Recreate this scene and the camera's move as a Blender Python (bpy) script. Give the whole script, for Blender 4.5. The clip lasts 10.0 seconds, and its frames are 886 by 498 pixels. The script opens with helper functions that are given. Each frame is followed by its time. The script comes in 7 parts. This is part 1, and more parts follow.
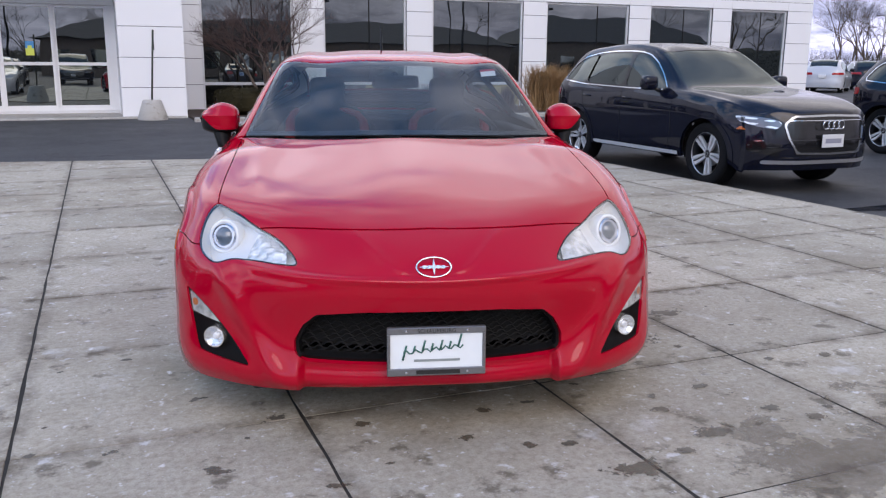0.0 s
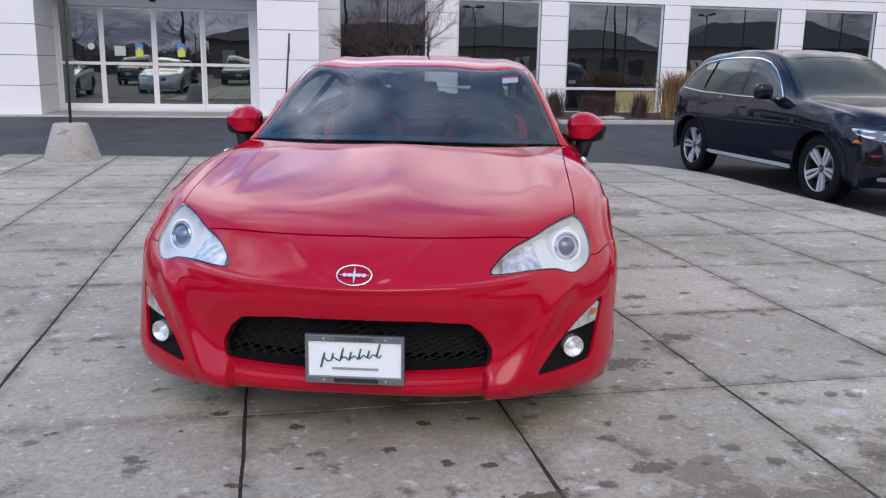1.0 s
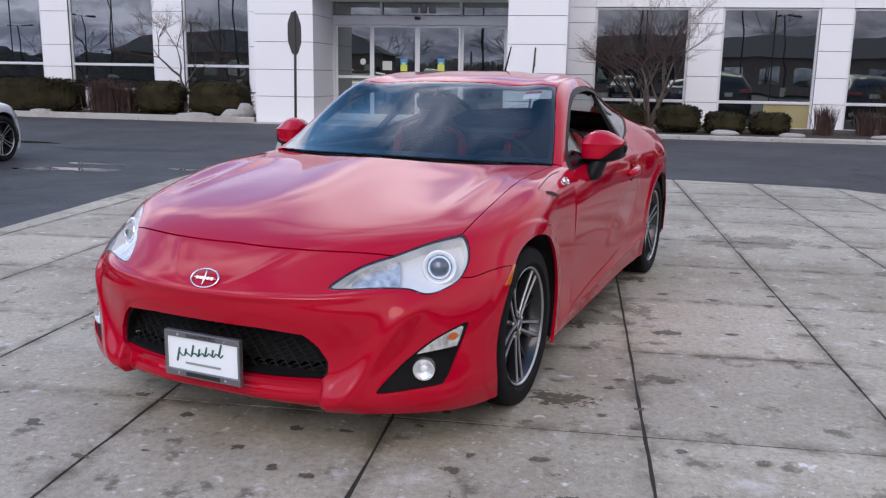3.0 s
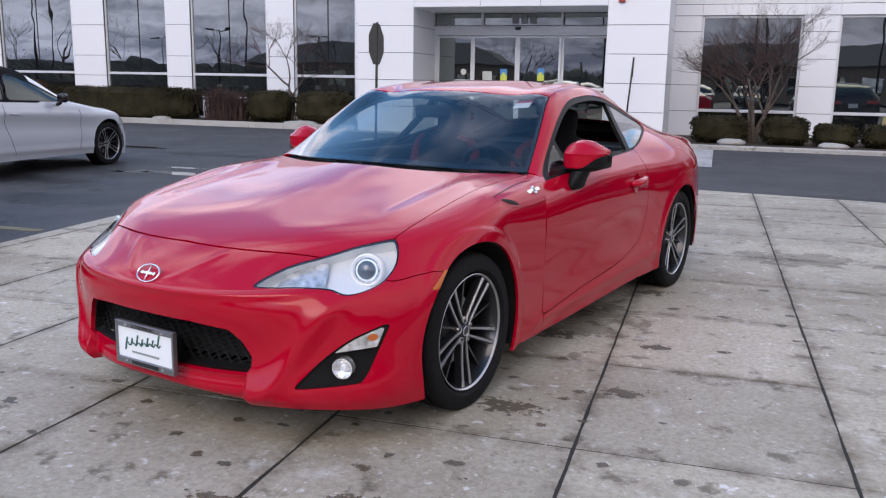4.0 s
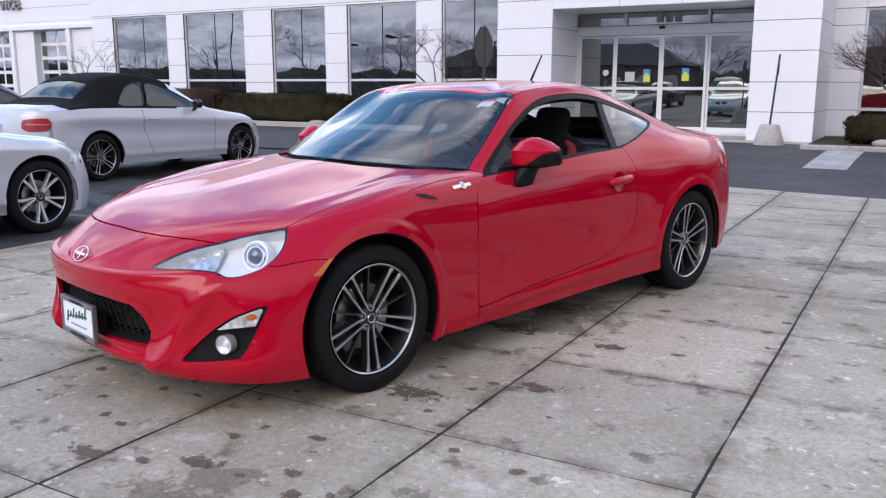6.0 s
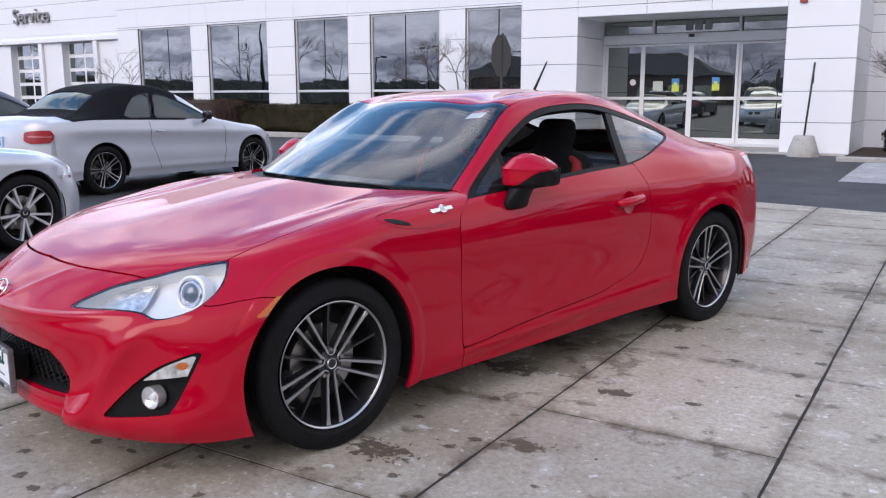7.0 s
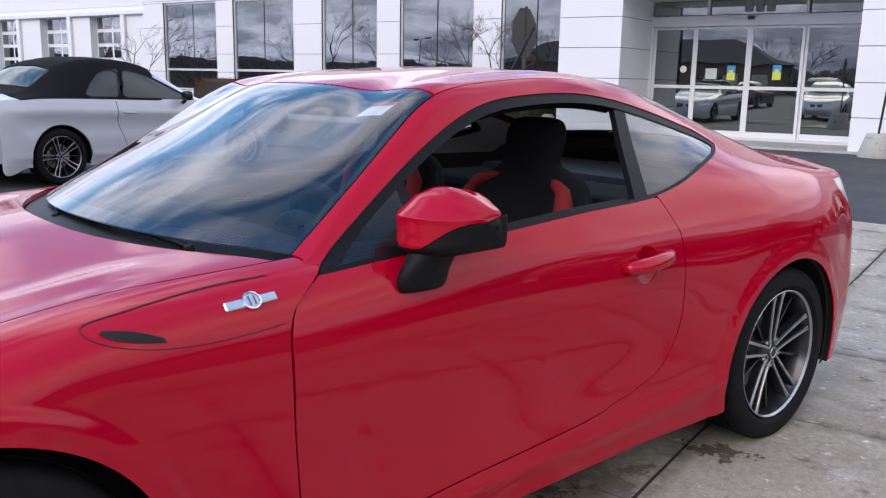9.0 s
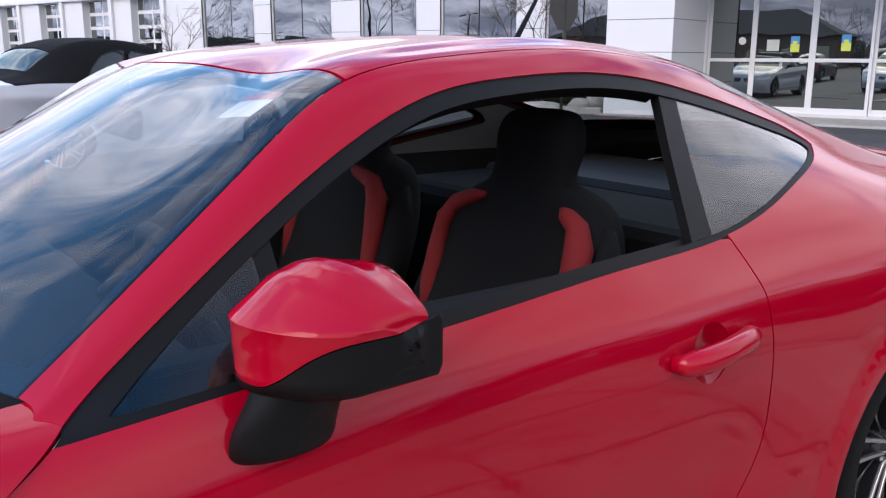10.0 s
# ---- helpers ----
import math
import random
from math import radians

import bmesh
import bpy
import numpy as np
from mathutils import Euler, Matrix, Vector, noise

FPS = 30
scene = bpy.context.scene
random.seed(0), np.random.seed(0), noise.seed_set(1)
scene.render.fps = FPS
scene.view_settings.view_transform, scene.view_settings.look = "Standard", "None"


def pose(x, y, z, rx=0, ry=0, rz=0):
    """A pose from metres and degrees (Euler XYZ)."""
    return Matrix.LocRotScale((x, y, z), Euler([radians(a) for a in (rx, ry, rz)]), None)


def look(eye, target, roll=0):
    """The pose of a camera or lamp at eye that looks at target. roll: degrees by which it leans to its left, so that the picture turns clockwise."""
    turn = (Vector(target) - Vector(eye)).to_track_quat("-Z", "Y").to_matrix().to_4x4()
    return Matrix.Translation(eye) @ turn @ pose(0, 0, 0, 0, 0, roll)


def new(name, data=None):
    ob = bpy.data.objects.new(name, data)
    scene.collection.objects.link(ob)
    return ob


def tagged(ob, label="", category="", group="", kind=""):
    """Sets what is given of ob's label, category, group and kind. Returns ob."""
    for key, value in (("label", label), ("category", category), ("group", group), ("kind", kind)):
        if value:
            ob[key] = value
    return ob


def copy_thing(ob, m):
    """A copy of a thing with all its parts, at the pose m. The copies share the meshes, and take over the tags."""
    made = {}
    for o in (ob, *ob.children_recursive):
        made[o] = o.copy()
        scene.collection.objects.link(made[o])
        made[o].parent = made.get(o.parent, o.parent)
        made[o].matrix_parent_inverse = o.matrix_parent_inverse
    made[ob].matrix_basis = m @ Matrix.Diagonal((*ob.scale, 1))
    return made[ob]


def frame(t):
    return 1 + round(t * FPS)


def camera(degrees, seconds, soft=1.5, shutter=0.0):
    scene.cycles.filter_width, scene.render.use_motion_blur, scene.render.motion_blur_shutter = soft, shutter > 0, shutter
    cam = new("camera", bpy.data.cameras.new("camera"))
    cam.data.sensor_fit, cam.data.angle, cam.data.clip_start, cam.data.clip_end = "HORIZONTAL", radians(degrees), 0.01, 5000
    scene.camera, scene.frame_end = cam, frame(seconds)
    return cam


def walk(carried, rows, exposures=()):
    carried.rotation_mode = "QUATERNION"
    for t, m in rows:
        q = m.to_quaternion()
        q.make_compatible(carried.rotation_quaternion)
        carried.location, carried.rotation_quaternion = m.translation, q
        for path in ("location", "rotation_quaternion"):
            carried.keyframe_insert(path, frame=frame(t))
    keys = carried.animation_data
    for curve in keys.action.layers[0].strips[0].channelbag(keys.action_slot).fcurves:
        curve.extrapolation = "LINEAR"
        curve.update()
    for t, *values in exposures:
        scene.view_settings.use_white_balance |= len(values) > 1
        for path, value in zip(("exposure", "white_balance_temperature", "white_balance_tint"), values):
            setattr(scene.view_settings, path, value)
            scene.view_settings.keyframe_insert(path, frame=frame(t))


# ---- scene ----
cam = camera(55.1, 10.0, soft=1.25)
PATH = [
    (0, (0.167, 0.16, 1.203), (0.898, 1.972, 0.78), 0.4),
    (0.5, (0.536, 0.084, 1.217), (1.113, 1.952, 0.794), 0.6),
    (1, (0.865, 0.004, 1.222), (1.258, 1.92, 0.803), 1.0),
    (1.5, (1.191, -0.058, 1.224), (1.396, 1.885, 0.798), 1.0),
    (2, (1.558, -0.014, 1.23), (1.565, 1.94, 0.806), 1.0),
    (2.5, (1.929, -0.019, 1.242), (1.769, 1.931, 0.825), 1.2),
    (2.7, (2.096, -0.032, 1.249), (1.88, 1.914, 0.842), 1.1),
    (3.8, (2.843, 0.065, 1.271), (2.312, 1.953, 0.88), 0.9),
    (4, (2.989, 0.071, 1.265), (2.407, 1.946, 0.881), 1.0),
    (4.5, (3.342, 0.116, 1.285), (2.631, 1.948, 0.913), 1.0),
    (5, (3.614, 0.247, 1.262), (2.792, 2.032, 0.891), 0.6),
    (6.3, (4.1, 0.441, 1.255), (3.097, 2.13, 0.881), -0.3),
    (6.5, (4.099, 0.53, 1.248), (3.079, 2.211, 0.88), -0.5),
    (7, (3.996, 0.901, 1.251), (2.962, 2.575, 0.895), -0.1),
    (7.5, (3.897, 1.272, 1.247), (2.865, 2.948, 0.893), 0.5),
    (8, (3.791, 1.709, 1.26), (2.738, 3.369, 0.895), 0.9),
    (8.5, (3.628, 2.153, 1.256), (2.544, 3.791, 0.882), 0.8),
    (9, (3.483, 2.587, 1.245), (2.365, 4.198, 0.852), 1.1),
    (9.5, (3.330, 3.022, 1.25), (2.158, 4.589, 0.837), 1.0),
    (10, (3.116, 3.459, 1.24), (1.910, 4.991, 0.796), 0.2),
]
walk(cam, [(t, look(eye, target, roll)) for t, eye, target, roll in PATH],
     exposures=[(0, .60, 8150, 18.5), (2.2, .54, 8150, 18.5), (4.5, .70, 8150, 18.5), (6.5, .80, 8150, 18.5), (8, .74, 8150, 18.5), (9, .82, 8150, 18.5), (10, .89, 8150, 18.5)])

# ---- sky and sun ----
SUN_UP, SUN_WAY = radians(38), radians(187)
world = bpy.data.worlds.new("sky")
scene.world = world
world.use_nodes = True
wn, wl = world.node_tree.nodes, world.node_tree.links
wn.clear()
w_out = wn.new("ShaderNodeOutputWorld")
w_bg = wn.new("ShaderNodeBackground")
w_sky = wn.new("ShaderNodeTexSky")
w_sky.sky_type = "NISHITA"
w_sky.sun_disc = False
w_sky.sun_elevation, w_sky.sun_rotation = SUN_UP, SUN_WAY
w_sky.air_density, w_sky.dust_density = 1.0, 0.2
w_co = wn.new("ShaderNodeTexCoord")
w_sep = wn.new("ShaderNodeSeparateXYZ")
wl.new(w_co.outputs["Generated"], w_sep.inputs[0])


def w_math(op, a, b=0.0, clamp=False):
    n = wn.new("ShaderNodeMath")
    n.operation, n.use_clamp = op, clamp
    for k, v in enumerate((a, b)):
        if isinstance(v, (int, float)):
            n.inputs[k].default_value = v
        else:
            wl.new(v, n.inputs[k])
    return n.outputs[0]


# a broken cloud deck: the sky's directions laid out on a flat layer
w_h = w_math("ADD", w_math("MAXIMUM", w_sep.outputs[2], 0.0), 0.22)
w_vec = wn.new("ShaderNodeCombineXYZ")
wl.new(w_math("DIVIDE", w_sep.outputs[0], w_h), w_vec.inputs[0])
wl.new(w_math("DIVIDE", w_sep.outputs[1], w_h), w_vec.inputs[1])
w_vec.inputs[2].default_value = 3.7


def w_noise(scale, detail, rough):
    n = wn.new("ShaderNodeTexNoise")
    n.inputs["Scale"].default_value, n.inputs["Detail"].default_value, n.inputs["Roughness"].default_value = scale, detail, rough
    wl.new(w_vec.outputs[0], n.inputs["Vector"])
    return n.outputs["Fac"]


def w_ramp(f, a, b, ca=(0, 0, 0, 1), cb=(1, 1, 1, 1)):
    r = wn.new("ShaderNodeValToRGB")
    r.color_ramp.elements[0].position, r.color_ramp.elements[1].position = a, b
    r.color_ramp.elements[0].color, r.color_ramp.elements[1].color = ca, cb
    wl.new(f, r.inputs["Fac"])
    return r.outputs["Color"]


# the deck thins out overhead, and its sunlit side, away from the sun, is the brighter one
w_west = w_ramp(w_math("MULTIPLY", w_sep.outputs[0], -1.0), .10, .45)
w_high = w_math("MAXIMUM", w_ramp(w_sep.outputs[2], .60, .93, (1, 1, 1, 1), (.42, .42, .42, 1)), w_west)
w_cover = w_math("MULTIPLY", w_ramp(w_math("ADD", w_noise(1.9, 8, .58), w_math("ADD", w_math("MULTIPLY", w_math("MAXIMUM", w_sep.outputs[0], 0.0), .32), w_math("MULTIPLY", w_math("MAXIMUM", w_sep.outputs[1], 0.0), .045))), .465, .60), w_high)
w_away = w_math("ADD", w_math("ADD", w_math("MULTIPLY", w_sep.outputs[1], .75), w_math("MULTIPLY", w_sep.outputs[0], -1.0)), .25)
w_lit = w_ramp(w_away, .0, .90, (.90, .90, .90, 1), (1.52, 1.6, 1.76, 1))
w_low = w_math("SUBTRACT", 1.0, w_math("DIVIDE", w_sep.outputs[2], 0.34), True)
w_fac = w_math("MAXIMUM", w_cover, w_math("MULTIPLY", w_low, 1.9, True))
w_cloud = w_ramp(w_noise(3.1, 7, .6), .34, .66, (6.2, 7.2, 9.1, 1), (11.3, 12.9, 15.6, 1))
w_blue = wn.new("ShaderNodeHueSaturation")
w_blue.inputs["Saturation"].default_value, w_blue.inputs["Value"].default_value = 1.36, 3.5
wl.new(w_sky.outputs["Color"], w_blue.inputs["Color"])
w_mix = wn.new("ShaderNodeMixRGB")
wl.new(w_fac, w_mix.inputs["Fac"])
wl.new(w_blue.outputs["Color"], w_mix.inputs["Color1"])
w_dim = wn.new("ShaderNodeMixRGB")
w_band = wn.new("ShaderNodeMixRGB")
w_band.blend_type = "MULTIPLY"
w_band.inputs["Fac"].default_value = 1.0
wl.new(w_ramp(w_noise(2.3, 7, .62), .41, .60, (1.35, 1.7, 3.1, 1), (4.4, 5.1, 8.2, 1)), w_band.inputs["Color1"])
w_side = w_math("ADD", w_math("ADD", w_math("MULTIPLY", w_sep.outputs[1], .9), w_math("MULTIPLY", w_sep.outputs[0], -.8)), 1.1)
wl.new(w_ramp(w_math("DIVIDE", w_side, 1.4), .0, 1.0, (.95, .95, .95, 1), (2.6, 2.7, 2.7, 1)), w_band.inputs["Color2"])
wl.new(w_band.outputs["Color"], w_dim.inputs["Color1"])
wl.new(w_math("ADD", w_math("MULTIPLY", w_sep.outputs[2], 2.7), -.06, True), w_dim.inputs["Fac"])
w_front = wn.new("ShaderNodeMixRGB")
w_front.blend_type = "MULTIPLY"
w_front.inputs["Fac"].default_value = 1.0
wl.new(w_cloud, w_front.inputs["Color1"])
w_top = wn.new("ShaderNodeMixRGB")
w_top.blend_type = "MULTIPLY"
w_top.inputs["Fac"].default_value = 1.0
wl.new(w_lit, w_top.inputs["Color1"])
w_thin = wn.new("ShaderNodeMixRGB")
wl.new(w_west, w_thin.inputs["Fac"])
wl.new(w_ramp(w_sep.outputs[2], .55, .92, (1, 1, 1, 1), (.40, .50, .68, 1)), w_thin.inputs["Color1"])
w_thin.inputs["Color2"].default_value = (1, 1, 1, 1)
wl.new(w_thin.outputs["Color"], w_top.inputs["Color2"])
wl.new(w_top.outputs["Color"], w_front.inputs["Color2"])
wl.new(w_front.outputs["Color"], w_dim.inputs["Color2"])
wl.new(w_dim.outputs["Color"], w_mix.inputs["Color2"])
wl.new(w_mix.outputs["Color"], w_bg.inputs["Color"])
w_bg.inputs["Strength"].default_value = 0.082
wl.new(w_bg.outputs["Background"], w_out.inputs["Surface"])
sun = new("sun", bpy.data.lights.new("sun", "SUN"))
sun.data.energy, sun.data.angle, sun.data.color = 0.84, radians(42), (1.0, 0.97, 0.93)
sun.matrix_world = look(
    (math.cos(SUN_UP) * math.sin(SUN_WAY) * 50, math.cos(SUN_UP) * math.cos(SUN_WAY) * 50, math.sin(SUN_UP) * 50), (0, 0, 0))


# ---- materials ----
def mat(name, col, rough=0.5, metal=0.0, coat=0.0, spec=0.5, emit=None, alpha=None, trans=0.0, var=0.0, vscale=20.0, bump=0.0,
        bscale=120.0, stain=None, sscale=2.0, coat_rough=0.03, rvar=0.0, per_object=0.0):
    """A principled material with fine grain, broad stains, relief and a coat."""
    m = bpy.data.materials.new(name)
    m.use_nodes = True
    n, l = m.node_tree.nodes, m.node_tree.links
    b = n["Principled BSDF"]
    b.inputs["Base Color"].default_value = (*col, 1)
    b.inputs["Roughness"].default_value = rough
    b.inputs["Metallic"].default_value = metal
    b.inputs["Coat Weight"].default_value = coat
    b.inputs["Coat Roughness"].default_value = coat_rough
    b.inputs["Specular IOR Level"].default_value = spec
    b.inputs["Transmission Weight"].default_value = trans
    if emit:
        b.inputs["Emission Color"].default_value = (*emit[0], 1)
        b.inputs["Emission Strength"].default_value = emit[1]
    if var or bump or stain or rvar or per_object:
        co = n.new("ShaderNodeTexCoord")
        last = None
        if var:
            t = n.new("ShaderNodeTexNoise")
            t.inputs["Scale"].default_value, t.inputs["Detail"].default_value = vscale, 6
            l.new(co.outputs["Object"], t.inputs["Vector"])
            hv = n.new("ShaderNodeHueSaturation")
            hv.inputs["Color"].default_value = (*col, 1)
            mr = n.new("ShaderNodeMapRange")
            mr.inputs["From Min"].default_value, mr.inputs["From Max"].default_value = 0.25, 0.75
            mr.inputs["To Min"].default_value, mr.inputs["To Max"].default_value = 1 - var, 1 + var
            l.new(t.outputs["Fac"], mr.inputs["Value"])
            l.new(mr.outputs["Result"], hv.inputs["Value"])
            last = hv.outputs["Color"]
        if stain:
            t = n.new("ShaderNodeTexNoise")
            t.inputs["Scale"].default_value, t.inputs["Detail"].default_value = sscale, 5
            l.new(co.outputs["Object"], t.inputs["Vector"])
            rp = n.new("ShaderNodeValToRGB")
            rp.color_ramp.elements[0].position, rp.color_ramp.elements[1].position = 0.48, 0.68
            l.new(t.outputs["Fac"], rp.inputs["Fac"])
            mx = n.new("ShaderNodeMixRGB")
            mx.inputs["Color1"].default_value, mx.inputs["Color2"].default_value = (*col, 1), (*stain, 1)
            if last:
                l.new(last, mx.inputs["Color1"])
            l.new(rp.outputs["Color"], mx.inputs["Fac"])
            last = mx.outputs["Color"]
        if per_object:
            oi = n.new("ShaderNodeObjectInfo")
            mr = n.new("ShaderNodeMapRange")
            mr.inputs["To Min"].default_value, mr.inputs["To Max"].default_value = 1 - per_object, 1 + per_object
            l.new(oi.outputs["Random"], mr.inputs["Value"])
            hv = n.new("ShaderNodeHueSaturation")
            hv.inputs["Color"].default_value = (*col, 1)
            if last:
                l.new(last, hv.inputs["Color"])
            l.new(mr.outputs["Result"], hv.inputs["Value"])
            last = hv.outputs["Color"]
        if last:
            l.new(last, b.inputs["Base Color"])
        if bump or rvar:
            t = n.new("ShaderNodeTexNoise")
            t.inputs["Scale"].default_value, t.inputs["Detail"].default_value = bscale, 4
            l.new(co.outputs["Object"], t.inputs["Vector"])
            if bump:
                bp = n.new("ShaderNodeBump")
                bp.inputs["Strength"].default_value, bp.inputs["Distance"].default_value = bump, 0.01
                l.new(t.outputs["Fac"], bp.inputs["Height"])
                l.new(bp.outputs["Normal"], b.inputs["Normal"])
            if rvar:
                mr = n.new("ShaderNodeMapRange")
                mr.inputs["To Min"].default_value, mr.inputs["To Max"].default_value = max(0, rough - rvar), min(1, rough + rvar)
                l.new(t.outputs["Fac"], mr.inputs["Value"])
                l.new(mr.outputs["Result"], b.inputs["Roughness"])
    return m


def glass_mat(name, tint, gloss=0.0, face=0.042):
    """A thin tinted pane: clear through, mirrored on both its faces, more so the flatter one looks along it."""
    m = bpy.data.materials.new(name)
    m.use_nodes = True
    n, l = m.node_tree.nodes, m.node_tree.links
    n.clear()
    out = n.new("ShaderNodeOutputMaterial")
    tr = n.new("ShaderNodeBsdfTransparent")
    tr.inputs["Color"].default_value = (*tint, 1)
    gl = n.new("ShaderNodeBsdfGlossy")
    gl.inputs["Roughness"].default_value = gloss
    lw = n.new("ShaderNodeLayerWeight")
    lw.inputs["Blend"].default_value = 0.5

    def calc(op, p, q):
        k = n.new("ShaderNodeMath")
        k.operation = op
        for i, v in enumerate((p, q)):
            if isinstance(v, float):
                k.inputs[i].default_value = v
            else:
                l.new(v, k.inputs[i])
        return k.outputs[0]
    f = calc("ADD", calc("MULTIPLY", calc("POWER", lw.outputs["Facing"], 5.0), 1.0 - face), face)
    both_faces = calc("DIVIDE", calc("MULTIPLY", f, 2.0), calc("ADD", f, 1.0))
    mx = n.new("ShaderNodeMixShader")
    l.new(both_faces, mx.inputs["Fac"])
    l.new(tr.outputs[0], mx.inputs[1])
    l.new(gl.outputs[0], mx.inputs[2])
    l.new(mx.outputs[0], out.inputs["Surface"])
    return m


RED = mat("red paint", (0.435, 0.0020, 0.018), 0.4, 0.0, 1.0, 0.0, var=0.05, vscale=900, coat_rough=0.045)
RED.node_tree.nodes["Principled BSDF"].inputs["Coat IOR"].default_value = 1.41
BLACK_PLASTIC = mat("black plastic", (0.006, 0.006, 0.0065), 0.5, spec=0.16, bump=0.06, bscale=600)
GLOSS_BLACK = mat("gloss black trim", (0.008, 0.008, 0.009), 0.12)
RUBBER = mat("tyre rubber", (0.009, 0.009, 0.010), 0.7, spec=.14, var=0.25, vscale=30, bump=0.15, bscale=300)
DARK = mat("dark cavity", (0.006, 0.006, 0.006), 0.8)
CHROME = mat("chrome", (0.75, 0.76, 0.78), 0.08, 1.0)
ALLOY = mat("machined alloy", (0.50, 0.51, 0.53), 0.32, 1.0, var=0.06, vscale=200)
ALLOY_DARK = mat("dark painted alloy", (0.035, 0.036, 0.04), 0.3, 0.6, 0.5)
STEEL = mat("brake steel", (0.35, 0.34, 0.33), 0.35, 1.0, var=0.2, vscale=60)
WINDSCREEN = glass_mat("windscreen glass", (0.58, 0.67, 0.71))
REAR_GLASS = glass_mat("rear window glass", (0.86, 0.93, 0.92))
SIDE_GLASS = glass_mat("side glass", (0.60, 0.65, 0.63), 0.0, 0.030)
LENS = glass_mat("lamp lens", (0.97, 0.98, 1.0), 0.0, 0.035)
CLOTH = mat("black seat cloth", (0.008, 0.008, 0.009), 0.9, spec=.2, bump=0.3, bscale=500)
CLOTH_RED = mat("red seat cloth", (0.24, 0.008, 0.009), 0.8, bump=0.3, bscale=500)
CABIN = mat("cabin plastic", (0.015, 0.016, 0.018), 0.7, spec=.18, bump=0.1, bscale=400)
HEADLINER = mat("headliner", (0.35, 0.34, 0.32), 0.9)


def ground_mat(name, col, dark, light, fleck, fleck_size, rough, grain, broad, joint_dirt=None):
    """Weathered paving: broad tone, blotches, dark spots, pale flecks and a rough grain."""
    m = mat(name, col, rough)
    n, l = m.node_tree.nodes, m.node_tree.links
    b = n["Principled BSDF"]
    co = n.new("ShaderNodeTexCoord")

    def noise_at(scale, detail=6, rough_=.6):
        t = n.new("ShaderNodeTexNoise")
        t.inputs["Scale"].default_value, t.inputs["Detail"].default_value, t.inputs["Roughness"].default_value = scale, detail, rough_
        l.new(co.outputs["Object"], t.inputs["Vector"])
        return t.outputs["Fac"]

    def ramp(f, a, b_, inv=False):
        r = n.new("ShaderNodeValToRGB")
        r.color_ramp.elements[0].position, r.color_ramp.elements[1].position = a, b_
        if inv:
            r.color_ramp.elements[0].color, r.color_ramp.elements[1].color = (1, 1, 1, 1), (0, 0, 0, 1)
        l.new(f, r.inputs["Fac"])
        return r.outputs["Color"]

    def blend(base, fac, colour, amount):
        mu = n.new("ShaderNodeMath")
        mu.operation = "MULTIPLY"
        mu.inputs[1].default_value = amount
        l.new(fac, mu.inputs[0])
        x = n.new("ShaderNodeMixRGB")
        if isinstance(base, tuple):
            x.inputs["Color1"].default_value = (*base, 1)
        else:
            l.new(base, x.inputs["Color1"])
        x.inputs["Color2"].default_value = (*colour, 1)
        l.new(mu.outputs[0], x.inputs["Fac"])
        return x.outputs["Color"]
    c = blend(col, ramp(noise_at(broad, 7, .62), .45, .64), dark, .6)
    c = blend(c, ramp(noise_at(broad * 5.5, 8, .7), .45, .72), light, .45)
    c = blend(c, ramp(noise_at(grain, 5, .75), .43, .66), dark, .5)
    c = blend(c, ramp(noise_at(grain * 4.5, 3, .7), .52, .68), tuple(v * .5 for v in dark), .3)
    c = blend(c, ramp(noise_at(broad * 7, 6, .65), .585, .66), tuple(v * .55 for v in dark), .75)
    c = blend(c, ramp(noise_at(fleck_size * .36, 5, .62), .60, .74), fleck, .38)
    c = blend(c, ramp(noise_at(fleck_size, 4, .6), .63, .70), fleck, .55)
    c = blend(c, ramp(noise_at(fleck_size * 2.2, 3, .6), .64, .72), fleck, .6)
    c = blend(c, ramp(noise_at(fleck_size * 4.6, 3, .6), .66, .72), fleck, .55)
    if joint_dirt:
        # dirt washed into the edges of each slab, broken by the grain
        sp = n.new("ShaderNodeSeparateXYZ")
        l.new(co.outputs["Generated"], sp.inputs[0])

        def fold(o):
            a = n.new("ShaderNodeMath")
            a.operation = "PINGPONG"
            a.inputs[1].default_value = .5
            l.new(o, a.inputs[0])
            return a.outputs[0]
        mn = n.new("ShaderNodeMath")
        mn.operation = "MINIMUM"
        l.new(fold(sp.outputs[0]), mn.inputs[0])
        l.new(fold(sp.outputs[1]), mn.inputs[1])
        near = ramp(mn.outputs[0], .0, .075, True)
        mu2 = n.new("ShaderNodeMath")
        mu2.operation = "MULTIPLY"
        l.new(near, mu2.inputs[0])
        l.new(ramp(noise_at(6.5, 7, .7), .40, .62), mu2.inputs[1])
        c = blend(c, mu2.outputs[0], joint_dirt, .8)
    oi = n.new("ShaderNodeObjectInfo")
    mr = n.new("ShaderNodeMapRange")
    mr.inputs["To Min"].default_value, mr.inputs["To Max"].default_value = .88, 1.12
    l.new(oi.outputs["Random"], mr.inputs["Value"])
    hv = n.new("ShaderNodeHueSaturation")
    l.new(c, hv.inputs["Color"])
    l.new(mr.outputs["Result"], hv.inputs["Value"])
    l.new(hv.outputs["Color"], b.inputs["Base Color"])
    bp = n.new("ShaderNodeBump")
    bp.inputs["Strength"].default_value, bp.inputs["Distance"].default_value = .5, .004
    l.new(noise_at(grain * 2, 5, .7), bp.inputs["Height"])
    l.new(bp.outputs["Normal"], b.inputs["Normal"])
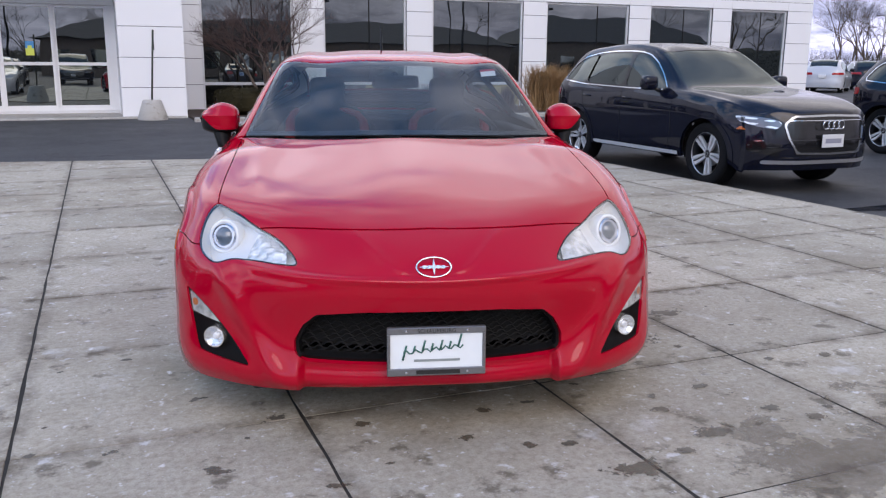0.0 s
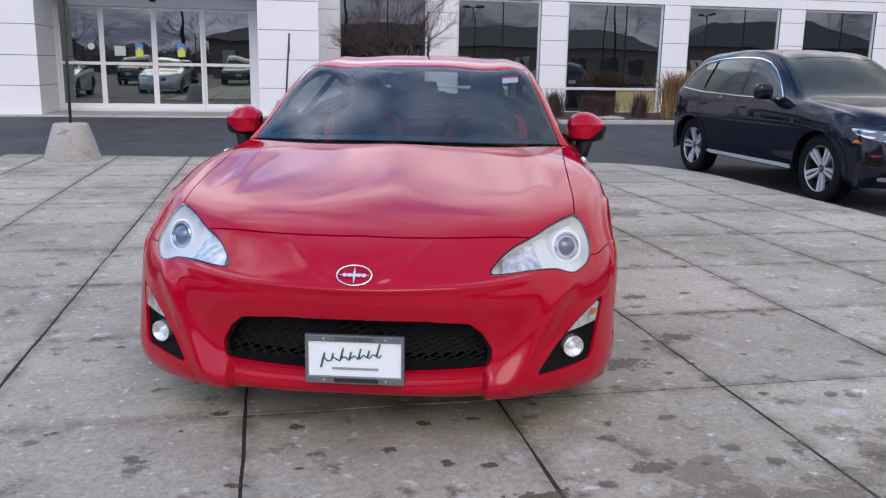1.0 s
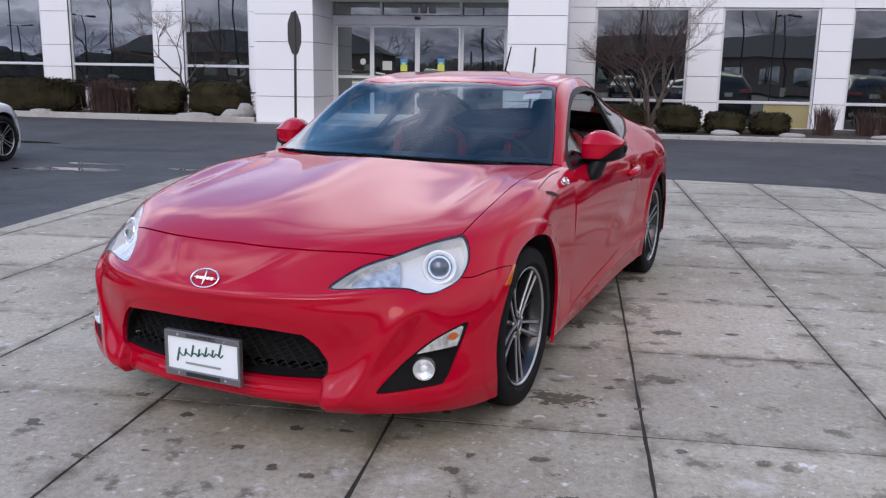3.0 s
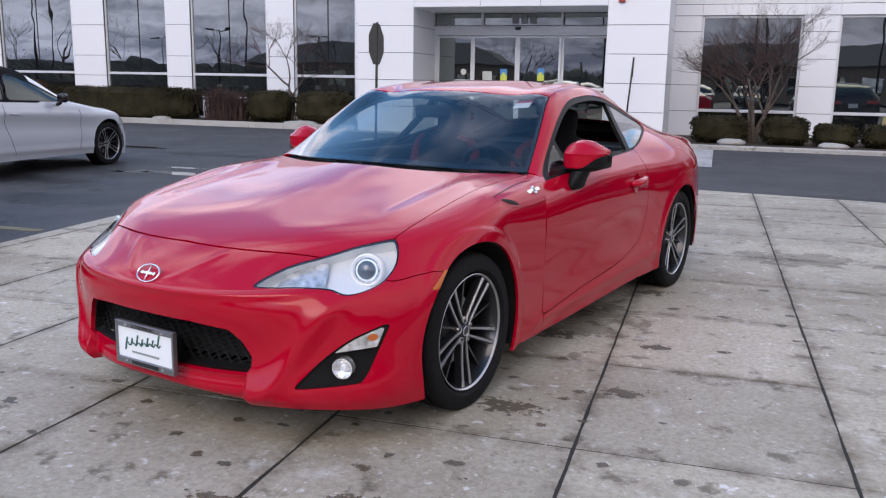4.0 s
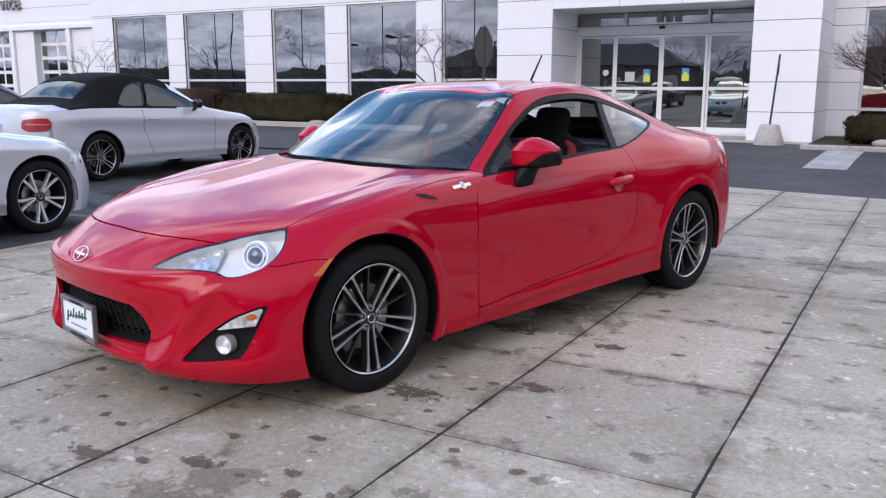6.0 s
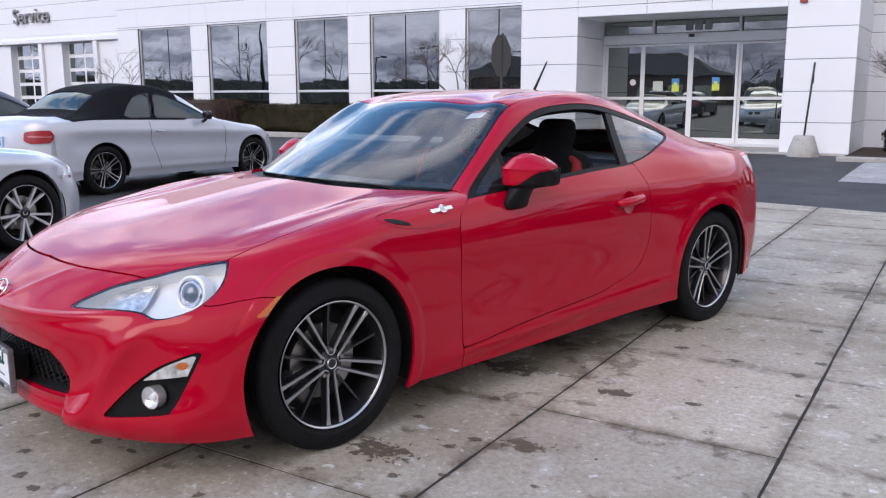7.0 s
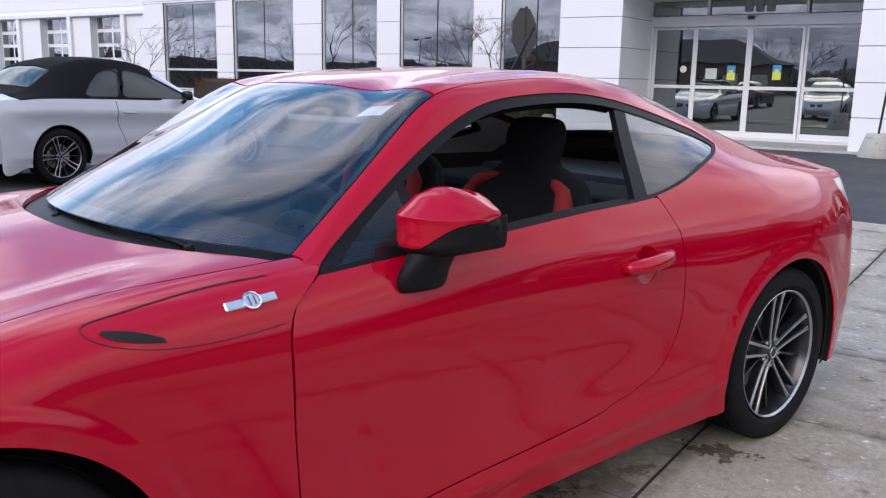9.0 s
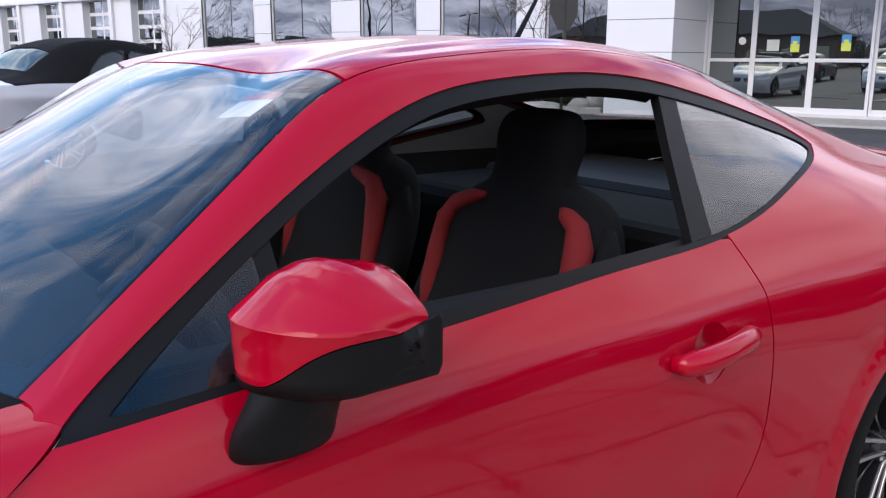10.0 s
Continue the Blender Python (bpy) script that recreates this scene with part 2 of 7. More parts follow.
    rr = n.new("ShaderNodeMapRange")
    rr.inputs["To Min"].default_value, rr.inputs["To Max"].default_value = rough - .18, rough + .12
    l.new(noise_at(broad * 3), rr.inputs["Value"])
    l.new(rr.outputs["Result"], b.inputs["Roughness"])
    return m


CONCRETE = ground_mat("weathered concrete", (0.44, 0.392, 0.315), (0.175, 0.138, 0.092), (0.585, 0.545, 0.47), (0.82, 0.82, 0.84), 11, .78, 38, .8, (0.085, 0.06, 0.036))
ASPHALT = ground_mat("weathered asphalt", (0.044, 0.045, 0.049), (0.019, 0.019, 0.021), (0.098, 0.099, 0.103), (0.16, 0.16, 0.16), 30, .70, 90, .25)
ASPHALT.node_tree.nodes["Principled BSDF"].inputs["Specular IOR Level"].default_value = .35


def coated_glass(name, dark, mirror, wave=0.0):
    """Dark coated window glass: mirrors part of the light, and lets little through."""
    m = bpy.data.materials.new(name)
    m.use_nodes = True
    n, l = m.node_tree.nodes, m.node_tree.links
    n.clear()
    out = n.new("ShaderNodeOutputMaterial")
    df = n.new("ShaderNodeBsdfDiffuse")
    df.inputs["Color"].default_value = (*dark, 1)
    gl = n.new("ShaderNodeBsdfGlossy")
    gl.inputs["Roughness"].default_value = .0
    gl.inputs["Color"].default_value = (.92, 1.0, .93, 1)
    fr = n.new("ShaderNodeFresnel")
    fr.inputs["IOR"].default_value = 1.5
    ad = n.new("ShaderNodeMath")
    ad.operation = "ADD"
    ad.use_clamp = True
    ad.inputs[1].default_value = mirror
    mx = n.new("ShaderNodeMixShader")
    l.new(fr.outputs["Fac"], ad.inputs[0])
    l.new(ad.outputs[0], mx.inputs["Fac"])
    l.new(df.outputs[0], mx.inputs[1])
    l.new(gl.outputs[0], mx.inputs[2])
    l.new(mx.outputs[0], out.inputs["Surface"])
    if wave:
        co = n.new("ShaderNodeTexCoord")
        t = n.new("ShaderNodeTexNoise")
        t.inputs["Scale"].default_value, t.inputs["Detail"].default_value = 1.1, 1
        l.new(co.outputs["Object"], t.inputs["Vector"])
        bp = n.new("ShaderNodeBump")
        bp.inputs["Strength"].default_value, bp.inputs["Distance"].default_value = 1.0, wave
        l.new(t.outputs["Fac"], bp.inputs["Height"])
        l.new(bp.outputs["Normal"], gl.inputs["Normal"])
    return m


PANEL = mat("white wall panel", (0.80, 0.81, 0.83), 0.35, var=0.015, vscale=1.0, bump=0.02, bscale=4)
WALL_GLASS = coated_glass("dark window glass", (0.008, 0.010, 0.013), .25, .0028)
ALUMINIUM = mat("silver window frame", (0.70, 0.71, 0.73), 0.35, 0.3)


# ---- mesh tools ----
def part(name, bm, material, parent, label=""):
    """One mesh object out of a bmesh, under a thing or a part."""
    me = bpy.data.meshes.new(name)
    bm.to_mesh(me)
    bm.free()
    return part_mesh(name, me, material, parent, label)


def part_mesh(name, me, material, parent, label=""):
    me.materials.clear()
    me.materials.append(material)
    ob = new(name, me)
    if parent is not None:
        ob.parent = parent
    if label:
        ob["label"] = label
    return ob


def thing(name, m, label, category, group="", kind=""):
    e = new(name)
    e.empty_display_size = 0.1
    e.matrix_world = m
    return tagged(e, label, category, group, kind)


def smooth(bm, angle=35):
    lim = radians(angle)
    for f in bm.faces:
        f.smooth = True
    for e in bm.edges:
        e.smooth = len(e.link_faces) == 2 and e.calc_face_angle(0) < lim
    return bm


def box(x0, x1, y0, y1, z0, z1, bevel=0.0, segs=1, bm=None):
    b = bm if bm is not None else bmesh.new()
    r = bmesh.ops.create_cube(b, size=1)
    vs = r["verts"]
    for v in vs:
        v.co = Vector((x0 + (v.co.x + .5) * (x1 - x0), y0 + (v.co.y + .5) * (y1 - y0), z0 + (v.co.z + .5) * (z1 - z0)))
    if bevel:
        es = list({e for v in vs for e in v.link_edges})
        bmesh.ops.bevel(b, geom=es, offset=bevel, segments=segs, affect="EDGES", profile=0.5)
    return b


def tube(points, radius, sides=8, bm=None, closed=False, ends=True, flat=1.0):
    """A tube along points; radius is one number or one for each point."""
    b = bm if bm is not None else bmesh.new()
    pts = [Vector(p) for p in points]
    n = len(pts)
    rings = []
    up = Vector((0, 0, 1))
    for i, p in enumerate(pts):
        if closed:
            d = pts[(i + 1) % n] - pts[i - 1]
        else:
            d = pts[min(i + 1, n - 1)] - pts[max(i - 1, 0)]
        d.normalize()
        a = d.cross(up)
        if a.length < 1e-3:
            a = d.cross(Vector((0, 1, 0)))
        a.normalize()
        c = a.cross(d).normalized()
        r = radius[i] if isinstance(radius, (list, tuple)) else radius
        rings.append([b.verts.new(p + (a * math.cos(2 * math.pi * k / sides) + c * flat * math.sin(2 * math.pi * k / sides)) * r) for k in range(sides)])
    for i in range(n if closed else n - 1):
        A, B = rings[i], rings[(i + 1) % n]
        for k in range(sides):
            b.faces.new((A[k], A[(k + 1) % sides], B[(k + 1) % sides], B[k]))
    if ends and not closed:
        b.faces.new(rings[0][::-1])
        b.faces.new(rings[-1])
    return smooth(b, 50) if bm is None else b


def lathe(profile, sides=48, axis="X", bm=None, close=True):
    """Turns (radius, along) pairs round an axis."""
    b = bm if bm is not None else bmesh.new()
    rings = []
    for r, h in profile:
        ring = []
        for k in range(sides):
            a = 2 * math.pi * k / sides
            c, s = r * math.cos(a), r * math.sin(a)
            ring.append(b.verts.new({"X": (h, c, s), "Y": (c, h, s), "Z": (c, s, h)}[axis]))
        rings.append(ring)
    for A, B in zip(rings[:-1], rings[1:]):
        for k in range(sides):
            b.faces.new((A[k], A[(k + 1) % sides], B[(k + 1) % sides], B[k]))
    if close:
        for ring in (rings[0], rings[-1]):
            if (ring[0].co - ring[sides // 2].co).length > 1e-4:
                b.faces.new(ring)
    bmesh.ops.recalc_face_normals(b, faces=b.faces[:])
    return b


def prism(outline, z0, z1, bm=None, bevel=0.0):
    """An outline of (x, y) raised from z0 to z1."""
    b = bm if bm is not None else bmesh.new()
    lo = [b.verts.new((x, y, z0)) for x, y in outline]
    hi = [b.verts.new((x, y, z1)) for x, y in outline]
    n = len(outline)
    b.faces.new(lo[::-1])
    top = b.faces.new(hi)
    for k in range(n):
        b.faces.new((lo[k], lo[(k + 1) % n], hi[(k + 1) % n], hi[k]))
    if bevel:
        bmesh.ops.bevel(b, geom=list(top.edges), offset=bevel, segments=1, affect="EDGES")
    bmesh.ops.recalc_face_normals(b, faces=b.faces[:])
    return b


def cubic(t, y, q):
    """Natural cubic spline through y at t, read at q."""
    n = len(t)
    h = np.diff(t)
    A = np.zeros((n, n))
    R = np.zeros((n,) + y.shape[1:])
    A[0, 0] = A[-1, -1] = 1
    for i in range(1, n - 1):
        A[i, i - 1], A[i, i], A[i, i + 1] = h[i - 1], 2 * (h[i - 1] + h[i]), h[i]
        R[i] = 6 * ((y[i + 1] - y[i]) / h[i] - (y[i] - y[i - 1]) / h[i - 1])
    M = np.linalg.solve(A, R.reshape(n, -1)).reshape(R.shape)
    k = np.clip(np.searchsorted(t, q) - 1, 0, n - 2)
    a, b = (t[k + 1] - q), (q - t[k])
    hk = h[k]
    ex = (slice(None),) + (None,) * (y.ndim - 1)
    a, b, hk = a[ex], b[ex], hk[ex]
    return (M[k] * a ** 3 + M[k + 1] * b ** 3) / (6 * hk) + (y[k] / hk - M[k] * hk / 6) * a + (y[k + 1] / hk - M[k + 1] * hk / 6) * b


def curve(pts):
    """A smooth function through (s, value) pairs, level beyond both ends."""
    t, v = np.array([p[0] for p in pts], float), np.array([p[1] for p in pts], float)
    return lambda q: cubic(t, v, np.clip(np.asarray(q, float).ravel(), t[0], t[-1])).reshape(np.shape(q))


class Skin:
    """A smooth sheet: points, normals and places (row, column) of its verts, and its faces."""

    def __init__(self, P, N, R, C, F):
        self.P, self.N, self.R, self.C, self.F = P, N, R, C, F

    @staticmethod
    def grid(rows, per_row=8, per_col=8, mirror=True, out=(0, 1.2, 0.4), shape=None):
        """Through a table of rows of points; mirror adds the other half of a thing that lies even to x = 0."""
        G = np.array(rows, float)
        if mirror:
            other = G[:, :0:-1].copy()
            other[:, :, 0] *= -1
            G = np.concatenate((other, G), 1)
        nr, nc = G.shape[:2]
        du = np.linalg.norm(np.diff(G, axis=0), axis=2).mean(1)
        dv = np.linalg.norm(np.diff(G, axis=1), axis=2).mean(0)
        tu, tv = np.r_[0, np.cumsum(du)], np.r_[0, np.cumsum(dv)]
        ri, ci = np.linspace(0, nr - 1, (nr - 1) * per_row + 1), np.linspace(0, nc - 1, (nc - 1) * per_col + 1)
        qu, qv = np.interp(ri, np.arange(nr), tu), np.interp(ci, np.arange(nc), tv)

        def at(a, b):
            s = cubic(tu, G, a)
            return cubic(tv, s.transpose(1, 0, 2), b).transpose(1, 0, 2)
        P = at(qu, qv)
        e = 1e-4
        Du = at(np.minimum(qu + e, tu[-1]), qv) - at(np.maximum(qu - e, 0), qv)
        Dv = at(qu, np.minimum(qv + e, tv[-1])) - at(qu, np.maximum(qv - e, 0))
        if shape:
            N0 = np.cross(Du, Dv)
            N0 /= np.maximum(np.linalg.norm(N0, axis=2, keepdims=True), 1e-12)
            if ((P - np.array(out)) * N0).sum() < 0:
                N0 = -N0
            P = shape(P, N0, ri[:, None] + 0 * ci[None], (ci - ((nc - 1) / 2 if mirror else 0))[None] + 0 * ri[:, None])
            Du, Dv = np.gradient(P, qu, axis=0), np.gradient(P, qv, axis=1)
        N = np.cross(Du, Dv)
        N /= np.maximum(np.linalg.norm(N, axis=2, keepdims=True), 1e-12)
        turn = ((P - np.array(out)) * N).sum() < 0
        if turn:
            N = -N
        w = len(ci)
        F = []
        for i in range(len(ri) - 1):
            for j in range(w - 1):
                a = i * w + j
                F.append((a, a + 1, a + w + 1, a + w) if turn else (a, a + w, a + w + 1, a + 1))
        if mirror:
            ci = ci - (nc - 1) / 2
        R, C = np.repeat(ri, w), np.tile(ci, len(ri))
        return Skin(P.reshape(-1, 3), N.reshape(-1, 3), R, C, F)

    def cut(self, f):
        """What lies where f(skin) > 0."""
        v = np.asarray(f(self), float)
        v = np.where(np.abs(v) < 1e-7, 1e-7, v)
        extra, made, F = [], {}, []
        n = len(self.P)
        for face in self.F:
            s = [v[i] > 0 for i in face]
            if all(s):
                F.append(face)
            elif any(s):
                poly = []
                for k, a in enumerate(face):
                    b = face[(k + 1) % len(face)]
                    if s[k]:
                        poly.append(a)
                    if s[k] != s[(k + 1) % len(face)]:
                        key = (min(a, b), max(a, b))
                        if key not in made:
                            made[key] = n + len(extra)
                            extra.append((*key, v[key[0]] / (v[key[0]] - v[key[1]])))
                        poly.append(made[key])
                F.append(tuple(poly))
        P, N, R, C = self.P, self.N, self.R, self.C
        if extra:
            a, b = np.array([e[0] for e in extra]), np.array([e[1] for e in extra])
            t = np.array([e[2] for e in extra])
            P = np.concatenate((P, P[a] + (P[b] - P[a]) * t[:, None]))
            N = np.concatenate((N, N[a] + (N[b] - N[a]) * t[:, None]))
            R, C = np.r_[R, R[a] + (R[b] - R[a]) * t], np.r_[C, C[a] + (C[b] - C[a]) * t]
        used = sorted({i for f2 in F for i in f2})
        to = {o: k for k, o in enumerate(used)}
        return Skin(P[used], N[used], R[used], C[used], [tuple(to[i] for i in f2) for f2 in F])

    def cuts(self, *fs):
        s = self
        for f in fs:
            s = s.cut(f)
        return s

    def pieces(self):
        """The unconnected parts of the sheet, largest first."""
        root = list(range(len(self.P)))

        def find(i):
            while root[i] != i:
                root[i] = root[root[i]]
                i = root[i]
            return i
        for f in self.F:
            for i in f[1:]:
                root[find(i)] = find(f[0])
        sets = {}
        for f in self.F:
            sets.setdefault(find(f[0]), []).append(f)
        res = []
        for fs in sorted(sets.values(), key=len, reverse=True):
            used = sorted({i for f in fs for i in f})
            to = {o: k for k, o in enumerate(used)}
            res.append(Skin(self.P[used], self.N[used], self.R[used], self.C[used], [tuple(to[i] for i in f) for f in fs]))
        return res

    def moved(self, d):
        return Skin(self.P + self.N * d, self.N, self.R, self.C, self.F)

    def mirrored(self):
        k = np.array((-1, 1, 1))
        return Skin(self.P * k, self.N * k, self.R, self.C, [f[::-1] for f in self.F])

    def mesh(self, name, thick=0.0, lip=0.0):
        """The sheet as a mesh, with its own normals; thick folds its edges inwards."""
        P, N, F = [self.P], [self.N], list(self.F)
        if thick:
            count = {}
            for f in F:
                for k, a in enumerate(f):
                    b = f[(k + 1) % len(f)]
                    count[(a, b)] = 1
            rim = [(a, b) for a, b in count if (b, a) not in count]
            n = len(self.P)
            pa, na = [], []
            for a, b in rim:
                d = self.P[b] - self.P[a]
                o = np.cross(d, self.N[a])
                o = o / max(np.linalg.norm(o), 1e-9)
                A, B = self.P[a], self.P[b]
                pa += [A, B, B - self.N[b] * thick, A - self.N[a] * thick]
                na += [o if thick > 0 else -o] * 4
                F.append((n + 1, n, n + 3, n + 2))
                n += 4
            if pa:
                P.append(np.array(pa))
                N.append(np.array(na))
        P, N = np.concatenate(P), np.concatenate(N)
        me = bpy.data.meshes.new(name)
        me.from_pydata(P.tolist(), [], F)
        me.polygons.foreach_set("use_smooth", [True] * len(me.polygons))
        me.normals_split_custom_set_from_vertices(N.tolist())
        me.update()
        return me


def inside(pts, a, b):
    """A signed distance to a closed outline of (a, b) pairs on two axes of a skin (0 x, 1 y, 2 z), above 0 inside."""
    Q = np.array(pts, float)

    def f(s):
        x, y = s.P[:, a], s.P[:, b]
        d = np.full(len(x), 1e9)
        odd = np.zeros(len(x), bool)
        for (x0, y0), (x1, y1) in zip(Q, np.roll(Q, -1, 0)):
            ex, ey = x1 - x0, y1 - y0
            t = np.clip(((x - x0) * ex + (y - y0) * ey) / (ex * ex + ey * ey + 1e-12), 0, 1)
            d = np.minimum(d, np.hypot(x - x0 - t * ex, y - y0 - t * ey))
            c = (y0 > y) != (y1 > y)
            odd ^= c & (x < (x1 - x0) * (y - y0) / (y1 - y0 + 1e-12) + x0)
        return np.where(odd, d, -d)
    return f


def rounded(pts, n=6):
    """A closed Catmull-Rom outline through pts."""
    Q = np.array(pts, float)
    res = []
    m = len(Q)
    for i in range(m):
        p0, p1, p2, p3 = Q[i - 1], Q[i], Q[(i + 1) % m], Q[(i + 2) % m]
        for k in range(n):
            t = k / n
            res.append(0.5 * (2 * p1 + (p2 - p0) * t + (2 * p0 - 5 * p1 + 4 * p2 - p3) * t * t + (3 * p1 - p0 - 3 * p2 + p3) * t ** 3))
    return [tuple(r) for r in res]


# ---- ground ----
def ease(v, a, b):
    t = min(1, max(0, (v - a) / (b - a)))
    return t * t * (3 - 2 * t)


def ground_z(x, y):
    return -0.018 - 0.125 * ease(x, 5.4, 6.4) * (1 - ease(y, 12, 16)) + 0.08 * ease(y, 12, 17.5)


def build_ground():
    xs = [-400, -200, -100, -60] + [-40 + k for k in range(0, 34)] + [-6 + 0.5 * k for k in range(0, 30)] + [9 + k for k in range(0, 30)] + [45, 60, 100, 200, 400]
    ys = [-400, -200, -100, -60, -40, -30, -20, -15, -10, -5, 0, 3] + [4 + 0.5 * k for k in range(0, 36)] + [23, 26, 30, 40, 60, 100, 200, 400]
    b = bmesh.new()
    g = [[b.verts.new((x, y, ground_z(x, y))) for x in xs] for y in ys]
    for i in range(len(ys) - 1):
        for j in range(len(xs) - 1):
            b.faces.new((g[i][j], g[i][j + 1], g[i + 1][j + 1], g[i + 1][j]))
    for f in b.faces:
        f.smooth = True
    return tagged(part("ground", b, ASPHALT, None), "dark weathered asphalt of the car park", "ground", kind="structure")


build_ground()

APRON = [(-1.53, -6.0), (6.15, -6.0), (6.15, 9.2), (6.05, 9.85), (5.8, 10.35), (5.4, 10.7), (4.9, 10.83), (-2.55, 12.15)]


def clip_poly(poly, a, b):
    """The part of a polygon left of the line from a to b."""
    out = []
    side = lambda p: (b[0] - a[0]) * (p[1] - a[1]) - (b[1] - a[1]) * (p[0] - a[0])
    for i, p in enumerate(poly):
        q = poly[(i + 1) % len(poly)]
        s, t = side(p), side(q)
        if s >= 0:
            out.append(p)
        if (s >= 0) != (t >= 0):
            k = s / (s - t)
            out.append((p[0] + (q[0] - p[0]) * k, p[1] + (q[1] - p[1]) * k))
    return out


def build_apron():
    apron = thing("pavement", Matrix(), "stained grey concrete slab apron with dark joints", "pavement", kind="structure")
    part("bedding", prism([(x * 0.999 + 0.002, y) for x, y in APRON], -0.3, -0.0022), mat("joint dirt", (0.022, 0.02, 0.017), 0.95, var=0.4, vscale=40), apron)
    edge_rng = random.Random(21)
    gx, gy = 0.0062, 0.0032
    for i in range(-3, 8):
        for j in range(-9, 11):
            x0, y0 = -0.17 + 0.925 * i + gx, 2.91 + 0.985 * j + gy
            x1, y1 = x0 + 0.925 - 2 * gx, y0 + 0.985 - 2 * gy
            poly, n = [], 6 if -1 < y0 < 8 else 1
            for p, q in (((x0, y0), (x1, y0)), ((x1, y0), (x1, y1)), ((x1, y1), (x0, y1)), ((x0, y1), (x0, y0))):
                for k in range(n):
                    j = [0 if k == 0 else edge_rng.gauss(0, .0016) for _ in (0, 1)]
                    poly.append((p[0] + (q[0] - p[0]) * k / n + j[0], p[1] + (q[1] - p[1]) * k / n + j[1]))
            for k in range(len(APRON)):
                poly = clip_poly(poly, APRON[k], APRON[(k + 1) % len(APRON)])
                if len(poly) < 3:
                    break
            if len(poly) < 3:
                continue
            part("slab", prism(poly, -0.26, random.uniform(-0.0015, 0.0015), bevel=0.003), CONCRETE, apron)
    return apron


# ---- showroom ----
WEST_W = [(-21.7, -19.0), (-18.2, -15.5), (-14.35, -12.23), (-11.42, -8.98), (-8.15, -6.3)]
EAST_W = [(2.6, 4.86), (5.62, 7.85), (8.57, 11.27), (12.0, 14.72), (15.45, 17.7), (18.4, 20.6)]


def window(x0, x1, y, z0, z1, zm, name, splits=(), blind=None):
    """A fixed showroom window in an opening, its frame set back in the wall, glass below and above a rail."""
    w = thing(name, Matrix.Translation((x0, y, 0)), "tall dark showroom window in a silver aluminium frame", "window", kind="structure")
    fw, W = 0.055, x1 - x0
    for nm, a in (("frame", (0, fw, z0, z1)), ("frame", (W - fw, W, z0, z1)), ("frame", (fw, W - fw, z1 - fw, z1)), ("frame", (fw, W - fw, z0, z0 + fw))):
        part(nm, box(a[0], a[1], 0.06, 0.16, a[2], a[3], 0.006), ALUMINIUM, w)
    part("rail", box(fw, W - fw, 0.055, 0.15, zm - 0.035, zm + 0.035, 0.006), ALUMINIUM, w)
    part("pane", box(fw, W - fw, 0.10, 0.112, z0 + fw, zm - 0.035), WALL_GLASS, w)
    if blind:
        part("blind", box(W * blind[0], W * blind[1], 0.094, 0.099, z0 + fw, zm - 0.035), BLIND, w, "drawn tan blind behind the glass")
    cuts = [fw] + [W * s for s in splits] + [W - fw]
    for s in splits:
        part("pane_joint", box(W * s - .015, W * s + .015, .094, .118, zm + .035, z1 - fw), BLACK_PLASTIC, w)
    for a, b in zip(cuts[:-1], cuts[1:]):
        part("pane", box(a + (0.015 if a > fw else 0), b - (0.015 if b < W - fw else 0), 0.10, 0.112, zm + 0.035, z1 - fw), WALL_GLASS, w)
    return w


def facade(name, x0, x1, y, z0, z1, wins, wz0, wz1, joints, depth=0.3):
    """A panelled wall with openings: a dark core, and panels with open joints in front of it."""
    wall = thing(name, Matrix.Translation((0, y, 0)), "white metal panel showroom wall with fine dark joints", "wall", kind="structure")
    xs = [x0] + [v for w in wins for v in w] + [x1]
    zs = sorted({z0, z1, wz0, wz1} | {j for j in joints if z0 < j < z1})
    for k in range(0, len(xs), 2):
        a, b = xs[k], xs[k + 1]
        part("core", box(a, b, 0.02, depth, z0, z1), CORE, wall)
        add_panels(wall, a, b, zs, True)
    for a, b in wins:
        if wz0 > z0 + 0.02:
            part("core", box(a, b, 0.02, depth, z0, wz0), CORE, wall)
            add_panels(wall, a, b, [z for z in zs if z <= wz0 + 1e-6])
        part("core", box(a, b, 0.02, depth, wz1, z1), CORE, wall)
        add_panels(wall, a, b, [z for z in zs if z >= wz1 - 1e-6])
    return wall


CORE = mat("wall core", (0.10, 0.10, 0.11), 0.8)


def add_panels(wall, a, b, zs, pier=False):
    for lo, hi in zip(zs[:-1], zs[1:]):
        if hi - lo < 0.03:
            continue
        part("panel", box(a + (0 if pier else 0.004), b - (0 if pier else 0.004), 0, 0.02, lo + 0.006, hi - 0.006, 0.003), PANEL, wall)


BLIND = coated_glass("tan blind behind glass", (.36, .30, .15), .12)
JOINTS_E = [0.70, 1.32, 1.95, 2.57, 3.2, 3.82, 4.45, 5.07]
JOINTS_W = [0.70, 1.32, 1.90, 2.78, 3.66, 4.3, 5.0]
TOP = 5.7
facade("wall_east", 1.95, 21.6, 21.85, -0.1, TOP, EAST_W, 0.06, 2.94, JOINTS_E)
facade("wall_west", -22.8, -5.25, 21.75, -0.1, TOP, WEST_W, 0.72, 3.59, JOINTS_W)
for k, (a, b) in enumerate(EAST_W):
    window(a, b, 21.85, 0.06, 2.94, 0.72, "window_%d" % (k + 1), (0.62,) if k in (2, 3) else (0.55,), {1: (.5, .98), 2: (.55, .98), 3: (.3, .7)}.get(k))
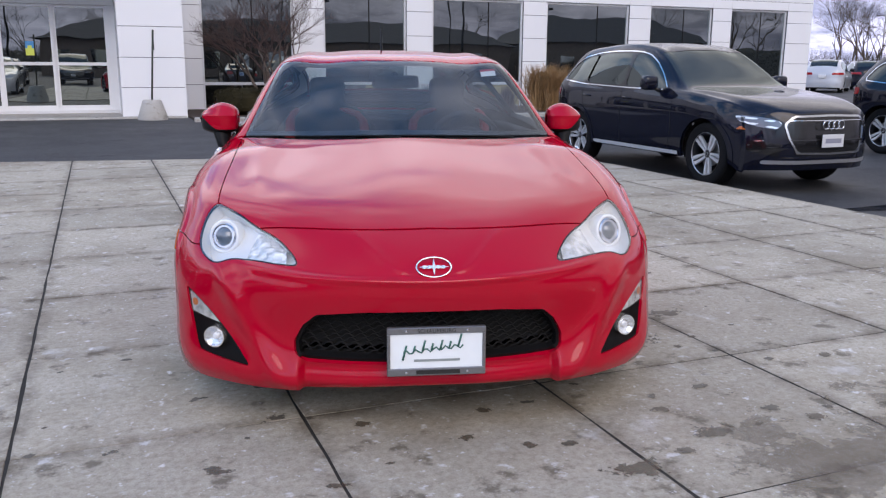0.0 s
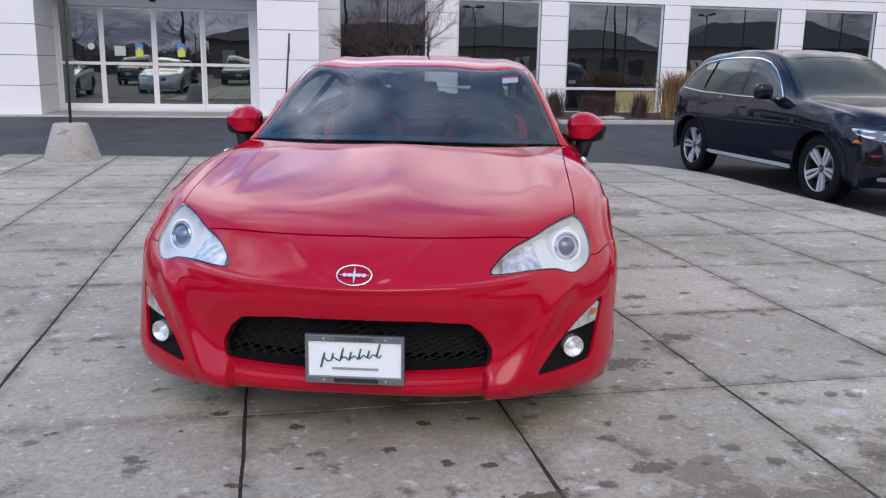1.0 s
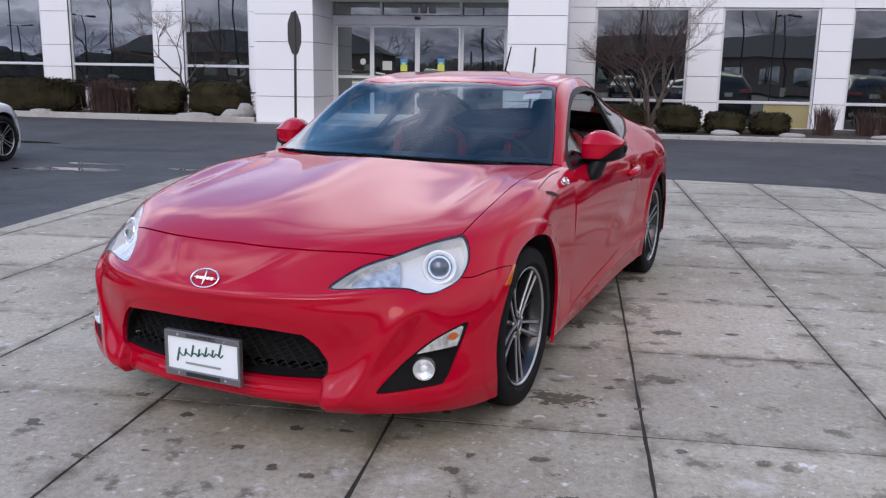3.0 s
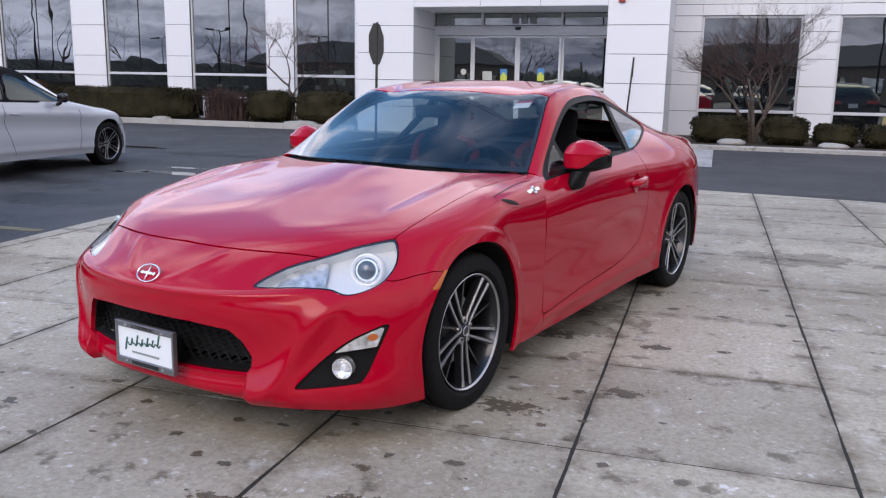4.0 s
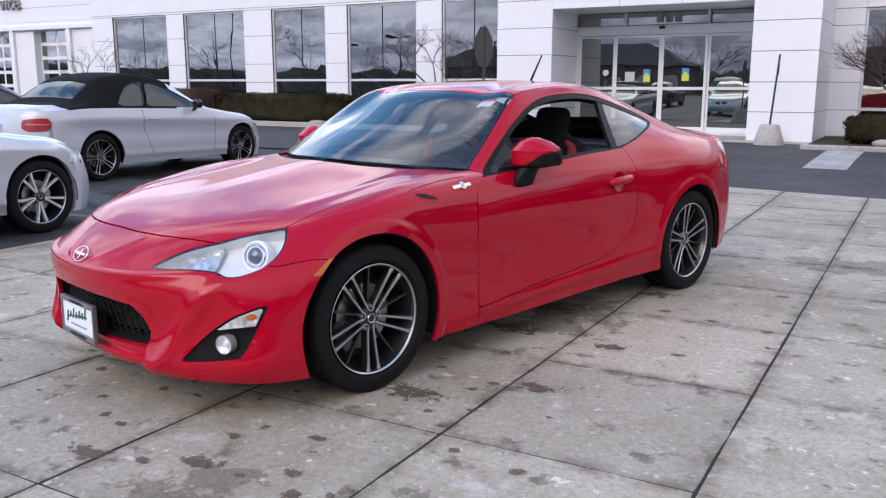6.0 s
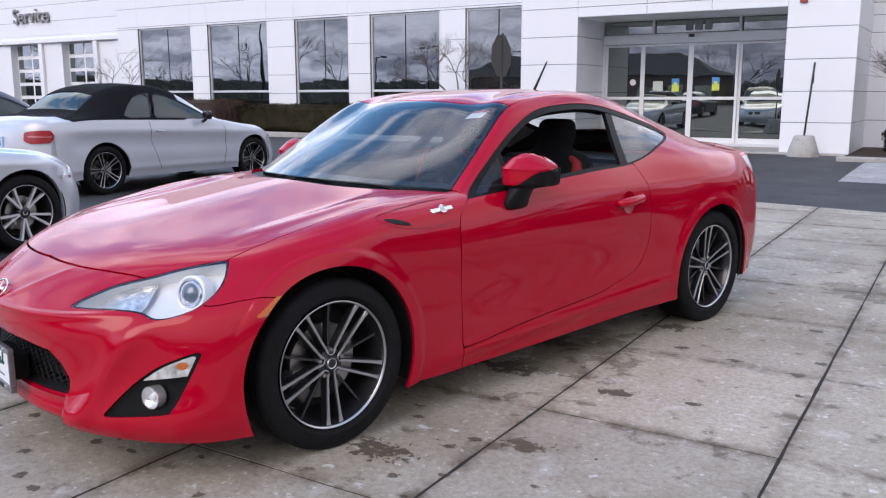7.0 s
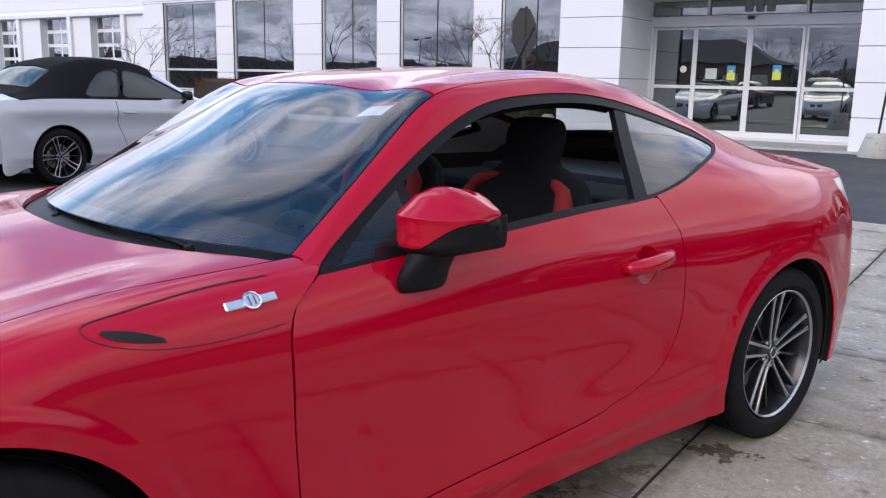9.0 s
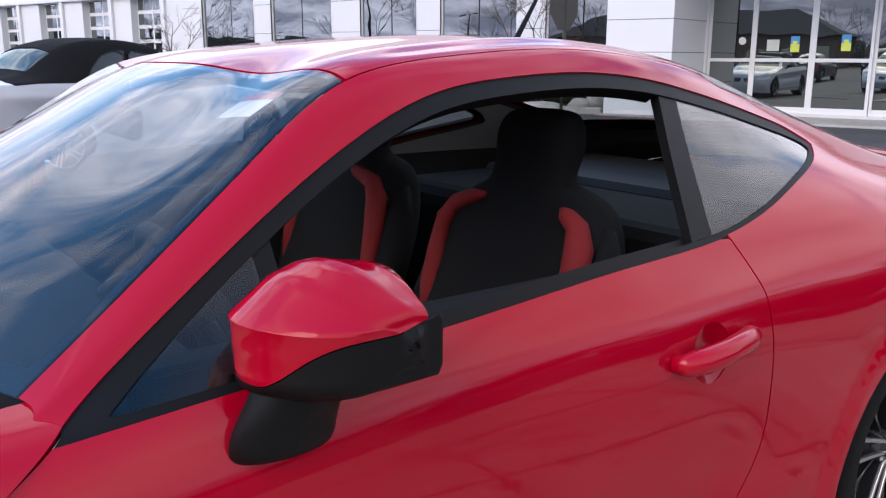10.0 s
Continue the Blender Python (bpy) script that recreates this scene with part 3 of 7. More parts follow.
for k, (a, b) in enumerate(WEST_W):
    window(a, b, 21.75, 0.72, 3.59, 1.39, "window_%d" % (k + 7), (0.50,) if k % 2 else (0.54,))

PY, DY = 19.4, 21.04
OX0, OX1, OZ = -3.83, 0.66, 2.98


def portal():
    p = thing("wall_entrance", Matrix(), "white panelled entrance block round a recessed glazed doorway", "wall", kind="structure")
    zs = [0.02, 0.70, 1.32, 1.95, 2.57, 3.2, 3.82, 4.45, 5.07, TOP + 0.3]
    for a, b in ((-5.25, OX0), (OX1, 1.97)):
        part("core", box(a + 0.02, b - 0.02, PY + 0.02, 22.0, -0.1, TOP + 0.28), CORE, p)
        for lo, hi in zip(zs[:-1], zs[1:]):
            part("panel", box(a, b, PY, PY + 0.02, lo + 0.006, hi - 0.006, 0.003), PANEL, p)
            for x in (a, b - 0.02):
                if hi < OZ + 0.3 or x in (-5.25, 1.95):
                    part("panel", box(x, x + 0.02, PY + 0.02, 21.84, lo + 0.006, hi - 0.006, 0.003), PANEL, p)
    part("core", box(OX0, OX1, PY + 0.02, 22.0, OZ + 0.02, TOP + 0.28), CORE, p)
    zs2 = [OZ] + [z for z in zs if z > OZ + 0.1]
    for lo, hi in zip(zs2[:-1], zs2[1:]):
        for a, b in ((OX0, OX0 + 1.6), (OX0 + 1.6, OX1 - 1.5), (OX1 - 1.5, OX1)):
            part("panel", box(a + 0.005, b - 0.005, PY, PY + 0.02, lo + 0.006, hi - 0.006, 0.003), PANEL, p)
    part("soffit", box(OX0, OX1, PY + 0.02, DY + 0.1, OZ - 0.002, OZ + 0.018), PANEL, p)
    return p


portal()


def entrance():
    d = thing("door_1", Matrix.Translation((0, DY, 0)), "glazed automatic sliding doors in white frames with a transom", "door", kind="structure")
    WHITE = mat("white door frame", (0.74, 0.75, 0.77), 0.35)
    zb, zt = 0.15, 2.38
    xs = [-3.83, -2.84, -1.69, -0.61, 0.50]
    part("header", box(OX0, OX1, -0.04, 0.12, 2.44, 2.66, 0.01), WHITE, d)
    part("jamb", box(OX0, OX0 + 0.05, 0, 0.1, zb, 2.44), WHITE, d)
    part("jamb", box(0.50, OX1, 0, 0.1, zb, 2.44), WHITE, d)
    part("threshold", box(OX0, OX1, -0.1, 0.12, 0.08, zb), ALUMINIUM, d)
    for k in range(4):
        a, b = xs[k] + (0.05 if k == 0 else 0), xs[k + 1]
        y = 0.05 if k in (0, 3) else 0.0
        leaf = part("leaf", box(a, a + 0.06, y, y + 0.05, zb, zt + 0.05, 0.004), WHITE, d)
        part("stile", box(b - 0.06, b, y, y + 0.05, zb, zt + 0.05, 0.004), WHITE, leaf)
        for z, h in ((zb, 0.12), (1.14, 0.07), (zt, 0.05)):
            part("rail", box(a + 0.06, b - 0.06, y, y + 0.05, z, z + h, 0.004), WHITE, leaf)
        part("pane", box(a + 0.06, b - 0.06, y + 0.02, y + 0.03, zb + 0.12, 1.14), WALL_GLASS, leaf)
        part("pane", box(a + 0.06, b - 0.06, y + 0.02, y + 0.03, 1.21, zt), WALL_GLASS, leaf)
    for a, b in ((OX0, -2.6), (-2.57, -0.62), (-0.58, OX1)):
        part("transom", box(a + 0.03, b - 0.03, 0.04, 0.05, 2.68, OZ - 0.02), WALL_GLASS, d)
        part("transom_frame", box(b - 0.03, b + 0.03, 0.0, 0.08, 2.66, OZ - 0.004), WHITE, d)
    return d


entrance()
# the body of the building behind its fronts
bld = tagged(part("backdrop_building", box(-22.7, 21.5, 22.2, 45, -0.1, TOP), PANEL, None), "white bulk of the showroom behind its front", "building", kind="structure")


# ---- the red coupe ----
chin_line = [(0, -.82, .165), (.25, -.815, .165), (.45, -.775, .165), (.60, -.70, .16), (.72, -.61, .155), (.80, -.52, .15), (.85, -.43, .15), (.87, -.33, .15), (.875, -.24, .16)]
lip_line = [(0, -.862, .19), (.25, -.85, .19), (.45, -.797, .195), (.61, -.718, .195), (.735, -.624, .195), (.815, -.54, .195), (.862, -.44, .20), (.882, -.33, .21), (.884, -.23, .22)]
mouth_line = [(0, -.835, .29), (.25, -.825, .29), (.45, -.775, .29), (.62, -.70, .30), (.745, -.605, .30), (.822, -.52, .31), (.866, -.43, .31), (.884, -.32, .32), (.886, -.21, .33)]
mouth_top_line = [(0, -.845, .42), (.25, -.83, .42), (.45, -.78, .425), (.62, -.69, .43), (.742, -.59, .44), (.82, -.49, .445), (.866, -.40, .45), (.886, -.29, .45), (.888, -.17, .44)]
nose_line = [(0, -.865, .525), (.25, -.845, .53), (.44, -.785, .535), (.60, -.68, .545), (.725, -.56, .555), (.81, -.45, .56), (.862, -.35, .56), (.886, -.24, .54), (.888, -.12, .49)]
badge_line = [(0, -.825, .585), (.23, -.80, .585), (.40, -.735, .59), (.55, -.63, .605), (.69, -.50, .615), (.79, -.39, .625), (.852, -.28, .62), (.884, -.17, .59), (.888, -.06, .515)]
hood_seam_line = [(0, -.66, .672), (.21, -.645, .675), (.38, -.60, .68), (.53, -.525, .685), (.67, -.42, .69), (.775, -.31, .695), (.845, -.20, .675), (.884, -.09, .63), (.888, 0, .53)]
hood_line_a = [(0, -.42, .745), (.2, -.41, .745), (.37, -.385, .745), (.52, -.34, .745), (.66, -.27, .745), (.77, -.19, .745), (.845, -.11, .72), (.884, -.03, .66), (.888, .04, .53)]
hood_line_b = [(0, -.12, .805), (.2, -.115, .80), (.37, -.10, .795), (.52, -.07, .79), (.655, -.03, .79), (.768, .0, .79), (.85, .02, .755), (.886, .05, .68), (.888, .1, .50)]
hood_line_c = [(0, .15, .85), (.2, .155, .845), (.37, .165, .835), (.52, .17, .825), (.66, .17, .825), (.775, .165, .82), (.852, .15, .78), (.884, .14, .70), (.886, .17, .45)]
hood_line_d = [(0, .36, .885), (.2, .36, .878), (.37, .36, .866), (.53, .355, .853), (.67, .34, .85), (.785, .32, .835), (.855, .28, .785), (.878, .25, .66), (.87, .26, .17)]
hood_line_e = [(0, .50, .905), (.2, .505, .898), (.38, .51, .885), (.55, .51, .870), (.69, .50, .862), (.795, .46, .838), (.858, .42, .775), (.872, .37, .58), (.860, .34, .155)]
cowl_line = [(0, .60, .92), (.2, .605, .91), (.39, .62, .897), (.57, .635, .88), (.715, .63, .868), (.81, .59, .838), (.860, .55, .76), (.868, .52, .55), (.852, .47, .155)]
scuttle_line = [(0, .70, .93), (.2, .71, .92), (.39, .73, .905), (.58, .75, .89), (.735, .74, .872), (.82, .72, .838), (.862, .70, .75), (.866, .68, .5), (.848, .66, .155)]
FRONT = [chin_line, lip_line, mouth_line, mouth_top_line, nose_line, badge_line, hood_seam_line, hood_line_a, hood_line_b, hood_line_c, hood_line_d, hood_line_e, cowl_line, scuttle_line]
screen_base_line = [(0, .43, .896), (.28, .468, .891), (.52, .56, .883), (.735, .685, .872), (.775, .69, .86), (.81, .70, .842), (.860, .58, .76), (.867, .555, .55), (.860, .56, .33), (.848, .58, .155)]
screen_line_a = [(0, .665, 1.010), (.27, .69, 1.003), (.50, .755, .993), (.688, .85, .985), (.745, .87, .93), (.812, .89, .862), (.862, .88, .77), (.866, .88, .55), (.858, .88, .33), (.845, .88, .157)]
screen_line_b = [(0, .90, 1.122), (.25, .92, 1.116), (.45, .965, 1.109), (.636, 1.02, 1.103), (.72, 1.04, 1.0), (.812, 1.06, .882), (.863, 1.06, .78), (.866, 1.06, .55), (.858, 1.06, .33), (.845, 1.06, .160)]
header_line = [(0, 1.12, 1.225), (.23, 1.13, 1.22), (.42, 1.155, 1.212), (.588, 1.19, 1.20), (.695, 1.22, 1.06), (.811, 1.25, .896), (.864, 1.25, .785), (.867, 1.25, .55), (.859, 1.25, .33), (.845, 1.25, .164)]
roof_line_a = [(0, 1.38, 1.268), (.22, 1.385, 1.265), (.40, 1.395, 1.257), (.565, 1.41, 1.238), (.685, 1.43, 1.09), (.808, 1.45, .904), (.864, 1.45, .79), (.868, 1.45, .55), (.86, 1.45, .33), (.845, 1.45, .169)]
roof_line_b = [(0, 1.65, 1.285), (.22, 1.65, 1.282), (.40, 1.65, 1.272), (.553, 1.65, 1.25), (.672, 1.66, 1.095), (.797, 1.67, .912), (.862, 1.67, .795), (.868, 1.67, .56), (.862, 1.67, .34), (.845, 1.67, .174)]
roof_line_c = [(0, 1.9, 1.275), (.22, 1.9, 1.272), (.39, 1.9, 1.26), (.54, 1.9, 1.235), (.655, 1.9, 1.085), (.782, 1.9, .922), (.855, 1.9, .805), (.867, 1.9, .58), (.866, 1.9, .36), (.85, 1.9, .18)]
roof_line_d = [(0, 2.15, 1.245), (.21, 2.15, 1.24), (.375, 2.15, 1.228), (.516, 2.15, 1.194), (.63, 2.15, 1.07), (.765, 2.15, .945), (.85, 2.15, .83), (.876, 2.15, .62), (.874, 2.15, .38), (.855, 2.15, .18)]
tail_line_a = [(0, 2.4, 1.185), (.2, 2.4, 1.18), (.36, 2.4, 1.168), (.496, 2.4, 1.130), (.615, 2.4, 1.045), (.755, 2.4, .955), (.855, 2.4, .85), (.887, 2.4, .66), (.884, 2.4, .42), (.86, 2.4, .2)]
tail_line_b = [(0, 2.65, 1.10), (.2, 2.65, 1.095), (.36, 2.65, 1.083), (.5, 2.65, 1.06), (.62, 2.65, 1.0), (.755, 2.65, .935), (.855, 2.65, .84), (.888, 2.65, .66), (.886, 2.65, .42), (.86, 2.65, .2)]
tail_line_c = [(0, 2.9, 1.01), (.2, 2.9, 1.008), (.37, 2.9, 1.0), (.52, 2.9, .985), (.64, 2.9, .955), (.750, 2.9, .915), (.832, 2.9, .825), (.862, 2.9, .65), (.858, 2.9, .42), (.85, 2.9, .2)]
tail_line_d = [(0, 3.14, .965), (.2, 3.14, .963), (.37, 3.13, .957), (.53, 3.12, .945), (.65, 3.11, .925), (.735, 3.1, .895), (.795, 3.07, .80), (.822, 3.06, .64), (.816, 3.05, .42), (.80, 3.04, .22)]
tail_line_e = [(0, 3.33, .955), (.2, 3.325, .953), (.36, 3.31, .947), (.50, 3.28, .935), (.61, 3.25, .915), (.69, 3.22, .885), (.745, 3.2, .79), (.77, 3.2, .63), (.765, 3.2, .42), (.74, 3.19, .23)]
tail_line_f = [(0, 3.38, .88), (.2, 3.375, .88), (.35, 3.36, .875), (.47, 3.34, .865), (.56, 3.32, .85), (.61, 3.3, .82), (.63, 3.29, .75), (.64, 3.29, .6), (.64, 3.29, .42), (.62, 3.27, .25)]
MAIN = [screen_base_line, screen_line_a, screen_line_b, header_line, roof_line_a, roof_line_b, roof_line_c, roof_line_d, tail_line_a, tail_line_b, tail_line_c, tail_line_d, tail_line_e, tail_line_f]
COUPE = pose(1.328, 3.388, 0, 0, 0, -15.2)
coupe = thing("sports_coupe", COUPE, "glossy red two-door sports coupe parked on the concrete slabs", "car")
bump = lambda v, c, w: np.exp(-((v - c) / w) ** 2)
step = lambda v, a, b: np.clip((v - a) / (b - a), 0, 1) ** 2 * (3 - 2 * np.clip((v - a) / (b - a), 0, 1))


def front_shape(P, N, R, C):
    x, y, z = np.abs(P[..., 0]), P[..., 1], P[..., 2]
    d = 0.011 * bump(R, 4.22, .17) * (1 - step(np.abs(C), 2.4, 3.6))
    d = d + 0.015 * bump(x, .52 + .57 * (z - .25), .042) * step(z, .16, .23) * (1 - step(z, .49, .57)) * (y < -.3)
    d = d + 0.0035 * bump(x, .09 + .13 * (R - 4.7), .018) * step(R, 4.5, 4.8) * (1 - step(R, 5.7, 6.0))
    d = d + 0.009 * (1 - step(np.hypot(y + .015, z - .303), .412, .432)) * (x > .72) * step(y, -.42, -.30)
    d = d + 0.006 * bump(x, .60, .05) * step(y, -.35, -.1) * (1 - step(y, .3, .5)) * (z > .6)
    d = d - 0.003 * bump(x, .30, .16) * step(y, -.5, -.2) * (z > .6)
    d = d + 0.010 * bump(z, .215 + .05 * (y - .5), .028) * step(y, .40, .6) * (x > .7)
    P = P + N * d[..., None]
    back = 0.040 * (1 - step(x, .410, .430)) * (1 - step(z, .235, .30)) * (y < -.5)
    P[..., 1] += back
    return P


def main_shape(P, N, R, C):
    x, y, z = np.abs(P[..., 0]), P[..., 1], P[..., 2]
    side = (x > .7) * 1.0
    d = 0.008 * (1 - step(np.hypot(y - 2.557, z - .304), .395, .418)) * side
    d = d - 0.008 * bump(np.abs(C), 2.68, .2) * step(R, 3.05, 3.8) * (1 - step(R, 5.5, 8))
    d = d + 0.010 * bump(z, .22 + .05 * (y - .6), .028) * side * step(y, .3, .6) * (1 - step(y, 2.1, 2.25))
    d = d - 0.006 * bump(z, .40 + .05 * (y - .6), .09) * side * step(y, .5, .9) * (1 - step(y, 1.75, 2.1))
    d = d + 0.004 * bump(z, .815, .03) * side * step(y, 1.0, 1.6) * (1 - step(y, 2.2, 2.6))
    d = d + 0.024 * bump(y, 3.03, .15) * (1 - step(z, .42, .68)) * step(x, .70, .76)
    return P + N * d[..., None]


front_skin = Skin.grid(FRONT, 13, 16, shape=front_shape)
main_skin = Skin.grid(MAIN, 10, 10, shape=main_shape)
X, Y, Z = (lambda s: s.P[:, 0]), (lambda s: s.P[:, 1]), (lambda s: s.P[:, 2])
AX = lambda s: np.abs(s.P[:, 0])


def arch(cy, r, cz):
    return lambda s: np.hypot(s.P[:, 1] - cy, s.P[:, 2] - cz) - r


F_ARCH, R_ARCH = arch(-.015, .370, .303), arch(2.557, .360, .304)
GAP = 0.0022
HOODX = curve([(-.9, .60), (-.55, .665), (-.4, .712), (-.3, .722), (0, .722), (.3, .722), (.6, .735)])
SEAM = curve([(0, 6.0), (1.6, 5.91), (3.2, 5.64), (3.8, 5.3), (4.4, 4.7), (4.75, 4.45), (5.5, 4.55), (6.2, 4.7), (8, 5.2)])
DOOR_F = curve([(.1, .63), (.241, .628), (.404, .618), (.55, .607), (.68, .603), (.76, .608), (.80, .632), (.845, .70), (.9, .78)])
DOOR_R = curve([(.2, 1.35), (.30, 1.5), (.34, 1.62), (.38, 1.78), (.43, 1.865), (.492, 1.91), (.634, 1.93), (.775, 1.917), (.915, 1.878), (1.0, 1.85)])
DOOR_B = curve([(.5, .236), (.63, .241), (1.0, .278), (1.4, .312), (1.6, .335), (1.8, .375), (2, .42)])
ZU = curve([(.70, .847), (.86, .948), (1.034, 1.056), (1.182, 1.132), (1.322, 1.182), (1.5, 1.206), (1.65, 1.212), (1.876, 1.196), (2.0, 1.174), (2.168, 1.138), (2.316, 1.100), (2.386, 1.074), (2.43, 1.045)])
ZL = curve([(.70, .842), (1.007, .867), (1.25, .884), (1.6, .905), (1.88, .919), (2.03, .944), (2.2, .984), (2.3, 1.005), (2.39, 1.028), (2.43, 1.043)])
GRILLE = [(0, .441), (.22, .44), (.367, .428), (.41, .39), (.441, .335), (.44, .295), (.405, .262), (.16, .257)]
GRILLE = GRILLE + [(0, .257)] + [(-x, z) for x, z in GRILLE[:0:-1]]
HEADLAMP = rounded([(.425, .580), (.485, .633), (.569, .664), (.635, .692), (.70, .710), (.728, .710), (.757, .677), (.774, .627), (.768, .583), (.731, .558), (.696, .555), (.645, .571), (.567, .576), (.485, .574)], 4)
FOG = rounded([(.812, .452), (.765, .428), (.72, .396), (.655, .330), (.600, .256), (.592, .242), (.615, .238), (.755, .254), (.777, .270), (.79, .31), (.816, .43)], 4)


def mirror_x(f):
    """An outline test for one half, used on both."""
    return lambda s: f(Skin(np.abs(s.P * np.array((1, 0, 0))) + s.P * np.array((0, 1, 1)), s.N, s.R, s.C, s.F))


forward = lambda s: np.where(Y(s) < -.2, 1.0, -1.0)
in_grille, in_lamp, in_fog = inside(GRILLE, 0, 2), mirror_x(inside(HEADLAMP, 0, 2)), mirror_x(inside(FOG, 0, 2))
on_front = lambda f: (lambda s: np.where(Y(s) < -.2, f(s), -1.0))
HANDLE_HOLE = lambda s: .055 - np.hypot((Y(s) - 1.735), (Z(s) - .742) * 1.0)


def dlo(grow):
    """The side window outline on the skin, above 0 inside."""
    def f(s):
        y = Y(s)
        d = np.minimum(ZU(y) - Z(s), Z(s) - ZL(y))
        d = np.minimum(d, np.minimum(y - .70, 2.43 - y) * .6)
        return np.where(AX(s) > .3, d, -1) + grow
    return f


def both(name, skin, material, parent, thick=0.012, label=""):
    a = part_mesh(name, skin.mesh(name, thick), material, parent, label)
    b = part_mesh(name, skin.mirrored().mesh(name, thick), material, parent, label)
    return a, b


seam = lambda s: s.R - SEAM(np.abs(s.C))
no_lamp = lambda s: -on_front(in_lamp)(s) - .0015
hood_line = lambda s: .365 + .245 * (X(s) / .7) ** 2 - Y(s)
hood = front_skin.cuts(lambda s: HOODX(Y(s)) - AX(s) - GAP, lambda s: seam(s) - .025, hood_line, no_lamp)
part_mesh("hood", hood.mesh("hood", 0.014), RED, coupe)
bumper = front_skin.cuts(lambda s: -seam(s) - .025, F_ARCH, no_lamp, lambda s: -on_front(in_grille)(s), lambda s: -on_front(in_fog)(s))
front_bumper = part_mesh("front_bumper", bumper.mesh("front_bumper", 0.03), RED, coupe)
half = front_skin.cut(X)
fender = half.cuts(lambda s: AX(s) - HOODX(Y(s)) - GAP, lambda s: seam(s) - .025, lambda s: DOOR_F(Z(s)) - Y(s) - GAP, F_ARCH, no_lamp)
fenders = both("fender", fender, RED, coupe)
screen_cut = (lambda s: 2.94 - np.abs(s.C), lambda s: 2.985 - s.R)
part_mesh("windscreen", main_skin.cuts(*screen_cut).mesh("windscreen"), WINDSCREEN, coupe, "tinted windscreen with a dark border").visible_shadow = False
frit = main_skin.cuts(*screen_cut, lambda s: np.maximum.reduce([np.abs(s.C) - 2.84, s.R - 2.93, .20 - s.R])).moved(-.004)
part_mesh("windscreen_border", frit.mesh("windscreen_border"), GLOSS_BLACK, coupe)
roof = main_skin.cuts(lambda s: 2.95 - np.abs(s.C), lambda s: s.R - 3.015, lambda s: 6.9 - s.R)
part_mesh("roof", roof.mesh("roof", 0.01), RED, coupe)
REAR_EDGE = lambda s: np.interp(s.R, (6.8, 7.05, 9.65, 9.9), (2.96, 3.16, 3.16, 2.80))
rear_cut = (lambda s: REAR_EDGE(s) - np.abs(s.C), lambda s: s.R - 6.93, lambda s: 9.8 - s.R)
part_mesh("rear_window", main_skin.cuts(*rear_cut).mesh("rear_window"), REAR_GLASS, coupe).visible_shadow = False
rear_frit = main_skin.cuts(lambda s: REAR_EDGE(s) + .06 - np.abs(s.C), lambda s: s.R - 6.7, lambda s: 9.95 - s.R,
                           lambda s: np.maximum.reduce([np.abs(s.C) - REAR_EDGE(s) + .14, s.R - 9.5, 7.15 - s.R])).moved(-.016)
part_mesh("rear_window_border", rear_frit.mesh("rear_window_border"), GLOSS_BLACK, coupe)
deck = main_skin.cuts(lambda s: 2.8 - np.abs(s.C), lambda s: s.R - 9.83)
part_mesh("boot_lid", deck.mesh("boot_lid", 0.01), RED, coupe)
right = main_skin.cut(lambda s: s.C - 2.5)
below_belt = lambda s: ZL(Y(s)) - Z(s)
in_door = lambda g: (lambda s: np.minimum.reduce([Y(s) - DOOR_F(Z(s)) - g, DOOR_R(Z(s)) - Y(s) - g, below_belt(s) - g, Z(s) - DOOR_B(Y(s)) - g]))
in_tail = lambda s: np.minimum.reduce([Y(s) - 3.055 - .9 * np.maximum(.865 - Z(s), 0), Z(s) - .775, .895 - Z(s)])
door = right.cuts(in_door(GAP), lambda s: -HANDLE_HOLE(s))
quarter = right.cuts(lambda s: s.C - REAR_EDGE(s) - np.where(s.R > 6.9, .03, .01), lambda s: -dlo(0)(s), R_ARCH,
                     lambda s: np.where(Z(s) > .85, 1.0, Y(s) - DOOR_F(Z(s)) - GAP), lambda s: -in_door(-GAP)(s), lambda s: -in_tail(s), lambda s: np.where(Y(s) > 2.7, Z(s) - .225, 1.0))
doors = both("door", door, RED, coupe)
both("quarter_panel", quarter, RED, coupe, 0.004)
TAIL_RED = mat("tail lamp red", (0.33, 0.004, 0.008), 0.2, 0, .5, .25)
both("tail_lamp", right.cuts(in_tail).moved(-.003), mat("clear tail lens", (0.75, 0.72, 0.72), 0.12, 0.2, 1.0), coupe, 0.01, "clear and red tail lamp")
rear_cap = bmesh.new()
ring = [(.0, 3.36, .88), (.45, 3.33, .865), (.60, 3.29, .82), (.63, 3.28, .6), (.60, 3.26, .26), (0, 3.27, .25)]
ring = ring + [(-x, y, z) for x, y, z in ring[-2:0:-1]]
rear_cap.faces.new([rear_cap.verts.new(v) for v in ring])
part("rear_bumper", rear_cap, RED, coupe)

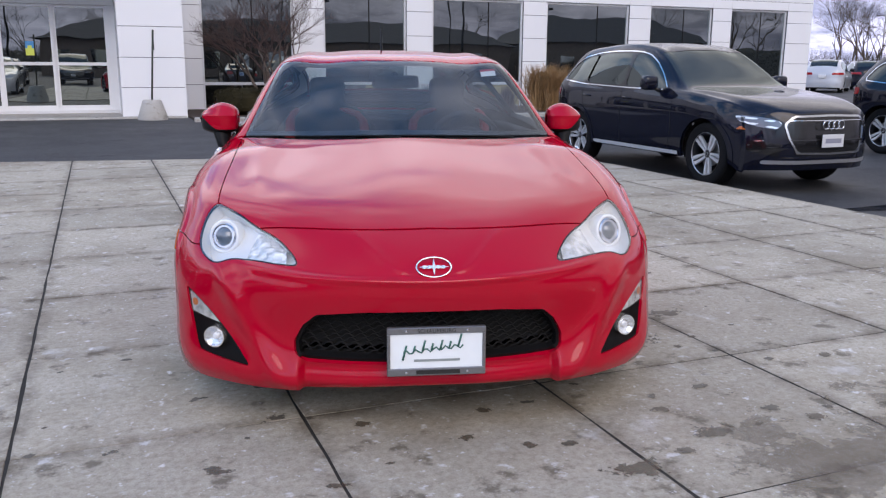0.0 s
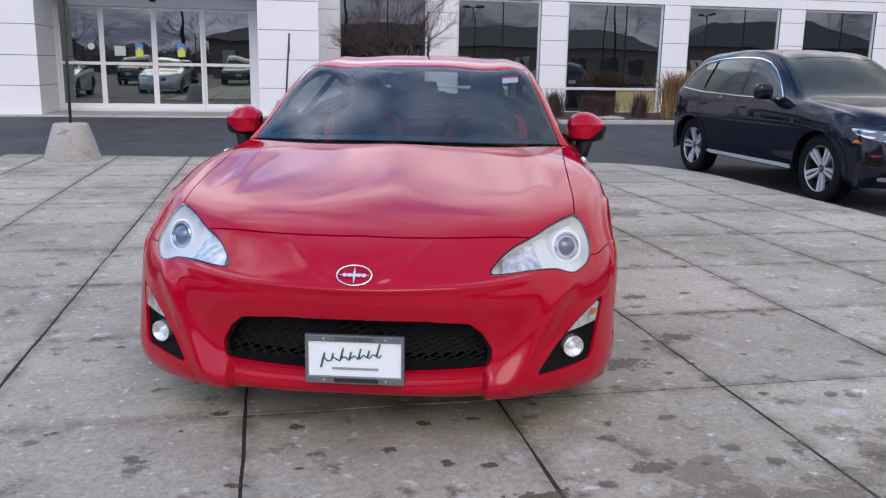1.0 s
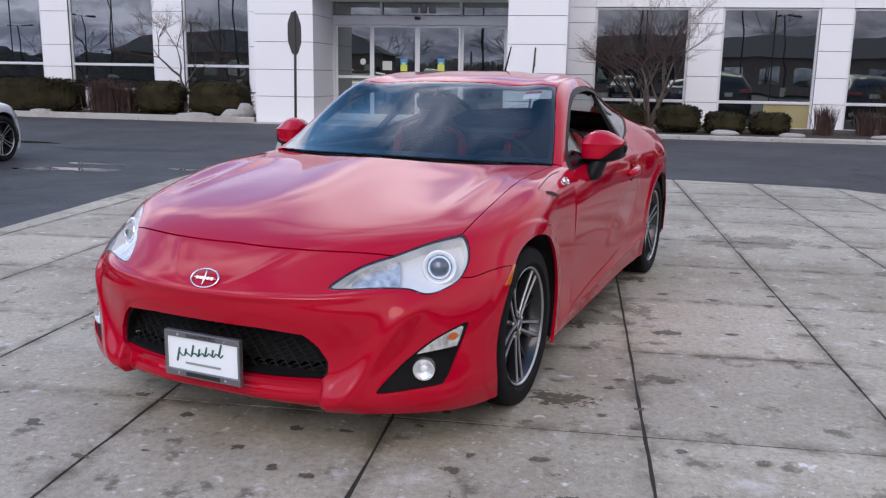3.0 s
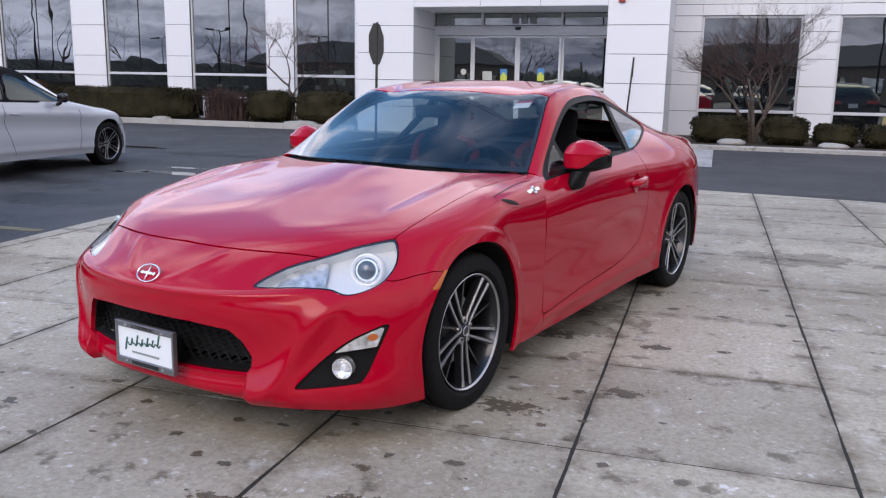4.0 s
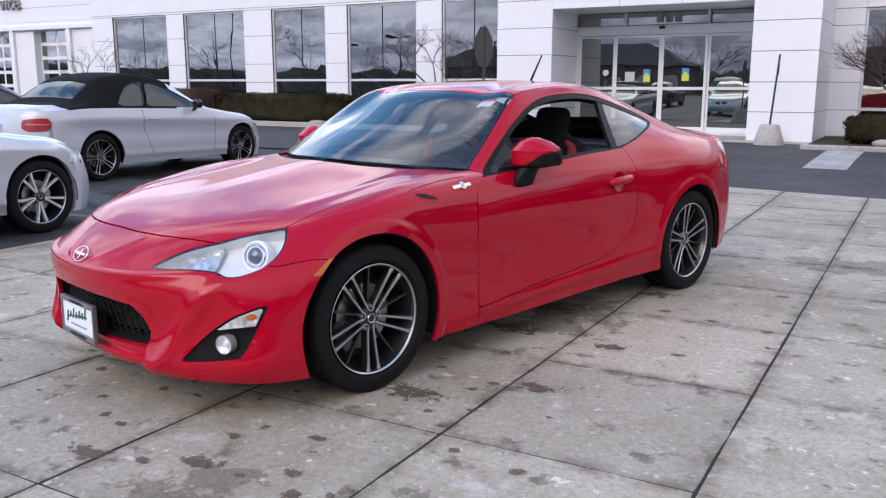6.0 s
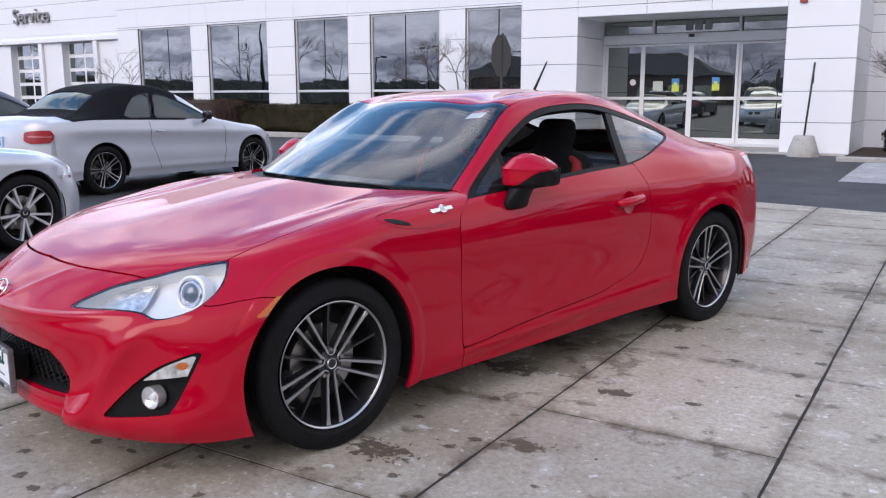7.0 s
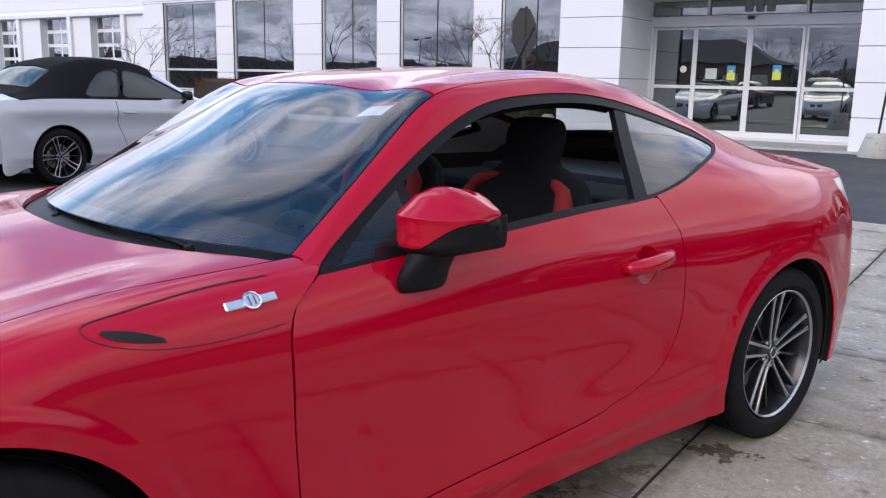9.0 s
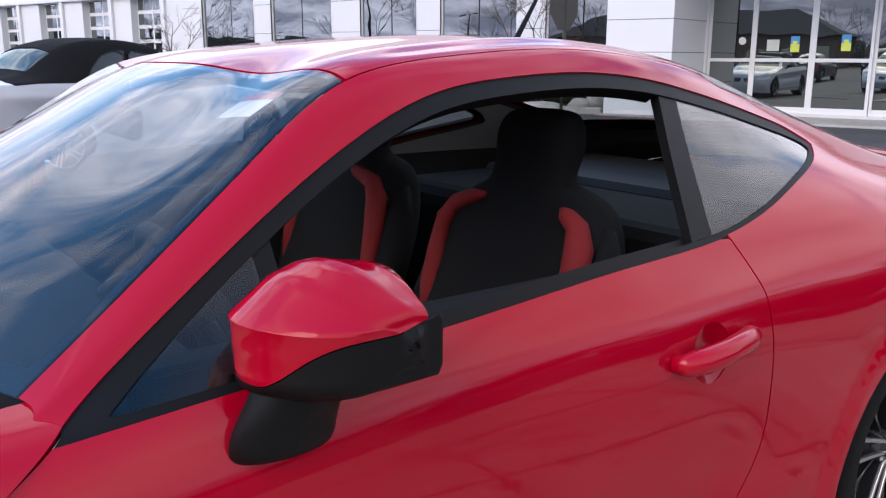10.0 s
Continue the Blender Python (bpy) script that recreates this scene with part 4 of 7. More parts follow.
# dark inner shell, floor, wheel wells
shell_f = front_skin.cuts(F_ARCH, lambda s: -on_front(in_lamp)(s), lambda s: -on_front(in_grille)(s), lambda s: -on_front(in_fog)(s), hood_line, lambda s: .66 - Y(s)).moved(-.022)
part_mesh("front_frame", shell_f.mesh("front_frame"), DARK, coupe)
shell_m = main_skin.cuts(R_ARCH, lambda s: -dlo(-.004)(s), lambda s: np.maximum(np.abs(s.C) - 2.94, s.R - 3.0), lambda s: -np.minimum.reduce([REAR_EDGE(s) - np.abs(s.C), s.R - 6.93, 9.8 - s.R]))
shell_m = shell_m.moved(-.028)
part_mesh("cabin_lining", shell_m.mesh("cabin_lining"), mat("cabin lining", (0.03, 0.03, 0.032), 0.85, bump=.1, bscale=300), coupe)
part("floor_pan", box(-.60, .60, -.70, 3.15, .14, .20, .02), DARK, coupe)
for cy in (0, 2.57):
    for sx in (1, -1):
        well = bmesh.new()
        prof = [(math.cos(a) * .386, math.sin(a) * .386) for a in np.linspace(-.35 if cy == 0 else -.24, math.pi + .35, 25)]
        o = [well.verts.new((sx * .855, cy - .01 + c, .30 + s)) for c, s in prof]
        i = [well.verts.new((sx * .58, cy - .01 + c, .30 + s)) for c, s in prof]
        for k in range(24):
            well.faces.new((o[k], o[k + 1], i[k + 1], i[k]))
        well.faces.new(i)
        part("wheel_well", well, DARK, coupe)
part("firewall", box(-.72, .72, .45, .50, .2, .84), DARK, coupe)
cowl = front_skin.cuts(lambda s: .72 - AX(s), lambda s: -hood_line(s) - .004, lambda s: .47 + .24 * (X(s) / .7) ** 2 - Y(s)).moved(-.014)
part_mesh("cowl_cover", cowl.mesh("cowl_cover"), BLACK_PLASTIC, coupe, "black plastic cowl under the wipers")


# ---- lamps, grille and plate of the coupe ----
SILVER = mat("lamp reflector", (0.78, 0.785, 0.77), 0.25, 0.15, 0.25, bump=.35, bscale=17)
HALO = mat("white lamp ring", (0.80, 0.82, 0.82), 0.2, 0.0, 0.6)
PROJECTOR = mat("projector glass", (0.10, 0.12, 0.14), 0.03, 0.2, 1.0)
FACETS = mat("faceted reflector", (0.74, 0.73, 0.70), 0.10, 0.6, 0.3, bump=1.0, bscale=26, var=.5, vscale=42)
BOWL = mat("bright lamp bowl", (0.86, 0.86, 0.84), 0.16, 0.75, bump=.12, bscale=70)
AMBER = mat("amber lens", (0.52, 0.11, 0.010), 0.15, 0, .35)


def turned(profile, at, toward, sides=32):
    """A turned form at a place, its axis along toward."""
    b = lathe(profile, sides, "Z")
    m = Vector(toward).to_track_quat("Z", "Y").to_matrix().to_4x4()
    m.translation = at
    b.transform(m)
    return smooth(b, 40)


def headlamp(sx):
    reg = half.cuts(on_front(in_lamp))
    if sx < 0:
        reg = reg.mirrored()
    lamp = part_mesh("headlamp", reg.moved(-.058).mesh("headlamp", -.056), SILVER, coupe, "clear headlamp with a ringed projector")
    rim = half.cuts(on_front(in_lamp), lambda s: .003 - on_front(in_lamp)(s)).moved(-.002)
    part_mesh("lamp_seal", (rim if sx > 0 else rim.mirrored()).mesh("lamp_seal", .006), GLOSS_BLACK, lamp)
    way = (sx * .46, -1, .24)
    at = Vector((sx * .685, -.447, .614))
    part("bowl", turned([(.040, -.006), (.043, .006), (.046, .008), (.048, .010)], at, way), CHROME, lamp)
    part("light_ring", turned([(.048, .008), (.050, .011), (.054, .012), (.058, .010), (.060, .004), (.061, -.034)], at, way), HALO, lamp, "broad white light ring")
    part("projector", turned([(.0, .026), (.014, .024), (.026, .018), (.036, .008), (.040, -.004)], at, way), PROJECTOR, lamp)
    part("bezel", turned([(.039, .010), (.0425, .015), (.046, .011)], at, way), CHROME, lamp)
    panel = reg.cuts(lambda s: AX(s) - .475, lambda s: .612 - AX(s) - (Z(s) - .60) * .5, lambda s: Z(s) - .584, lambda s: .660 - Z(s)).moved(-.038)
    part_mesh("reflector_panel", panel.mesh("reflector_panel", .004), FACETS, lamp)
    part_mesh("lens", reg.mesh("lens"), LENS, lamp).visible_shadow = False


headlamp(1)
headlamp(-1)


def fog_pocket(sx):
    reg = half.cuts(on_front(in_fog))
    flip = (lambda s: s) if sx > 0 else (lambda s: s.mirrored())
    depth = reg.moved(0)
    d = np.clip(on_front(in_fog)(depth) / .03, 0, 1)
    low = np.clip((.40 - depth.P[:, 2]) / .03, 0, 1)
    depth.P = depth.P + np.array((-.3, 1.0, 0)) * ((.008 + .03 * d * low))[:, None]
    n = Skin(depth.P, depth.N, depth.R, depth.C, depth.F)
    pocket = part_mesh("fog_lamp_pocket", flip(n).mesh("fog_lamp_pocket"), BLACK_PLASTIC, coupe, "black fog lamp surround")
    sig = half.cuts(on_front(in_fog), lambda s: on_front(in_fog)(s) - .008, lambda s: Z(s) - .368 - (AX(s) - .74) * .15)
    part_mesh("signal_reflector", flip(sig.moved(-.006)).mesh("signal_reflector"), FACETS, pocket)
    am = sig.cuts(lambda s: .0125 - np.hypot(AX(s) - .785, Z(s) - .410)).moved(-.003)
    if len(am.F):
        part_mesh("amber_bulb", flip(am).mesh("amber_bulb"), AMBER, pocket)
    part_mesh("signal_lens", flip(sig.moved(-.001)).mesh("signal_lens"), LENS, pocket).visible_shadow = False
    at, way = Vector((sx * .710, -.612, .306)), (sx * .34, -1, .03)
    part("fog_lamp", turned([(0, .000), (.016, .004), (.029, .010), (.033, .014), (.036, .014), (.037, -.02)], at, way), BOWL, pocket, "round chrome fog lamp")
    part("fog_bulb", turned([(0, .010), (.009, .008), (.012, 0), (.012, -.01)], at, way, 16), HALO, pocket)
    part("fog_glass", turned([(0, .024), (.016, .022), (.029, .017), (.034, .014)], at, way), LENS, pocket).visible_shadow = False


fog_pocket(1)
fog_pocket(-1)


def grille():
    back = front_skin.cuts(on_front(lambda s: in_grille(s) + .012)).moved(-.075)
    g = part_mesh("grille", back.mesh("grille"), DARK, coupe, "black honeycomb lower grille")
    poly = np.array(GRILLE)
    test = lambda x, z: inside(GRILLE, 0, 2)(Skin(np.array([(x, 0, z)]), None, None, None, None))[0]
    b = bmesh.new()
    for r in range(15):
        z = .262 + .0135 * r
        row = []
        for k in range(-46, 47):
            x = k * .0105
            zz = z + (.0052 if (k + r) % 4 in (0, 1) else -.0052)
            if test(x, zz) > -.006:
                row.append((x, -.796 + .31 * x * x + .02 * (z - .26) / .18, zz))
        if len(row) > 3:
            tube(row, .0034, 5, b)
    part("mesh_bar", smooth(b, 60), BLACK_PLASTIC, g)
    lipz = front_skin.cuts(on_front(lambda s: in_grille(s) + .001), on_front(lambda s: .010 - in_grille(s))).moved(-.016)
    part_mesh("grille_frame", lipz.mesh("grille_frame", .03), BLACK_PLASTIC, g)


grille()


def lettering(name, text, size, depth, m, material, parent):
    """Raised letters, centred on the place that the matrix names, facing -y once turned upright."""
    cu = bpy.data.curves.new("word", "FONT")
    cu.body, cu.size, cu.extrude, cu.align_x = text, size, depth, "CENTER"
    tmp = new("word", cu)
    me = bpy.data.meshes.new_from_object(tmp.evaluated_get(bpy.context.evaluated_depsgraph_get()))
    bpy.data.objects.remove(tmp)
    me.transform(m)
    return part_mesh(name, me, material, parent)


def plate():
    p = part("number_plate", box(-.145, .165, -.872, -.862, .243, .392, .003), mat("white plate", (0.78, 0.82, 0.84), .35, var=.02), coupe, "white dealer plate in a grey frame")
    GREY = mat("brushed plate frame", (.22, .22, .23), .35, .7, var=.1, vscale=90)
    fr = bmesh.new()
    for a in ((-.147, .167, .238, .262), (-.147, .167, .376, .397), (-.147, -.137, .262, .376), (.157, .167, .262, .376)):
        box(a[0], a[1], -.879, -.859, a[2], a[3], .002, 1, fr)
    part("plate_frame", fr, GREY, p)
    ink = mat("green ink", (.02, .12, .10), .5)
    dark = mat("black ink", (.015, .015, .015), .5)
    for k, (lo, hi) in enumerate(((-.022, .026), (0, .022), (0, .036), (0, .022), (0, .030), (0, .022), (0, .042))):
        x, z = -.088 + .0285 * k, .312 + .003 * k
        part("script_bar", tube([(x - .004 + .25 * lo, -.8735, z + lo), (x - .004 + .25 * hi, -.8735, z + hi)], .0034, 6), ink, p)
    part("script_bar", tube([(-.095 + .19 * k / 20, -.8732, .313 + .021 * k / 20 + .007 * math.sin(k * 1.9)) for k in range(21)], .0026, 6), ink, p)
    part("word_bar", box(-.062, .085, -.8745, -.872, .284, .291), mat("grey ink", (.25, .28, .28), .5), p)
    part("word_bar", box(-.055, .085, -.8812, -.8788, .244, .257), dark, p)
    lettering("plate_lettering", "SCHAUMBURG", .0185, .0008, Matrix.Translation((.010, -.8794, .3802)) @ Euler((radians(90), 0, 0)).to_matrix().to_4x4(), dark, p)
    for x in (-.087, .108):
        for z in (.25, .386):
            part("bolt", turned([(0, .004), (.004, .003), (.005, 0)], Vector((x, -.879, z)), (0, -1, 0), 12), CHROME, p)
    part("plate_bracket", box(-.10, .12, -.862, -.80, .27, .36), BLACK_PLASTIC, p)


plate()


def emblem():
    c, n = Vector((0.004, -.836, .581)), Vector((0, -.80, .60)).normalized()
    m = n.to_track_quat("Z", "Y").to_matrix().to_4x4()
    m.translation = c
    b = bmesh.new()
    tube([(math.cos(a) * .055, math.sin(a) * .034, .002) for a in np.linspace(0, 2 * math.pi, 33)[:-1]], .0032, 6, b, closed=True)
    b.transform(m)
    e = part("badge", smooth(b, 60), CHROME, coupe, "oval chrome nose badge")
    b = bmesh.new()
    pts = [(0, .030), (.0042, .0042), (.050, 0.0), (.0042, -.0042), (0, -.030), (-.0042, -.0042), (-.050, 0), (-.0042, .0042)]
    prism(pts, 0.0, .005, b)
    b.transform(m)
    part("star", b, CHROME, e)
    for k in (-2, -1, 1, 2):
        c0 = .0155 * k - math.copysign(.001, k)
        b = prism([(c0 - .0052, -.0055), (c0 + .0052, -.0055), (c0 + .0052, .0055), (c0 - .0052, .0055)], 0, .004)
        b.transform(m)
        part("name_bar", b, CHROME, e)


emblem()


# ---- sides of the coupe: trims, glass, mirrors, handles ----
PILLAR = lambda s: s.P[:, 1] - 1.872 - .45 * (s.P[:, 2] - 1.06)


def trims(sk):
    inner = lambda s: np.minimum.reduce([ZU(Y(s)) - Z(s) - .026, Z(s) - ZL(Y(s)) - .008, (2.41 - Y(s)) * .6])
    t = right.cuts(dlo(0.002), lambda s: -inner(s)).moved(-.003)
    part_mesh("window_trim", sk(t).mesh("window_trim", .01), BLACK_PLASTIC, coupe)
    pil = right.cuts(dlo(-.009), lambda s: .031 - np.abs(PILLAR(s))).moved(-.006)
    part_mesh("door_pillar", sk(pil).mesh("door_pillar", .02), BLACK_PLASTIC, coupe)
    qg = right.cuts(dlo(-.009), lambda s: PILLAR(s) - .031).moved(-.006)
    part_mesh("quarter_window", sk(qg).mesh("quarter_window"), SIDE_GLASS, coupe).visible_shadow = False
    tri = right.cuts(dlo(-.009), lambda s: .975 - Y(s)).moved(-.006)
    part_mesh("front_vent_window", sk(tri).mesh("front_vent_window"), SIDE_GLASS, coupe).visible_shadow = False
    div = right.cuts(dlo(-.009), lambda s: .014 - np.abs(Y(s) - .985)).moved(-.006)
    part_mesh("window_divider", sk(div).mesh("window_divider", .012), BLACK_PLASTIC, coupe)
    seal = right.cuts(dlo(-.009), lambda s: -dlo(-.021)(s), lambda s: -.028 - PILLAR(s), lambda s: Y(s) - .985).moved(-.02)
    part_mesh("window_seal", sk(seal).mesh("window_seal", .02), BLACK_PLASTIC, coupe)
    bowl = right.cut(HANDLE_HOLE)
    d = np.clip(HANDLE_HOLE(bowl) / .055, 0, 1)
    bowl.P = bowl.P - bowl.N * (.026 * np.sqrt(1 - (1 - d) ** 2))[:, None]
    bowl.N = bowl.N + np.stack((0 * d, (1.735 - bowl.P[:, 1]) * 9, (.742 - bowl.P[:, 2]) * 9), 1)
    part_mesh("handle_bowl", sk(bowl).mesh("handle_bowl"), RED, coupe)
    # fender vent, badge, side marker
    vent = rounded([(.217, .812), (.30, .826), (.42, .839), (.56, .848), (.60, .843), (.598, .78), (.59, .766), (.452, .757), (.334, .764), (.244, .787)], 5)
    iv = inside(vent, 1, 2)
    fs = half.cut(lambda s: AX(s) - .74)
    groove = fs.cuts(lambda s: iv(s) + .0007, lambda s: .0007 - iv(s), lambda s: .592 - Y(s)).moved(.0012)
    part_mesh("vent_groove", sk(groove).mesh("vent_groove"), DARK, coupe)
    hole = fs.cuts(inside(rounded([(.243, .805), (.30, .798), (.36, .776), (.34, .774), (.28, .785), (.25, .796)], 4), 1, 2)).moved(.002)
    part_mesh("vent_slot", sk(hole).mesh("vent_slot"), DARK, coupe)
    k = int(np.argmin((Y(fs) - .534) ** 2 + (Z(fs) - .811) ** 2))
    nn, along = Vector(fs.N[k]).normalized(), Vector((0, 1, .10))
    along = (along - nn * along.dot(nn)).normalized()
    up = nn.cross(along)
    fit = Matrix((along, up, nn)).transposed().to_4x4()
    fit.translation = Vector(fs.P[k]) + nn * .002
    if sk(fs).P[:, 0].mean() < 0:
        fit = Matrix.Diagonal((-1, 1, 1, 1)) @ fit

    def fixed(b):
        b.transform(fit)
        bmesh.ops.recalc_face_normals(b, faces=b.faces[:])
        return b
    bd = part("fender_badge", fixed(box(-.056, .056, -.0095, .0095, -.006, .003, .002)), CHROME, coupe, "small chrome fender badge")
    part("badge_disc", fixed(smooth(lathe([(0, .005), (.015, .005), (.0165, .0075), (.019, .0065), (.019, -.006)], 32, "Z"), 40)), CHROME, bd)
    for dx in (-.0055, .0055):
        part("badge_bar", fixed(box(dx - .0022, dx + .0022, -.010, .010, .004, .0066, .0008)), mat("badge grey", (.12, .12, .14), .3, .6), bd)
    mk = half.cuts(F_ARCH, inside([(-.335, .546), (-.245, .546), (-.155, .604), (-.25, .604)], 1, 2), lambda s: AX(s) - .8).moved(.003)
    part_mesh("side_marker", sk(mk).mesh("side_marker", .006), AMBER, coupe)


trims(lambda s: s)
trims(lambda s: s.mirrored())
pg = right.cuts(dlo(-.009), lambda s: Y(s) - .99, lambda s: -.03 - PILLAR(s)).moved(-.006).mirrored()
part_mesh("door_window", pg.mesh("door_window"), SIDE_GLASS, coupe).visible_shadow = False


def wing_mirror(sx):
    secs = [(.788, .95, 1.01, .915, .945, .962), (.797, .912, 1.03, .882, .951, .985), (.83, .888, 1.05, .868, .953, 1.006), (.875, .888, 1.066, .866, .953, 1.013),
            (.92, .91, 1.078, .869, .952, 1.0), (.956, .945, 1.084, .877, .951, .978), (.972, .985, 1.082, .888, .950, .964), (.978, 1.025, 1.055, .908, .940, .948), (.983, 1.030, 1.050, .912, .934, .944), (.9855, 1.038, 1.042, .928, .931, .934)]
    rows = []
    for x, y0, y1, z0, zc, zt in secs:
        w = y1 - y0
        ring = [(y0 + .16 * w, z0), (y0 + .03 * w, z0 + .010), (y0 + .006 * w, zc - .004), (y0, zc), (y0 + .02 * w, zc + .003), (y0 + .34 * w, zc + .80 * (zt - zc)), (y0 + .52 * w, zt - .001), (y0 + .60 * w, zt),
                (y1 - .06 * w, zt - .08 * (zt - z0)), (y1, zt - .2 * (zt - z0)), (y1, z0 + .15 * (zt - z0)), (y1 - .05 * w, z0 + .02 * (zt - z0)), (y0 + .16 * w, z0)]
        rows.append([(x, p[0] + (q[0] - p[0]) * k / 4, p[1] + (q[1] - p[1]) * k / 4) for p, q in zip(ring[:-1], ring[1:]) for k in range(4)] + [(x, *ring[-1])])
    sk = Skin.grid(rows, 7, 1, mirror=False, out=(.88, 1.0, .94))
    if sx < 0:
        sk = sk.mirrored()
    line = lambda s: Z(s) - (.884 + .062 * step(AX(s), .88, .985)) - .25 * np.maximum(Y(s) - 1.02, 0)
    head = part_mesh("wing_mirror", sk.cuts(lambda s: line(s) - .001, lambda s: 1.062 - Y(s)).mesh("wing_mirror", .004), RED, coupe, "red and black wing mirror")
    part_mesh("mirror_base_shell", sk.cuts(lambda s: -line(s) - .001).mesh("mirror_base_shell", .004), BLACK_PLASTIC, head)
    gl = box(.805, .93, 1.048, 1.054, .888, .955, .01, 2)
    gl.transform(Matrix.Diagonal((sx, 1, 1, 1)))
    part("mirror_glass", gl, mat("mirror silver", (.8, .8, .8), .02, 1.0), head)
    st = Skin.grid([[(xc + rx * math.cos(a), yc + ry * math.sin(a), z) for a in np.linspace(0, 2 * math.pi, 13)] for xc, yc, z, rx, ry in
                    ((.842, .935, .782, .020, .050), (.850, .936, .789, .034, .062), (.858, .938, .815, .038, .066), (.866, .945, .845, .040, .062), (.872, .960, .878, .046, .060))], 4, 4, mirror=False, out=(.86, .93, .83))
    part_mesh("mirror_stalk", (st if sx > 0 else st.mirrored()).mesh("mirror_stalk"), BLACK_PLASTIC, head)


wing_mirror(1)
wing_mirror(-1)
for sx, d in ((1, doors[0]), (-1, doors[1])):
    pts = [(sx * .868, 1.632, .744), (sx * .888, 1.645, .745), (sx * .897, 1.68, .748), (sx * .898, 1.74, .752), (sx * .893, 1.80, .757), (sx * .882, 1.828, .759), (sx * .866, 1.838, .759)]
    part("door_handle", tube(pts, [.014, .020, .023, .0225, .022, .020, .014], 12, flat=1.0), RED, d)


# ---- wheels of the coupe ----
ALLOY_PALE = mat("pale painted alloy", (.62, .63, .65), .3, .45, .5)


def wheel(at, sx, tyre_r=.313, rim_r=.230, width=.215, spokes="coupe", parent=None, spin=0.0):
    w = new("wheel")
    w.parent = parent
    w.matrix_basis = Matrix.Translation(at) @ Euler((spin, 0, 0 if sx > 0 else math.pi)).to_matrix().to_4x4()
    h = width / 2
    tp = [(rim_r - .006, h * .72), (rim_r + .004, h * .80), (rim_r + .012, h * .92), (tyre_r * .80 + rim_r * .2 * 0 + .02 * 0, h * 1.0), (tyre_r * .9, h * 1.0), (tyre_r * .965, h * .93), (tyre_r * .99, h * .82), (tyre_r, h * .70)]
    for g in (.45, .15, -.15, -.45):
        tp += [(tyre_r, h * (g + .06)), (tyre_r - .007, h * (g + .05)), (tyre_r - .007, h * (g - .05)), (tyre_r, h * (g - .06))]
    tp += [(r, -x) for r, x in tp[7::-1]]
    part("tyre", smooth(lathe(tp, 64, "X", close=False), 40), RUBBER, w)
    rp = [(rim_r - .005, h * .84), (rim_r - .003, h * .87), (rim_r + .0, h * .89), (rim_r + .002, h * .90), (rim_r + .0, h * .91), (rim_r - .004, h * .88)]
    part("rim_lip", smooth(lathe(rp, 64, "X", close=False), 50), ALLOY, w)
    part("rim", smooth(lathe([(rim_r - .004, h * .84), (rim_r - .014, h * .62), (rim_r - .022, h * .2), (rim_r - .030, -h * .8)], 64, "X", close=False), 50), ALLOY_DARK, w)
    part("brake_disc", smooth(lathe([(.06, h * .05), (.075, h * .12), (.138, h * .12), (.142, h * .02), (.138, -h * .1), (.06, -h * .1)], 48, "X"), 30), STEEL, w)
    cal = box(h * -.2, h * .35, -.165, -.105, -.06, .075, .014, 2)
    part("caliper", cal, mat("caliper grey", (.10, .10, .10), .5, .5), w)
    part("rim_back", lathe([(.0, -h * .55), (rim_r - .03, -h * .6)], 32, "X", close=False), DARK, w)
    r0, r1, x0, x1 = .045, rim_r - .006, h * .62, h * .80
    if spokes == "coupe":
        for k in range(5):
            a = 2 * math.pi * k / 5 + math.pi / 2
            for da in (-1, 1):
                sp = part("spoke", paired_spoke(a, da, r0 - .006, r1, x0 + .002, x1, 0), ALLOY, w)
                part("spoke_side", paired_spoke(a, da, r0 - .006, r1, x0 - .003, x1 - .004, .004), ALLOY_DARK, sp)
            b = spoke_mesh(a + math.pi / 5, a + math.pi / 5, r0 + .012, r1, x0 - .016, x1 - .024, .007, .009)
            part("spoke", b, ALLOY_DARK, w)
            c = a + math.pi / 5
            d, p = Vector((0, math.cos(c), math.sin(c))), Vector((0, -math.sin(c), math.cos(c)))
            loop = [d * (.052 - .021 * math.cos(u)) + p * (.019 * math.sin(u)) + Vector((x0 + .003 - .004 * abs(u) / 2, 0, 0)) for u in np.linspace(-1.75, 1.75, 13)]
            part("lug_surround", tube(loop, .0026, 6), ALLOY, w)
    elif spokes == "five":
        for k in range(5):
            a = 2 * math.pi * k / 5 + math.pi / 2
            for da in (-1, 1):
                part("spoke", spoke_mesh(a + da * .26, a + da * .13, r0, r1, x0, x1, .022, .040), ALLOY_PALE, w)
    else:
        for k in range(5):
            a = 2 * math.pi * k / 5 + math.pi / 2
            for da in (-.15, .15):
                part("spoke", spoke_mesh(a + da * .8, a + da * 1.35, r0, r1, x0, x1, .014, .021), ALLOY_PALE, w)
    part("hub", smooth(lathe([(.0, x0 + .006), (.026, x0 + .004), (.030, x0 - .002), (.052, x0 - .008), (.060, x0 - .03)], 32, "X", close=False), 30), ALLOY_DARK, w)
    for k in range(5):
        a = 2 * math.pi * (k + .5) / 5 + math.pi / 2
        b = lathe([(0, .014), (.007, .013), (.0095, .008), (.0095, -.012)], 8, "X")
        b.transform(Matrix.Translation((x0 - .010, math.cos(a) * .05, math.sin(a) * .05)))
        part("lug_nut", b, STEEL, w)
    part("cap_ring", smooth(lathe([(.016, x0 + .007), (.019, x0 + .009), (.021, x0 + .006)], 24, "X", close=False), 50), ALLOY, w)
    return w


